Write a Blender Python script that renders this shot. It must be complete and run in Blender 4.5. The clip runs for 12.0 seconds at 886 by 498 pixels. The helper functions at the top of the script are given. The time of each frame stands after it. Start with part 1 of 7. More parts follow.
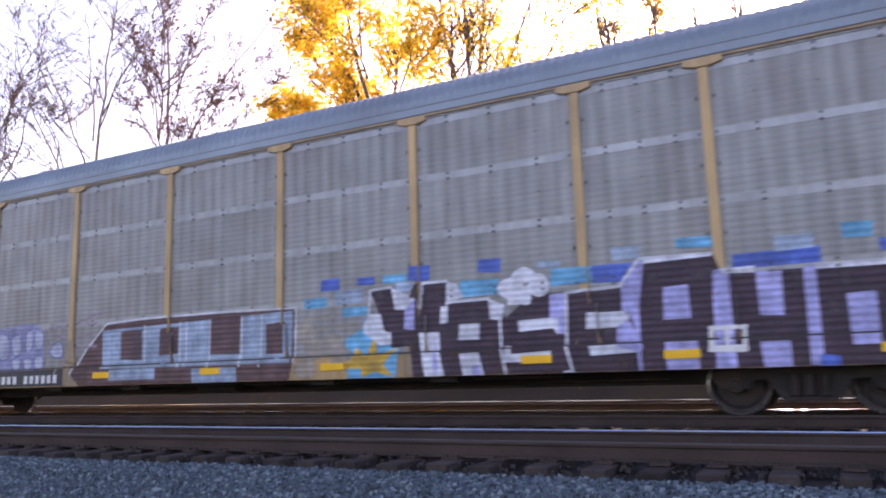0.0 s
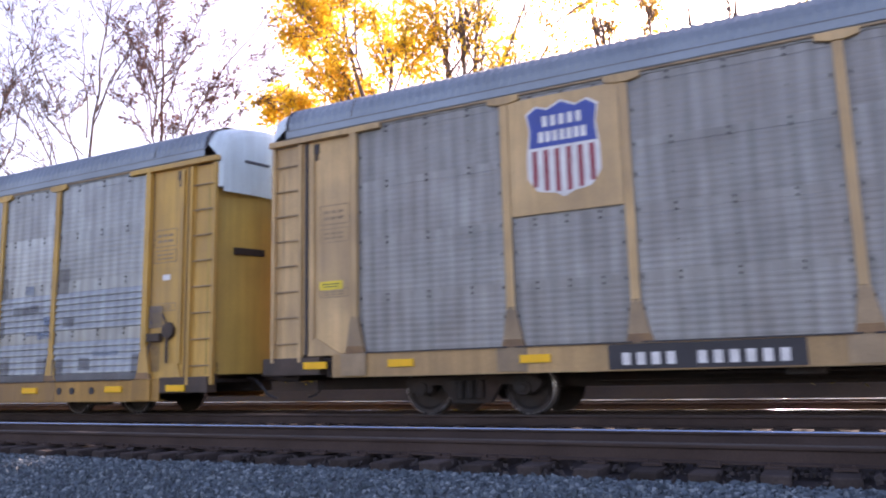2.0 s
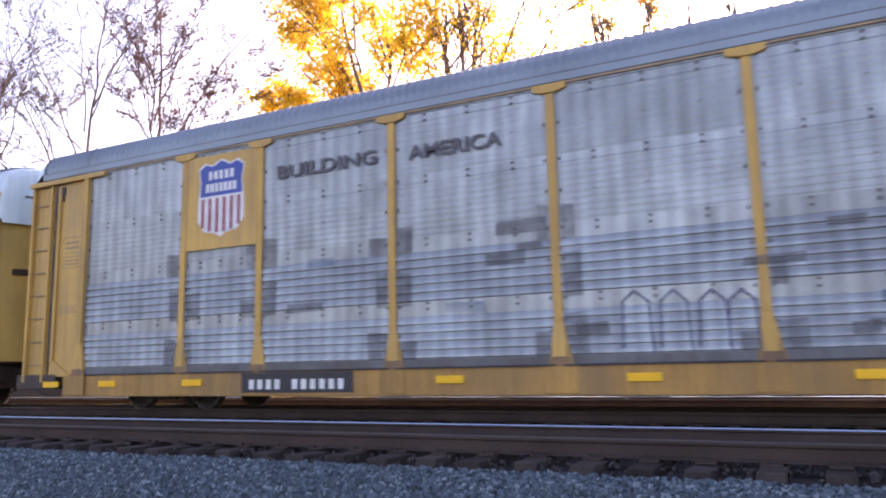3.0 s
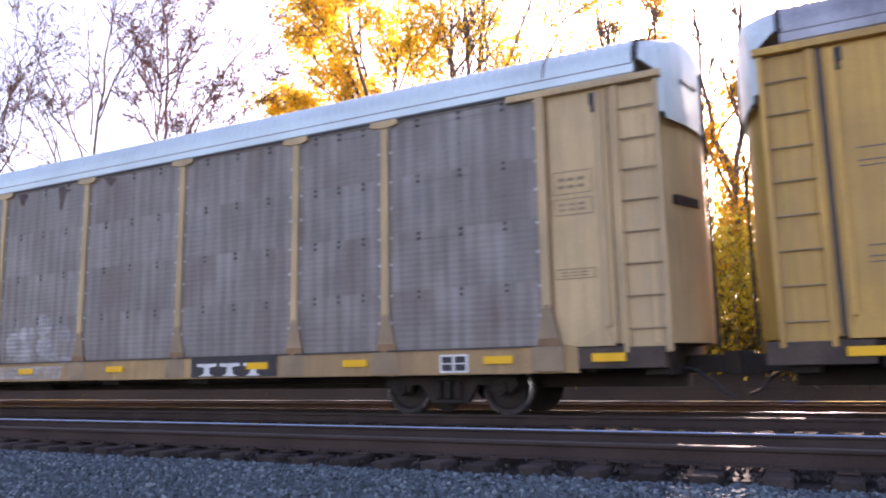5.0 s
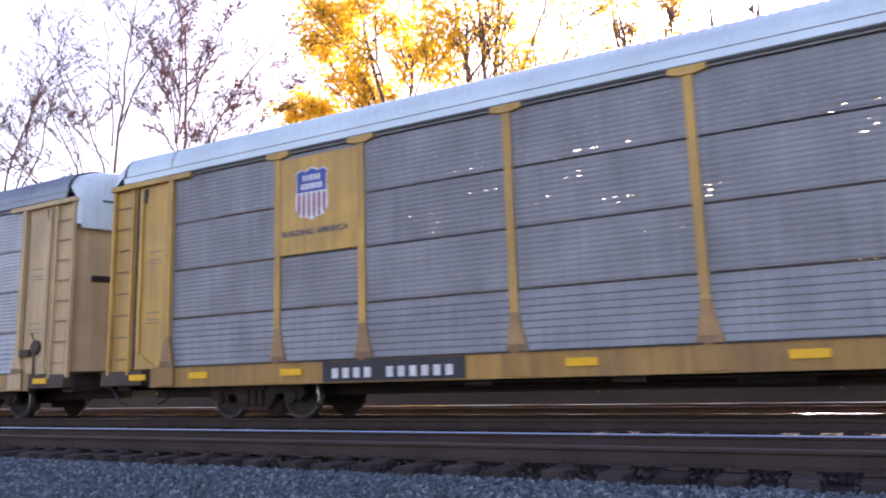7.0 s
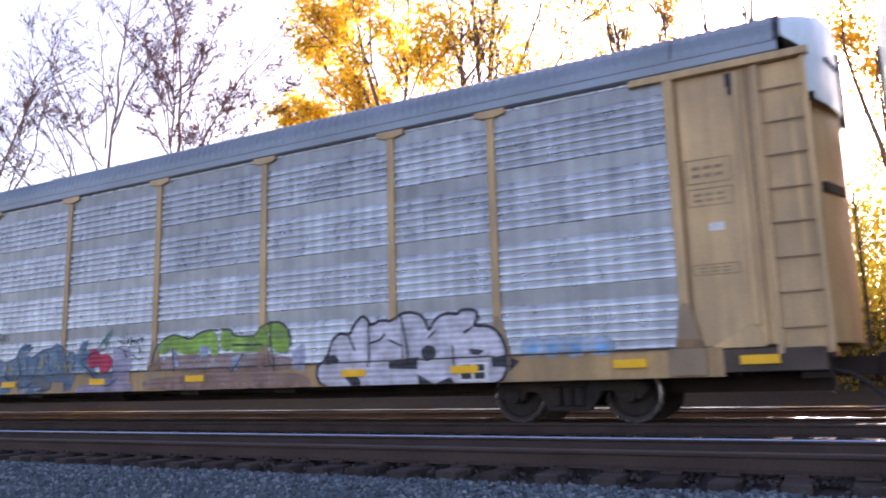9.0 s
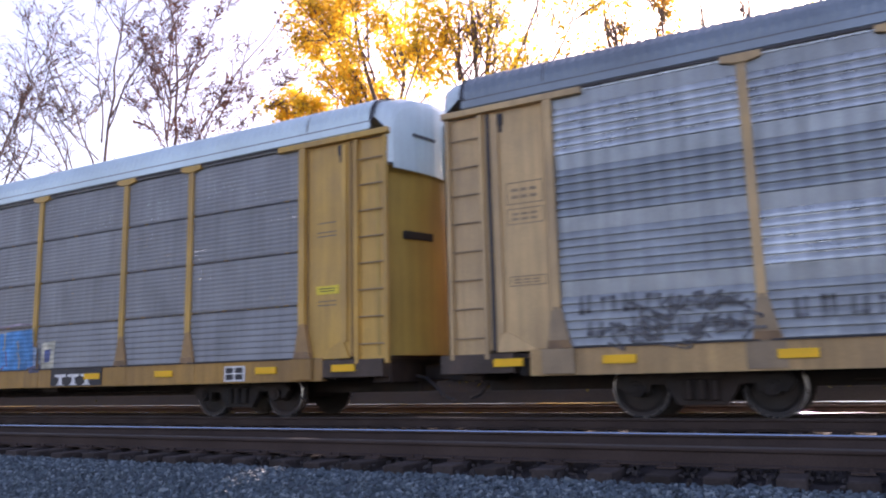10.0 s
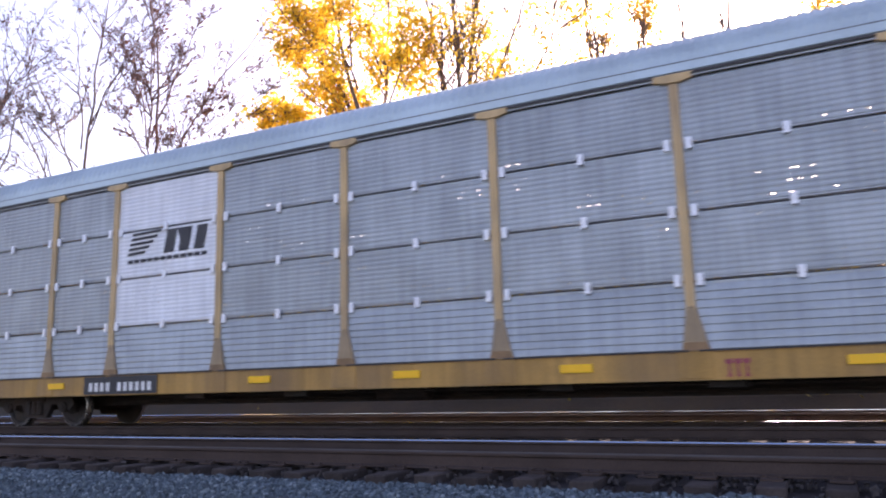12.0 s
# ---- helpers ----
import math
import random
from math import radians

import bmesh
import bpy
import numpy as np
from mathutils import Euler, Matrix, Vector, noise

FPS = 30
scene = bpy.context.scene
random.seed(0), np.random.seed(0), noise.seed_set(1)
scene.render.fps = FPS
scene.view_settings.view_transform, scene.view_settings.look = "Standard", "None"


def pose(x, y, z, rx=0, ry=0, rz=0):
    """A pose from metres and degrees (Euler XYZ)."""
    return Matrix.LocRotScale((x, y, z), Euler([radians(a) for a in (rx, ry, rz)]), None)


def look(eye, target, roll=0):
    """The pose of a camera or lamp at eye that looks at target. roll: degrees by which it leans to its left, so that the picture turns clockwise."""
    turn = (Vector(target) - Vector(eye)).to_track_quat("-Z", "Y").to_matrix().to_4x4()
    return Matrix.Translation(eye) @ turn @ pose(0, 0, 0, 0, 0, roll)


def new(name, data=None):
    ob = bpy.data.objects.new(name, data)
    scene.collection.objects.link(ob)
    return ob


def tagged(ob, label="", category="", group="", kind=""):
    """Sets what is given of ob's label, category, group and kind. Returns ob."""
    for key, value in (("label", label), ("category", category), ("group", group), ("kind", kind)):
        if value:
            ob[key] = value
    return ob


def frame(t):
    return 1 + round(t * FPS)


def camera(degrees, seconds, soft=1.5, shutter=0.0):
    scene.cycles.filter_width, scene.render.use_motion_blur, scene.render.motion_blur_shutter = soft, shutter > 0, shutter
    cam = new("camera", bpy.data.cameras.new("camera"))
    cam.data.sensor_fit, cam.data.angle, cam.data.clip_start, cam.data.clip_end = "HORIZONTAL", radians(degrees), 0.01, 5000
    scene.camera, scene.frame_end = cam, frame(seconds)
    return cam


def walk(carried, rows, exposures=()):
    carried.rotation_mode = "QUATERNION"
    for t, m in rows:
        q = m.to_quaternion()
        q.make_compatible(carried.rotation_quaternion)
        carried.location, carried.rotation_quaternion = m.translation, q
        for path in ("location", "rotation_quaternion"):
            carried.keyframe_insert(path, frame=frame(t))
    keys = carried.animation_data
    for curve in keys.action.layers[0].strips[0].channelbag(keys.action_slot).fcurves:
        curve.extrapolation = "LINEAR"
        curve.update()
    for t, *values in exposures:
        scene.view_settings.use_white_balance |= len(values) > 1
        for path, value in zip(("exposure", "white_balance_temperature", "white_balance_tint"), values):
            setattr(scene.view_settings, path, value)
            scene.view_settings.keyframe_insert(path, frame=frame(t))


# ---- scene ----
# World: x along the track (the train runs towards +x), y away from the camera, z = 0 at the top of the rails.
EYE_Z = 0.69
cam = camera(59.96, 12.0, soft=2.05, shutter=0.09)
BASE = (28.19, 9.13, -1.24)  # yaw, pitch, roll
SWAY = (
    (0.0, -0.44, 0.09, -0.43), (0.5, -0.55, -0.15, -0.44), (1.0, -0.77, -0.03, -0.41), (1.5, -0.69, -0.01, -0.35),
    (2.0, -0.88, 0.0, -0.19), (2.5, -0.94, -0.31, -0.01), (4.5, -1.16, -0.01, 0.2), (5.0, -0.65, -0.01, 0.25),
    (5.5, 0.0, 0.0, 0.0), (6.0, 0.39, -0.14, 0.04), (6.5, 1.03, 0.03, -0.29), (7.0, 0.75, 0.37, -0.37),
    (9.0, 0.29, 0.62, -0.29), (9.5, 0.15, 0.49, -0.26), (10.0, 0.07, 0.23, -0.22), (10.5, -0.08, 0.3, -0.27),
    (11.0, -0.49, 0.45, -0.2), (11.5, -1.53, 0.87, -0.27), (12.0, -1.28, 0.86, -0.3),
)
walk(cam, [(t, pose(0, 0, EYE_Z, 90 + BASE[1] + p, 0, BASE[0] + y) @ pose(0, 0, 0, 0, 0, BASE[2] + r)) for t, y, p, r in SWAY],
     exposures=((0.0, 1.87, 7230, 39), (0.5, 1.85, 7230, 39), (1.0, 1.70, 7230, 39), (1.5, 1.80, 7230, 39), (2.0, 1.88, 7230, 39), (2.5, 2.0, 7230, 39), (4.5, 1.92, 7230, 39), (7.0, 1.93, 7230, 39),
                (9.0, 1.76, 7060, 37), (9.5, 1.68, 7060, 37), (10.0, 1.56, 7060, 37), (10.5, 1.64, 7060, 37), (11.0, 1.76, 7060, 37), (12.0, 1.74, 7060, 37)))

# ---- light: a low sun behind the train and the open sky ----
SUN_EL, SUN_X = 23.7, -0.07
world = bpy.data.worlds.new("world")
scene.world = world
world.use_nodes = True
wn = world.node_tree.nodes
sky = wn.new("ShaderNodeTexSky")
sky.sky_type, sky.sun_disc = "NISHITA", False
sky.sun_elevation, sky.sun_rotation = radians(SUN_EL), math.atan2(SUN_X, 1.0)
sky.air_density, sky.dust_density, sky.ozone_density = 1.0, 1.6, 1.2
world.node_tree.links.new(sky.outputs[0], wn["Background"].inputs[0])
wn["Background"].inputs[1].default_value = 0.13
sun = new("sun", bpy.data.lights.new("sun", "SUN"))
sun.data.energy, sun.data.angle, sun.data.color = 4.0, radians(0.6), (1.0, 0.93, 0.82)
sun.matrix_world = look((0, 0, 30), (-SUN_X * 10, -10, 30 - 10 * math.tan(radians(SUN_EL))))
# ---- materials ----
def mat(name, color, rough=0.6, metal=0.0, vary=0.25, scale=3.0, fine=60.0, bump=0.15, streak=0.0, dirt=None, dirt_amount=0.0, per_object=0.0, spec=0.5, plaid=0.0, ribs=0.0, cover=1.0):
    """A surface with broad and fine variation, optional vertical streaks and blotches of a dirt colour."""
    m = bpy.data.materials.new(name)
    m.use_nodes = True
    nt = m.node_tree
    n, l = nt.nodes, nt.links
    bsdf = n["Principled BSDF"]
    bsdf.inputs["Roughness"].default_value, bsdf.inputs["Metallic"].default_value = rough, metal
    bsdf.inputs["Specular IOR Level"].default_value = spec
    co = n.new("ShaderNodeTexCoord")

    # no two pieces wear alike
    tagged_piece, far = n.new("ShaderNodeObjectInfo"), n.new("ShaderNodeMath")
    far.operation = "MULTIPLY"
    far.inputs[1].default_value = 37.0
    l.new(tagged_piece.outputs["Random"], far.inputs[0])
    shift = far.outputs[0]

    def noise_node(s, stretch=None, detail=5.0):
        t = n.new("ShaderNodeTexNoise")
        t.inputs["Scale"].default_value, t.inputs["Detail"].default_value = s, detail
        t.noise_dimensions = "4D"
        l.new(shift, t.inputs["W"])
        src = co.outputs["Object"]
        if stretch:
            mp = n.new("ShaderNodeMapping")
            mp.inputs["Scale"].default_value = stretch
            l.new(src, mp.inputs[0])
            src = mp.outputs[0]
        l.new(src, t.inputs["Vector"])
        return t.outputs["Fac"]

    def mul(a, b):
        k = n.new("ShaderNodeMath")
        k.operation = "MULTIPLY"
        l.new(a, k.inputs[0])
        if isinstance(b, float):
            k.inputs[1].default_value = b
        else:
            l.new(b, k.inputs[1])
        return k.outputs[0]

    def ramp(src, lo, hi, a=0.3, b=0.7):
        r = n.new("ShaderNodeMapRange")
        for i, v in enumerate((a, b, lo, hi)):
            r.inputs[i + 1].default_value = v
        l.new(src, r.inputs[0])
        return r.outputs[0]

    broad = ramp(noise_node(scale), 1 - vary, 1 + vary)
    grain = ramp(noise_node(fine), 1 - vary * 0.5, 1 + vary * 0.5)
    value = mul(broad, grain)
    if streak:
        value = mul(value, ramp(noise_node(1.0, (9.0, 9.0, 0.5)), 1 - streak, 1 + streak * 0.6))
    if plaid:
        wv = n.new("ShaderNodeTexWave")
        wv.inputs["Scale"].default_value, wv.inputs["Distortion"].default_value = 1.15, 1.2
        wv.inputs["Detail"].default_value, wv.inputs["Detail Scale"].default_value = 2.0, 1.5
        l.new(co.outputs["Object"], wv.inputs["Vector"])
        value = mul(value, ramp(wv.outputs["Fac"], 1 - plaid, 1 + plaid, 0.0, 1.0))
        # blocks of unevenly weathered zinc
        snap, white, tag = n.new("ShaderNodeVectorMath"), n.new("ShaderNodeTexWhiteNoise"), n.new("ShaderNodeObjectInfo")
        snap.operation = "SNAP"
        snap.inputs[1].default_value = (0.45, 5.0, 0.48)
        l.new(co.outputs["Object"], snap.inputs[0])
        white.noise_dimensions = "4D"
        l.new(snap.outputs[0], white.inputs["Vector"])
        l.new(tag.outputs["Random"], white.inputs["W"])
        value = mul(value, ramp(white.outputs["Value"], 1 - plaid * 0.45, 1 + plaid * 0.45, 0.0, 1.0))
    if per_object:
        info = n.new("ShaderNodeObjectInfo")
        value = mul(value, ramp(info.outputs["Random"], 1 - per_object, 1 + per_object, 0.0, 1.0))
    mix = n.new("ShaderNodeVectorMath")
    mix.operation = "SCALE"
    mix.inputs[0].default_value = color
    l.new(value, mix.inputs["Scale"])
    out = mix.outputs[0]
    if dirt:
        d = n.new("ShaderNodeMix")
        d.data_type = "RGBA"
        l.new(ramp(noise_node(scale * 0.7, (1.0, 1.0, 0.45)), 0.0, dirt_amount, 0.42, 0.75), d.inputs[0])
        l.new(out, d.inputs[6])
        d.inputs[7].default_value = (*dirt, 1)
        out = d.outputs[2]
    l.new(out, bsdf.inputs["Base Color"])
    if cover < 1.0:
        # thin, worn paint: the sheet shows through in patches
        worn = mul(ramp(noise_node(2.6, (1.0, 1.0, 1.6)), cover - 0.22, cover + 0.16), ramp(noise_node(26.0), 0.86, 1.1))
        l.new(worn, bsdf.inputs["Alpha"])
    l.new(ramp(noise_node(scale * 2), max(rough - 0.12, 0.03), min(rough + 0.12, 1.0)), bsdf.inputs["Roughness"])
    if bump:
        b = n.new("ShaderNodeBump")
        b.inputs["Strength"].default_value, b.inputs["Distance"].default_value = bump, 0.01
        height = noise_node(fine)
        if ribs:
            # the relief of the sheet beneath shows through the paint
            wr = n.new("ShaderNodeTexWave")
            wr.bands_direction = "Z"
            wr.inputs["Scale"].default_value, wr.inputs["Distortion"].default_value = ribs, 0.15
            l.new(co.outputs["Object"], wr.inputs["Vector"])
            add = n.new("ShaderNodeMath")
            add.operation = "MULTIPLY_ADD"
            l.new(wr.outputs["Fac"], add.inputs[0])
            add.inputs[1].default_value = 3.0
            l.new(height, add.inputs[2])
            height = add.outputs[0]
        l.new(height, b.inputs["Height"])
        l.new(b.outputs[0], bsdf.inputs["Normal"])
    return m


RUST = (0.10, 0.045, 0.025)
GRIME = (0.07, 0.06, 0.055)
M = {
    "panel_dark": mat("galvanised_panel_dark", (0.268, 0.272, 0.260), 0.48, 0.3, 0.16, 1.6, 45, 0.25, 0.18, RUST, 0.25, 0.06, plaid=0.10),
    "panel_rusty": mat("galvanised_panel_rusty", (0.256, 0.240, 0.222), 0.55, 0.2, 0.16, 1.4, 45, 0.25, 0.22, RUST, 0.55, 0.05, plaid=0.10),
    "panel_slate": mat("painted_panel_slate", (0.262, 0.270, 0.274), 0.5, 0.2, 0.14, 1.6, 45, 0.2, 0.14, GRIME, 0.3, 0.06),
    "panel_light": mat("galvanised_panel_light", (0.50, 0.525, 0.515), 0.32, 0.65, 0.2, 1.8, 40, 0.25, 0.12, GRIME, 0.3, 0.10, plaid=0.10),
    "panel_zinc": mat("galvanised_panel_dull", (0.305, 0.333, 0.338), 0.40, 0.5, 0.2, 1.8, 40, 0.25, 0.12, GRIME, 0.35, 0.10, plaid=0.12),
    "band_zinc": mat("dulled_zinc_band", (0.30, 0.325, 0.33), 0.42, 0.35, 0.18, 2.5, 45, 0.2, 0.15, GRIME, 0.25, 0.12, plaid=0.05),
    "panel_steel": mat("painted_panel_steel_blue", (0.352, 0.385, 0.40), 0.42, 0.35, 0.14, 1.6, 45, 0.2, 0.14, GRIME, 0.2, 0.06),
    "panel_white": mat("painted_panel_white", (0.78, 0.80, 0.82), 0.45, 0.0, 0.08, 1.6, 45, 0.15, 0.10, GRIME, 0.15),
    "band_dark": mat("grimy_dark_band", (0.175, 0.168, 0.160), 0.55, 0.2, 0.15, 2.5, 45, 0.2, 0.15, RUST, 0.3, 0.08),
    "band": mat("bare_zinc_band", (0.335, 0.35, 0.355), 0.45, 0.4, 0.15, 2.5, 45, 0.2, 0.15, RUST, 0.2, 0.08),
    "roof_dark": mat("roof_sheet_dark", (0.235, 0.285, 0.32), 0.42, 0.35, 0.14, 0.8, 30, 0.15, 0.0, GRIME, 0.3),
    "roof_white": mat("roof_sheet_white", (0.63, 0.765, 0.785), 0.4, 0.2, 0.1, 0.8, 30, 0.12, 0.0, GRIME, 0.2),
    "roof_mottled": mat("roof_sheet_mottled", (0.36, 0.38, 0.42), 0.5, 0.3, 0.25, 1.6, 30, 0.2, 0.0, (0.09, 0.08, 0.085), 0.8),
    "roof_grey": mat("roof_sheet_grey", (0.45, 0.545, 0.575), 0.42, 0.3, 0.12, 0.8, 30, 0.12, 0.0, GRIME, 0.25),
    "hood": mat("end_hood_white", (0.66, 0.785, 0.81), 0.4, 0.1, 0.08, 1.2, 30, 0.1, 0.1, GRIME, 0.2),
    "tan": mat("faded_yellow_paint", (0.60, 0.40, 0.19), 0.55, 0.0, 0.18, 1.3, 50, 0.15, 0.18, (0.25, 0.18, 0.12), 0.6, 0.05),
    "tan_pale": mat("bleached_yellow_paint", (0.60, 0.43, 0.225), 0.6, 0.0, 0.14, 1.3, 50, 0.15, 0.16, (0.30, 0.22, 0.15), 0.5, 0.05),
    "yellow": mat("yellow_paint", (0.62, 0.36, 0.08), 0.5, 0.0, 0.16, 1.3, 50, 0.15, 0.16, (0.24, 0.15, 0.08), 0.5, 0.05),
    # darker than yellow: carries the end doors' shade, and is the ochre of patches
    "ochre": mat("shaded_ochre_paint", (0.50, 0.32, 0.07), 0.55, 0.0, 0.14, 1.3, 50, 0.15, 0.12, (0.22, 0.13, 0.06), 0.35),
    "sill_tan": mat("stained_yellow_sill", (0.46, 0.29, 0.125), 0.6, 0.0, 0.22, 1.1, 40, 0.2, 0.2, (0.17, 0.11, 0.075), 0.75, 0.0),
    "sill_ochre": mat("stained_ochre_sill", (0.43, 0.23, 0.055), 0.6, 0.0, 0.22, 1.1, 40, 0.2, 0.2, (0.15, 0.095, 0.06), 0.7, 0.0),
    "foot": mat("rusty_foot_and_shadow_brown", (0.26, 0.15, 0.07), 0.7, 0.0, 0.25, 4, 50, 0.3, 0.1, GRIME, 0.5, 0.12),
    "kick": mat("grimy_kick_and_eave_shadow", (0.13, 0.135, 0.135), 0.6, 0.1, 0.25, 2, 50, 0.2, 0.2, RUST, 0.35),
    "gusset_warm": mat("grimy_yellow_gusset", (0.38, 0.22, 0.09), 0.65, 0.0, 0.22, 3, 50, 0.2, 0.12, GRIME, 0.45, 0.10),
    "gusset": mat("grimy_gusset", (0.34, 0.24, 0.14), 0.65, 0.0, 0.2, 3, 50, 0.2, 0.1, GRIME, 0.4, 0.08),
    "reflector": mat("yellow_reflector", (0.93, 0.49, 0.004), 0.5, 0.0, 0.08, 4, 80, 0.05),
    "black": mat("black_paint", (0.025, 0.025, 0.03), 0.55, 0.0, 0.3, 3, 60, 0.1),
    "grimy": mat("grimy_brown_steel", (0.085, 0.060, 0.045), 0.75, 0.05, 0.35, 3, 40, 0.4, 0.1, (0.03, 0.026, 0.024), 0.6),
    "stud": mat("bright_stud", (0.55, 0.54, 0.52), 0.45, 0.3, 0.1, 8, 60, 0.05),
    "soot": mat("sooty_steel", (0.024, 0.020, 0.018), 0.75, 0.15, 0.35, 3, 40, 0.4, 0.0, RUST, 0.35),
    "wheel": mat("wheel_steel", (0.035, 0.031, 0.029), 0.6, 0.5, 0.3, 6, 50, 0.3, 0.0, RUST, 0.3),
    "tread": mat("polished_tread", (0.45, 0.44, 0.43), 0.3, 0.9, 0.1, 6, 50, 0.05),
    "bolt": mat("dark_bolt", (0.06, 0.056, 0.056), 0.7, 0.1, 0.2, 10, 80, 0.0),
    "clip": mat("white_clip", (0.82, 0.83, 0.85), 0.4, 0.1, 0.05, 6, 60, 0.05),
    "white": mat("white_lettering_paint", (0.72, 0.72, 0.70), 0.6, 0.0, 0.15, 5, 70, 0.05),
    "grey_paint": mat("dark_grey_lettering", (0.10, 0.10, 0.11), 0.6, 0.0, 0.15, 5, 70, 0.05),
    "warn": mat("lemon_label", (0.80, 0.62, 0.05), 0.5, 0.0, 0.1, 5, 70, 0.05),
    "shield_blue": mat("shield_blue", (0.03, 0.07, 0.32), 0.45, 0.0, 0.12, 3, 60, 0.05),
    "shield_red": mat("shield_red", (0.32, 0.05, 0.07), 0.45, 0.0, 0.15, 3, 60, 0.05),
    "logo_yellow": mat("logo_yellow", (0.72, 0.45, 0.03), 0.5, 0.0, 0.12, 3, 60, 0.05),
    "logo_orange": mat("logo_faded_orange", (0.58, 0.32, 0.08), 0.5, 0.0, 0.15, 3, 60, 0.05),
    "rail": mat("rail_rusted", (0.062, 0.044, 0.038), 0.85, 0.0, 0.25, 2, 60, 0.3, spec=0.12),
    "rail_head": mat("rail_head_polished", (0.40, 0.48, 0.58), 0.14, 1.0, 0.06, 0.8, 30, 0.0),
    "rail_dull": mat("rail_head_dull", (0.06, 0.048, 0.044), 0.65, 0.2, 0.2, 1.5, 30, 0.05),
    "tie": mat("creosoted_wood", (0.050, 0.040, 0.037), 0.85, 0.0, 0.35, 4, 30, 0.6, 0.0, (0.04, 0.032, 0.029), 0.4, 0.25, spec=0.12),
    "trackbed": mat("oily_ballast", (0.031, 0.026, 0.026), 0.95, 0.0, 0.35, 3, 22, 1.0, 0.0, (0.03, 0.024, 0.023), 0.6, spec=0.15),
    "ballast": mat("grey_ballast", (0.050, 0.072, 0.086), 0.9, 0.0, 0.4, 5, 20, 1.0, 0.0, (0.04, 0.042, 0.048), 0.6),
    "earth": mat("leaf_littered_earth", (0.030, 0.024, 0.018), 0.95, 0.0, 0.4, 0.6, 12, 0.8, 0.0, (0.06, 0.042, 0.018), 0.45),
    "bark": mat("grey_brown_bark", (0.15, 0.112, 0.10), 0.9, 0.0, 0.3, 2, 25, 0.6),
    "bark_red": mat("reddish_bark", (0.16, 0.10, 0.09), 0.9, 0.0, 0.3, 2, 25, 0.6),
}


def island_mat(name, colors, rough=0.7, translucent=0.0):
    """Leaves or stones: each loose piece takes its own colour along a ramp."""
    m = bpy.data.materials.new(name)
    m.use_nodes = True
    n, l = m.node_tree.nodes, m.node_tree.links
    bsdf = n["Principled BSDF"]
    bsdf.inputs["Roughness"].default_value = rough
    geo, ramp = n.new("ShaderNodeNewGeometry"), n.new("ShaderNodeValToRGB")
    el = ramp.color_ramp.elements
    while len(el) < len(colors):
        el.new(0.5)
    for i, c in enumerate(colors):
        el[i].position, el[i].color = i / (len(colors) - 1), (*c, 1)
    l.new(geo.outputs["Random Per Island"], ramp.inputs[0])
    l.new(ramp.outputs[0], bsdf.inputs["Base Color"])
    if translucent:
        tr, mix = n.new("ShaderNodeBsdfTranslucent"), n.new("ShaderNodeMixShader")
        l.new(ramp.outputs[0], tr.inputs[0])
        mix.inputs[0].default_value = translucent
        l.new(bsdf.outputs[0], mix.inputs[1])
        l.new(tr.outputs[0], mix.inputs[2])
        l.new(mix.outputs[0], n["Material Output"].inputs[0])
    return m


M["leaf_yellow"] = island_mat("yellow_maple_leaves", [(0.60, 0.33, 0.025), (0.82, 0.55, 0.04), (0.88, 0.67, 0.07), (0.80, 0.58, 0.07)], 0.6, 0.62)
M["leaf_orange"] = island_mat("orange_leaves", [(0.60, 0.30, 0.02), (0.78, 0.49, 0.04), (0.72, 0.50, 0.08)], 0.6, 0.55)
M["leaf_olive"] = island_mat("yellow_green_leaves", [(0.22, 0.20, 0.02), (0.55, 0.44, 0.03), (0.62, 0.46, 0.02), (0.30, 0.20, 0.03)], 0.6, 0.4)
M["leaf_dim"] = island_mat("dull_undergrowth_leaves", [(0.06, 0.06, 0.015), (0.16, 0.13, 0.02), (0.24, 0.18, 0.02), (0.09, 0.06, 0.02)], 0.7, 0.2)
M["leaf_brown"] = island_mat("withered_leaves", [(0.10, 0.045, 0.035), (0.22, 0.10, 0.075), (0.16, 0.085, 0.07)], 0.8, 0.3)
M["stones"] = island_mat("ballast_stones", [(0.032, 0.048, 0.058), (0.055, 0.080, 0.098), (0.085, 0.122, 0.146), (0.068, 0.098, 0.118), (0.22, 0.27, 0.29)], 0.8)
M["stones_oily"] = island_mat("oily_stones", [(0.026, 0.021, 0.02), (0.042, 0.034, 0.032), (0.06, 0.05, 0.047)], 0.95)


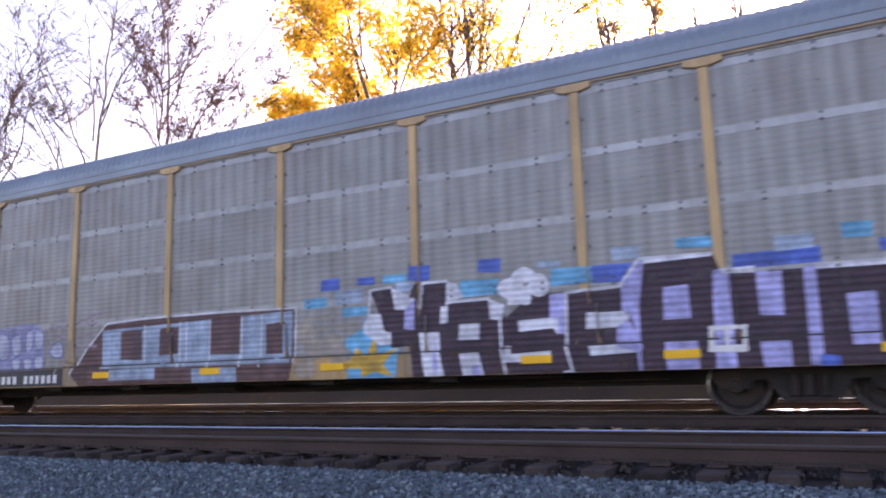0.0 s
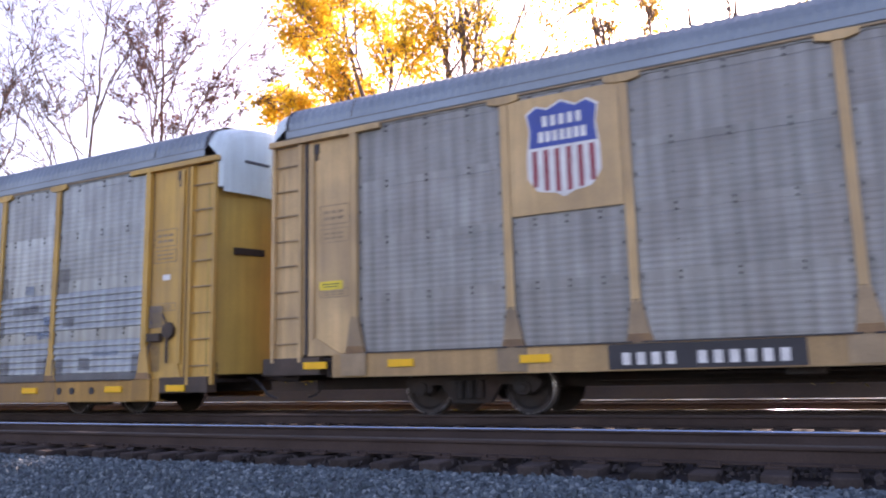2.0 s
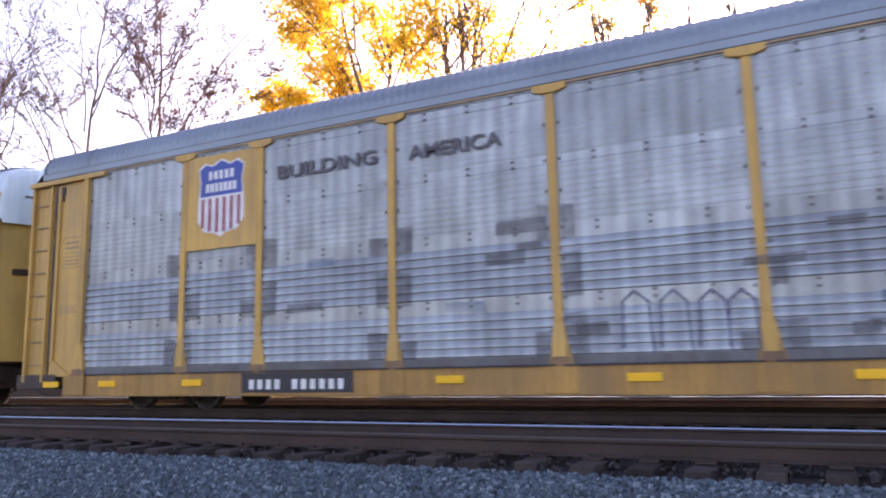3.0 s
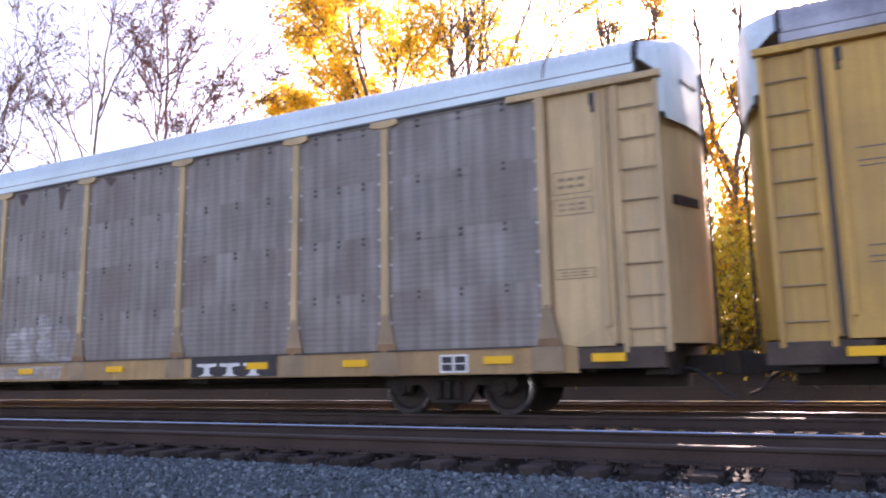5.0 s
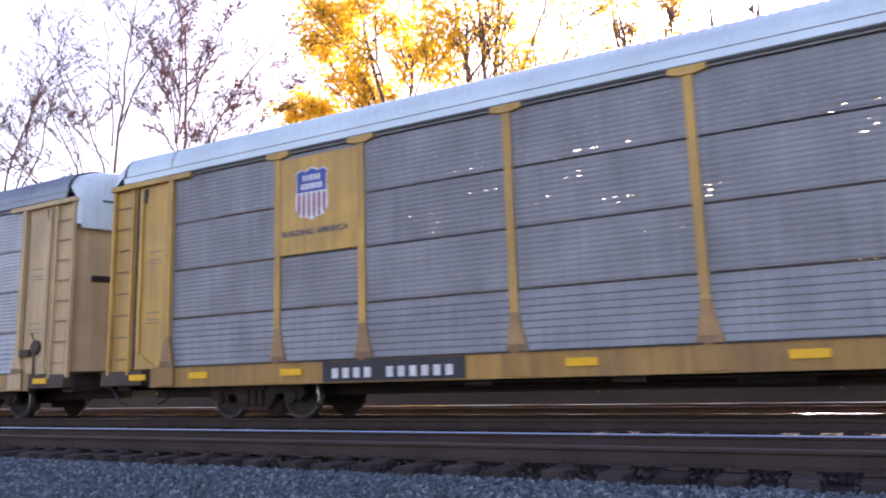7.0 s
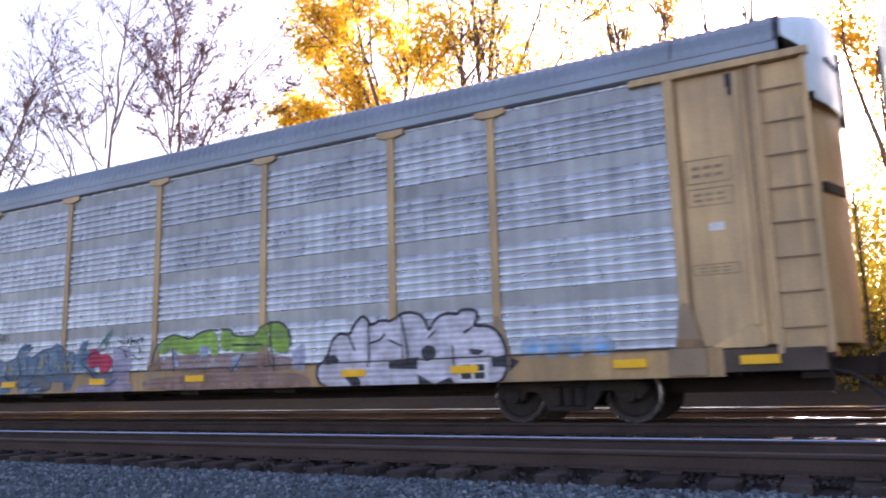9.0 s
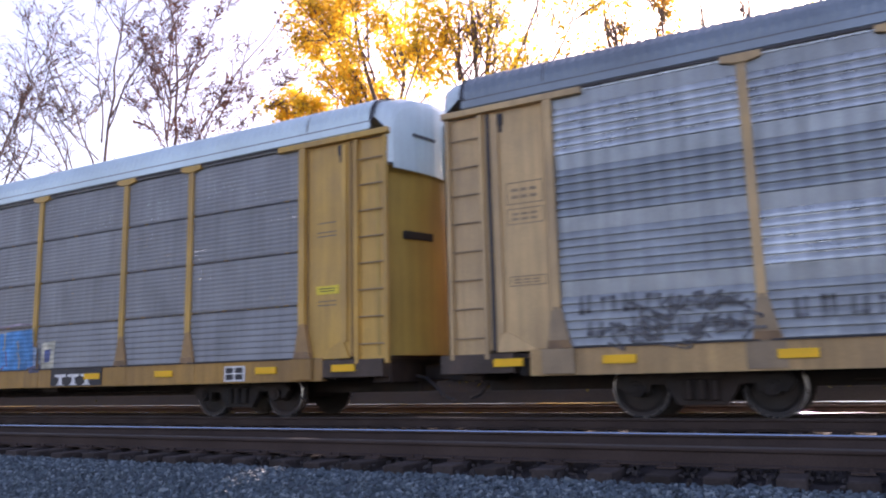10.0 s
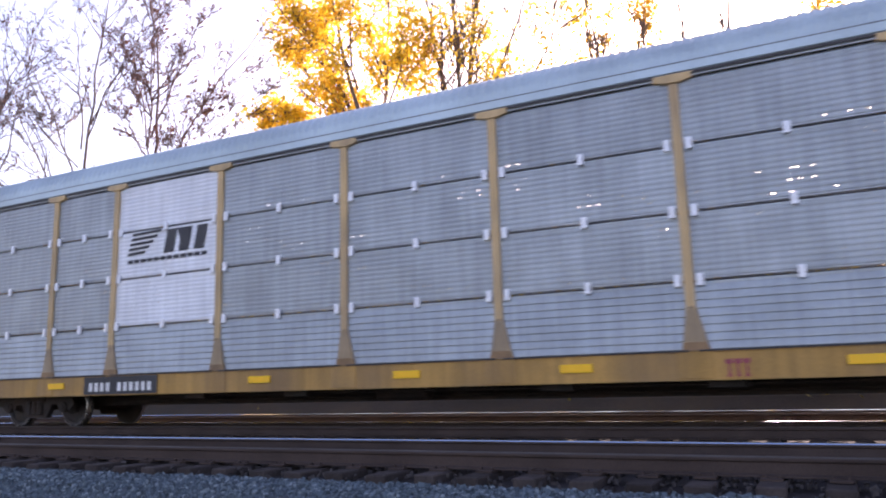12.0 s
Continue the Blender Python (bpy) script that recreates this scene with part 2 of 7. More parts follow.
# ---- mesh helpers ----
class Shape:
    """Collects faces with material slots, then becomes one mesh."""

    def __init__(self):
        self.v, self.f, self.m = [], [], []

    def faces(self, verts, faces, slot=0):
        k = len(self.v)
        self.v += [tuple(p) for p in verts]
        self.f += [tuple(k + i for i in f) for f in faces]
        self.m += [slot] * len(faces)
        return self

    def box(self, x0, x1, y0, y1, z0, z1, slot=0):
        v = [(x, y, z) for z in (z0, z1) for y in (y0, y1) for x in (x0, x1)]
        return self.faces(v, [(0, 2, 3, 1), (4, 5, 7, 6), (0, 1, 5, 4), (2, 6, 7, 3), (0, 4, 6, 2), (1, 3, 7, 5)], slot)

    def prism(self, pts, y0, y1, slot=0):
        """A polygon in x, z, running from the front y0 back to y1."""
        n = len(pts)
        v = [(x, y0, z) for x, z in pts] + [(x, y1, z) for x, z in pts]
        return self.faces(v, [tuple(range(n)), tuple(range(2 * n - 1, n - 1, -1))] + [(i, i + n, (i + 1) % n + n, (i + 1) % n) for i in range(n)], slot)

    def run(self, pts, x0, x1, slot=0, closed=True):
        """A profile in y, z, drawn along x."""
        n = len(pts)
        v = [(x0, y, z) for y, z in pts] + [(x1, y, z) for y, z in pts]
        f = [(i, (i + 1) % n, (i + 1) % n + n, i + n) for i in range(n if closed else n - 1)]
        if closed:
            f += [tuple(range(n - 1, -1, -1)), tuple(range(n, 2 * n))]
        return self.faces(v, f, slot)

    def tube(self, a, b, ra, rb=None, n=8, slot=0, caps=True):
        a, b, rb = Vector(a), Vector(b), ra if rb is None else rb
        d = (b - a).normalized()
        s = d.orthogonal().normalized()
        t = d.cross(s)
        ring = [(math.cos(k * math.tau / n), math.sin(k * math.tau / n)) for k in range(n)]
        v = [a + (s * c + t * e) * ra for c, e in ring] + [b + (s * c + t * e) * rb for c, e in ring]
        f = [(i, (i + 1) % n, (i + 1) % n + n, i + n) for i in range(n)]
        if caps:
            f += [tuple(range(n - 1, -1, -1)), tuple(range(n, 2 * n))]
        return self.faces(v, f, slot)

    def lathe(self, prof, n=28, slots=None, y_axis=True):
        """A profile of (radius, y) turned round the y axis."""
        v = [(r * math.cos(k * math.tau / n), y, r * math.sin(k * math.tau / n)) for r, y in prof for k in range(n)]
        base = len(self.v)
        self.v += v
        for i in range(len(prof) - 1):
            for k in range(n):
                j = (k + 1) % n
                self.f.append((base + i * n + k, base + i * n + j, base + (i + 1) * n + j, base + (i + 1) * n + k))
                self.m.append(slots[i] if slots else 0)
        return self

    def mesh(self, name, mats, bevel=0.0, smooth=False):
        me = bpy.data.meshes.new(name)
        me.from_pydata(self.v, [], self.f)
        for m in mats if isinstance(mats, (list, tuple)) else [mats]:
            me.materials.append(M[m])
        me.polygons.foreach_set("material_index", self.m)
        bm = bmesh.new()
        bm.from_mesh(me)
        bmesh.ops.recalc_face_normals(bm, faces=bm.faces)
        if bevel:
            bmesh.ops.bevel(bm, geom=list(bm.edges), offset=bevel, segments=1, affect="EDGES", profile=0.7, clamp_overlap=True)
        bm.to_mesh(me)
        bm.free()
        if smooth:
            me.polygons.foreach_set("use_smooth", [True] * len(me.polygons))
        me.update()
        return me


MESHES = {}


def shared(key, build):
    """One mesh for all alike pieces."""
    if key not in MESHES:
        MESHES[key] = build()
    return MESHES[key]


def part(name, me, parent, at=(0, 0, 0), label="", turn=0.0):
    ob = new(name, me)
    ob.parent = parent
    ob.location = at
    if turn:
        ob.rotation_euler = (0, 0, turn)
    return tagged(ob, label) if label else ob
# ---- ground and tracks ----
TRACKS = (8.15, 12.32, 16.5)  # centre lines; the train runs on the middle one
RAIL_X0, RAIL_X1 = -160.0, 90.0


def build_ground():
    prof = [(-3000, -0.95), (-40, -0.95), (2.5, -0.95), (4.9, -0.88), (5.6, -0.64), (6.35, -0.335), (6.84, -0.285), (10.1, -0.23), (10.4, -0.23),
            (14.2, -0.23), (18.4, -0.23), (19.4, -0.45), (20.6, 0.2), (22.5, 0.75), (40, 1.3), (3000, 2.0)]
    slots = [2, 2, 2, 0, 0, 0, 1, 1, 1, 1, 1, 2, 2, 2, 2]
    xs = [-3000, -200, -60] + [-40 + 2 * i for i in range(31)] + [60, 200, 3000]
    s = Shape()
    v = [(x, y, z) for x in xs for y, z in prof]
    n = len(prof)
    for j in range(n - 1):
        s.m += [slots[j]] * (len(xs) - 1)
        s.f += [(i * n + j, (i + 1) * n + j, (i + 1) * n + j + 1, i * n + j + 1) for i in range(len(xs) - 1)]
    s.v = v
    ob = new("ground", s.mesh("ground", ["ballast", "trackbed", "earth"]))
    tagged(ob, "grey ballast shoulder, dark oily trackbed and leaf-littered earth", "ground", kind="structure")


def rail_mesh(head):
    p = [(-0.07, -0.172), (0.07, -0.172), (0.07, -0.160), (0.015, -0.145), (0.009, -0.05), (0.034, -0.038), (0.036, -0.013), (0.031, -0.0014), (0.023, 0.0),
         (-0.023, 0.0), (-0.031, -0.0014), (-0.036, -0.013), (-0.034, -0.038), (-0.009, -0.05), (-0.015, -0.145), (-0.07, -0.160)]
    s = Shape().run(p, RAIL_X0, RAIL_X1)
    for i in (6, 7, 8, 9, 10):
        s.m[i] = 1
    return s.mesh("rail", ["rail", head])


def tie_mesh():
    return Shape().box(-0.115, 0.115, -1.295, 1.295, -0.37, -0.19).mesh("tie", "tie", bevel=0.012)


def plate_mesh():
    s = Shape().box(-0.09, 0.09, -0.17, 0.17, -0.19, -0.172)
    for x in (-0.06, 0.06):
        for y in (-0.09, 0.09):
            s.box(x - 0.012, x + 0.012, y - 0.014, y + 0.014, -0.172, -0.145)
    return s.mesh("tie_plate", "rail")


def build_track(yc, name, heads, x0, x1):
    root = tagged(new(name), "railway track with rusted rails on creosoted wooden ties", "track", group="parallel tracks", kind="structure")
    root.location = (0, yc, 0)
    for side, head in zip((-0.75, 0.75), heads):
        part("rail", shared(("rail", head), lambda: rail_mesh(head)), root, (0, side, 0))
    rnd = random.Random(yc)
    k = 0
    while x0 + k * 0.53 < x1:
        x = x0 + k * 0.53 + rnd.uniform(-0.03, 0.03)
        dy = rnd.uniform(-0.06, 0.06)
        part("tie", shared("tie", tie_mesh), root, (x, dy, rnd.uniform(-0.012, 0.0)), turn=rnd.uniform(-0.02, 0.02))
        for side in (-0.75, 0.75):
            part("tie_plate", shared("plate", plate_mesh), root, (x, side, 0))
        k += 1


def scatter_stones(name, label, count, region, size, material, seed):
    """Loose broken stones, each a small faceted lump."""
    r = np.random.default_rng(seed)
    x0, x1, y0, y1 = region
    cx, cy = r.uniform(x0, x1, count), r.uniform(y0, y1, count)
    cz = np.interp(cy, (4.9, 5.6, 6.35, 6.84, 7.1, 10.1, 14.2), (-0.88, -0.64, -0.335, -0.285, -0.235, -0.23, -0.23))
    cube = np.array([(x, y, z) for z in (-1, 1) for y in (-1, 1) for x in (-1, 1)], float) * 0.62
    rad = r.uniform(size[0], size[1], count) * (1 + (r.random(count) < 0.04) * 0.5)
    v = cube[None] * (1 + r.uniform(-0.45, 0.45, (count, 8, 3)))
    v *= rad[:, None, None] * r.uniform(0.6, 1.15, (count, 1, 3))
    a, b = r.uniform(0, 6.28, (2, count))
    ca, sa, cb, sb = np.cos(a), np.sin(a), np.cos(b), np.sin(b)
    x, y, z = v[..., 0], v[..., 1], v[..., 2]
    y, z = y * cb[:, None] - z * sb[:, None], y * sb[:, None] + z * cb[:, None]
    x, y = x * ca[:, None] - y * sa[:, None], x * sa[:, None] + y * ca[:, None]
    pts = np.stack([x + cx[:, None], y + cy[:, None], z + cz[:, None] + rad[:, None] * 0.2], -1).reshape(-1, 3)
    quad = np.array([(0, 2, 3, 1), (4, 5, 7, 6), (0, 1, 5, 4), (2, 6, 7, 3), (0, 4, 6, 2), (1, 3, 7, 5)])
    faces = (quad[None] + 8 * np.arange(count)[:, None, None]).reshape(-1, 4)
    me = bpy.data.meshes.new(name)
    me.from_pydata(pts.tolist(), [], faces.tolist())
    me.materials.append(M[material])
    tagged(new(name, me), label, "gravel", kind="stuff")


build_ground()
build_track(TRACKS[0], "track_1", ("rail_dull", "rail_head"), -34, 8)
build_track(TRACKS[1], "track_2", ("rail_dull", "rail_head"), -38, 8)
build_track(TRACKS[2], "track_3", ("rail_dull", "rail_head"), -42, 8)
scatter_stones("ballast_stones", "loose blue-grey crushed stone ballast beside the track", 30000, (-17, 2.5, 5.0, 6.86), (0.016, 0.034), "stones", 3)
scatter_stones("oily_ballast_stones", "dark oily crushed stones between the ties", 7000, (-22, 3, 6.85, 10.2), (0.018, 0.034), "stones_oily", 4)


# ---- trees and undergrowth beyond the tracks ----
def leaf_quads(s, centres, size, rnd, slot):
    for c in centres:
        d = Vector((rnd.gauss(0, 1), rnd.gauss(0, 1), rnd.gauss(0, 1))).normalized()
        e = d.orthogonal().normalized()
        g = d.cross(e)
        w = size * rnd.uniform(0.6, 1.3)
        c = Vector(c)
        s.faces([c - e * w * 0.6, c + g * w * 0.45 - e * 0.1 * w, c + e * w * 0.7, c - g * w * 0.45 - e * 0.1 * w], [(0, 1, 2, 3)], slot)


def limb(s, rnd, p, q, r0, r1, n, tips, depth, wob=0.05):
    """A bent, tapering piece of wood from p to q; returns the points along it."""
    steps = max(2, min(7, int((q - p).length / 0.5)))
    L = (q - p).length
    bow = Vector((rnd.gauss(0, wob), rnd.gauss(0, wob), rnd.gauss(-wob * 0.5, wob * 0.5))) * L
    pts = [p]
    for k in range(1, steps + 1):
        u = k / steps
        j = 0.008 * L if k < steps else 0
        pts.append(p.lerp(q, u) + bow * math.sin(u * math.pi) + Vector((rnd.gauss(0, j), rnd.gauss(0, j), rnd.gauss(0, j * 0.5))))
    for k in range(steps):
        s.tube(pts[k], pts[k + 1], r0 + (r1 - r0) * k / steps, r0 + (r1 - r0) * (k + 1) / steps, n, caps=False)
    for a in pts[1:]:
        tips.append((a, depth))
    return pts


def sprout(s, rnd, p, q, r, tips, depth, levels, count, ratio, spread, up):
    """Side branches along the limb from p to q, and theirs in turn."""
    d, L = (q - p).normalized(), (q - p).length
    for k in range(count[depth]):
        u = rnd.uniform(0.25, 1.0)
        a = p.lerp(q, u)
        side = Vector((rnd.gauss(0, 1), rnd.gauss(0, 0.8), rnd.gauss(0, 0.5)))
        c = (d + side.normalized() * spread * rnd.uniform(0.6, 1.3) + Vector((0, 0, up))).normalized()
        ln = max(L * ratio * rnd.uniform(0.6, 1.2) * (1.15 - 0.5 * u), 0.25)
        b = a + c * ln
        ra = max(r * (1 - 0.6 * u) * 0.7, 0.014)
        limb(s, rnd, a, b, ra, max(ra * 0.4, 0.007), 4 if depth == 0 else 3, tips, depth + 1)
        if depth + 1 < levels:
            sprout(s, rnd, a, b, ra, tips, depth + 1, levels, count, ratio, spread, up)


def tree(name, label, at, limbs, seed, bark, leaf, leaf_count, leaf_size, count=(9, 6, 4), ratio=0.45, spread=0.8, up=0.1, jitter=0.3, leafy=None, min_depth=2):
    """limbs: start x, z, end x, z and thickness of each main stem, from the tree's foot."""
    rnd = random.Random(seed)
    root = tagged(new(name), label, "tree", group="trees beyond the tracks")
    root.location = at
    s, tips = Shape(), []
    for x0, z0, x1, z1, r in limbs:
        p, q = Vector((x0, rnd.uniform(-0.3, 0.3), z0)), Vector((x1, rnd.uniform(-1.5, 1.5), z1))
        limb(s, rnd, p, q, r, r * 0.3, 7, tips, 0, 0.03)
        sprout(s, rnd, p, q, r, tips, 0, len(count), count, ratio, spread, up)
    part("trunk", s.mesh("trunk", bark), root)
    ends = [p for p, dep in tips if dep >= min_depth and (leafy is None or leafy(p))]
    if ends and leaf_count:
        c = Shape()
        pts = [rnd.choice(ends) + Vector((rnd.gauss(0, jitter), rnd.gauss(0, jitter), rnd.gauss(0, jitter))) for _ in range(leaf_count)]
        leaf_quads(c, pts, leaf_size, rnd, 0)
        me = bpy.data.meshes.new("crown")
        me.from_pydata(c.v, [], c.f)
        me.materials.append(M[leaf])
        part("crown", me, root)
    return root


def shrub(at, w, h, seed, leaf, count):
    rnd = random.Random(seed)
    root = tagged(new("shrub"), "tangled undergrowth with yellow autumn leaves", "shrub", group="undergrowth")
    root.location = at
    s, c, pts = Shape(), Shape(), []
    for _ in range(16):
        p = Vector((rnd.uniform(-w, w) * 0.4, rnd.uniform(-0.8, 0.8), -0.3))
        d = Vector((rnd.gauss(0, 0.3), rnd.gauss(0, 0.25), 1)).normalized()
        r = rnd.uniform(0.02, 0.05)
        for k in range(6):
            q = p + d * h / 6 * rnd.uniform(0.7, 1.15)
            s.tube(p, q, r, r * 0.8, 4, caps=False)
            p, r = q, r * 0.8
            d = (d + Vector((rnd.gauss(0, 0.22), rnd.gauss(0, 0.2), 0.0))).normalized()
            pts.append(p)
    tagged(part("stem_tangle", s.mesh("stem_tangle", "bark"), root), kind="stuff")
    leaf_quads(c, [rnd.choice(pts) + Vector((rnd.gauss(0, 0.6), rnd.gauss(0, 0.5), rnd.gauss(0, 0.5))) for _ in range(count)], 0.13, rnd, 0)
    me = bpy.data.meshes.new("foliage")
    me.from_pydata(c.v, [], c.f)
    me.materials.append(M[leaf])
    part("foliage", me, root)


BARE = "bare grey-brown tree with a few withered leaves"
# stems as x, z of foot and tip from the tree's place, and thickness
tree("bare_tree", BARE, (-32.9, 25.0, 0.8), [(0, 0, 0.0, 10.2, 0.13), (0.0, 10.0, 0.5, 20.5, 0.082), (-0.1, 7.0, -9.5, 14.5, 0.065), (-0.1, 7.6, -8.0, 18.0, 0.070), (-0.1, 9.6, -5.0, 19.5, 0.058), (0.0, 12.0, -2.6, 20.0, 0.053),
     (0.0, 9.5, -6.5, 12.6, 0.047), (0.2, 12.5, 2.6, 18.5, 0.047), (0.1, 11.0, -3.2, 14.6, 0.041)],
     11, "bark", "leaf_brown", 500, 0.11, (11, 7, 4), 0.40, 0.80, 0.04, 0.12)
tree("bare_tree", BARE, (-28.8, 25.6, 0.8), [(0, 0, 0.1, 11.0, 0.13), (0.1, 10.5, 0.8, 19.5, 0.082), (0.1, 9.5, -2.2, 18.0, 0.058), (0.1, 8.2, 6.4, 17.2, 0.065), (0.2, 12.0, 2.4, 18.0, 0.053), (0.0, 10.6, -3.4, 15.0, 0.047),
     (0.1, 9.5, 3.4, 13.2, 0.047), (0.1, 11.5, -1.2, 19.5, 0.053), (0.1, 9.0, 6.6, 12.6, 0.035)],
     5, "bark_red", "leaf_brown", 1900, 0.12, (13, 8, 5), 0.34, 0.9, 0.05, 0.12)
tree("bare_tree", BARE, (-40.5, 24.0, 0.8), [(0, 0, 0.6, 11.0, 0.12), (0.5, 9.0, -1.5, 18.5, 0.070), (0.5, 9.5, 3.6, 14.0, 0.053), (0.5, 10.0, 2.6, 20.0, 0.065), (0.5, 8.0, -3.0, 15.5, 0.053), (0.5, 9.0, 5.0, 18.0, 0.053)],
     8, "bark", "leaf_brown", 800, 0.11, (11, 7, 4), 0.40, 0.80, 0.04, 0.12)
tree("maple_tree", "autumn maple with a bright yellow crown", (-17.6, 29.0, 0.9), [(0, 0, 0, 9.0, 0.24), (0, 8.0, -5.6, 16.5, 0.10), (0, 8.5, -5.2, 20.0, 0.11), (0, 8.8, -2.6, 20.5, 0.12), (0, 8.5, -0.4, 19.5, 0.11), (-0.5, 8.5, -6.0, 13.2, 0.07), (0, 7.6, 2.6, 15.5, 0.08), (-0.5, 9.5, -4.0, 17.5, 0.08)],
     21, "bark", "leaf_yellow", 15000, 0.17, (10, 6, 4), 0.27, 0.85, 0.03, 0.30)
tree("maple_tree", "tree with dark upright stems and sparse yellow leaves", (-13.9, 29.5, 0.9), [(0, 0, 0, 9.0, 0.2), (0, 8.5, -2.2, 20.0, 0.12), (0, 9.0, -0.6, 20.5, 0.11), (0, 8.5, 1.4, 19.0, 0.11), (0.3, 8.0, 3.4, 18.5, 0.10), (0.5, 8.0, 5.4, 15.5, 0.08), (-0.2, 9.0, 0.4, 19.0, 0.08)],
     31, "bark", "leaf_yellow", 3400, 0.14, (12, 8, 4), 0.30, 0.7, 0.12, 0.35, lambda p: p.z < 16.0 and abs(p.x) > 0.5)
tree("maple_tree", "distant tree with sparse orange-yellow leaves", (-9.8, 42.0, 1.2), [(0, 0, 0, 12, 0.2), (0, 11, -1.0, 23.5, 0.11), (0, 11, 1.8, 20.0, 0.10), (0, 10, -2.2, 18.5, 0.09)],
     41, "bark", "leaf_orange", 3200, 0.2, (9, 6, 4), 0.25, 0.7, 0.1, 0.35)
UPPER = "tree with bare upper limbs and yellow leaves below"
tree("maple_tree", UPPER, (-6.3, 27.0, 0.8), [(0, 0, 0.1, 8, 0.17), (0.1, 7, -0.8, 14, 0.09), (0.1, 7, 1.0, 13, 0.09)],
     51, "bark", "leaf_orange", 5200, 0.15, (9, 6, 3), 0.25, 0.7, 0.1, 0.3, lambda p: p.z < 10)
tree("maple_tree", UPPER, (-2.9, 26.0, 0.8), [(0, 0, 0.1, 6, 0.18), (0.1, 5.5, -0.9, 13, 0.10), (0.1, 5.5, 0.9, 12.5, 0.10), (0.1, 4.5, 2.0, 10.5, 0.07), (0.1, 5, -1.9, 10.5, 0.07)],
     61, "bark", "leaf_orange", 3400, 0.15, (9, 6, 3), 0.26, 0.6, 0.2, 0.3, lambda p: p.z < 9)
tree("maple_tree", UPPER, (1.6, 27.5, 0.8), [(0, 0, 0, 6, 0.17), (0, 5, -1.2, 12.5, 0.09), (0, 5, 1.0, 12.5, 0.09), (0, 5, 2.2, 9.5, 0.07)],
     71, "bark", "leaf_orange", 4200, 0.15, (9, 6, 3), 0.28, 0.7, 0.1, 0.3)
for k in range(20):
    x = -44 + k * 2.5
    shrub((x, 24.0 + 1.6 * math.sin(k * 2.1), 0.7), 3.2, 4.3 + 1.0 * math.sin(k * 1.3), 100 + k, "leaf_olive" if k % 3 else "leaf_yellow", 4200)
# second row, largely unseen behind the train, added to shade the ground under it
for k in range(21):
    shrub((-47 + k * 2.5, 29.0 + 1.2 * math.sin(k * 1.7), 0.9), 3.6, 6.0 + 1.2 * math.sin(k * 2.3), 300 + k, "leaf_olive", 6000)
for k in range(22):
    shrub((-46 + k * 2.4, 22.6 + 0.5 * math.sin(k * 2.9), 0.6), 3.0, 1.5 + 0.4 * math.sin(k * 1.9), 500 + k, "leaf_dim", 2200)
# ---- the train: covered automobile carriers ----
SPEED, TRAIN_Y = 21.8, TRACKS[1]
FRONT = -1.52                      # the near face of posts and sill, in a car's own space
POSTS = (-11.8, -8.97, -7.075, -4.245, -1.415, 1.415, 4.245, 7.075, 8.97, 11.8)
Z_SILL0, Z_DECK, Z_TOP, HALF = 0.65, 1.04, 4.90, 13.6
ROW = (Z_TOP - Z_DECK) / 4


def far_mesh(width, material, slot):
    """The sheet of the far side; on slotted cars it is punched like the near one."""
    s = Shape()
    h = ROW - slot
    if not slot:
        return s.box(-width / 2, width / 2, 0, 0.03, 0, h).mesh("far_panel", material)
    rnd = random.Random(9)
    cols, rws = 30, 22
    for c in range(cols):
        for r in range(rws):
            if r % 2 and rnd.random() < 0.34:
                continue
            x0, z0 = -width / 2 + width * c / cols, h * r / rws
            s.faces([(x0, 0, z0), (x0 + width / cols, 0, z0), (x0 + width / cols, 0, z0 + h / rws), (x0, 0, z0 + h / rws)], [(0, 1, 2, 3)])
    return s.mesh("far_panel", material)


STYLES = {  # ridges, flat strip at the upper edge, ridge depth, open slot below the next sheet
    "bolted": (9, 0.12, 0.0024, 0.0),
    "ribbed": (6, 0.22, 0.031, 0.0),
    "slotted": (11, 0.035, 0.0055, 0.042),
    "lapped": (8, 0.035, 0.017, 0.042),
}


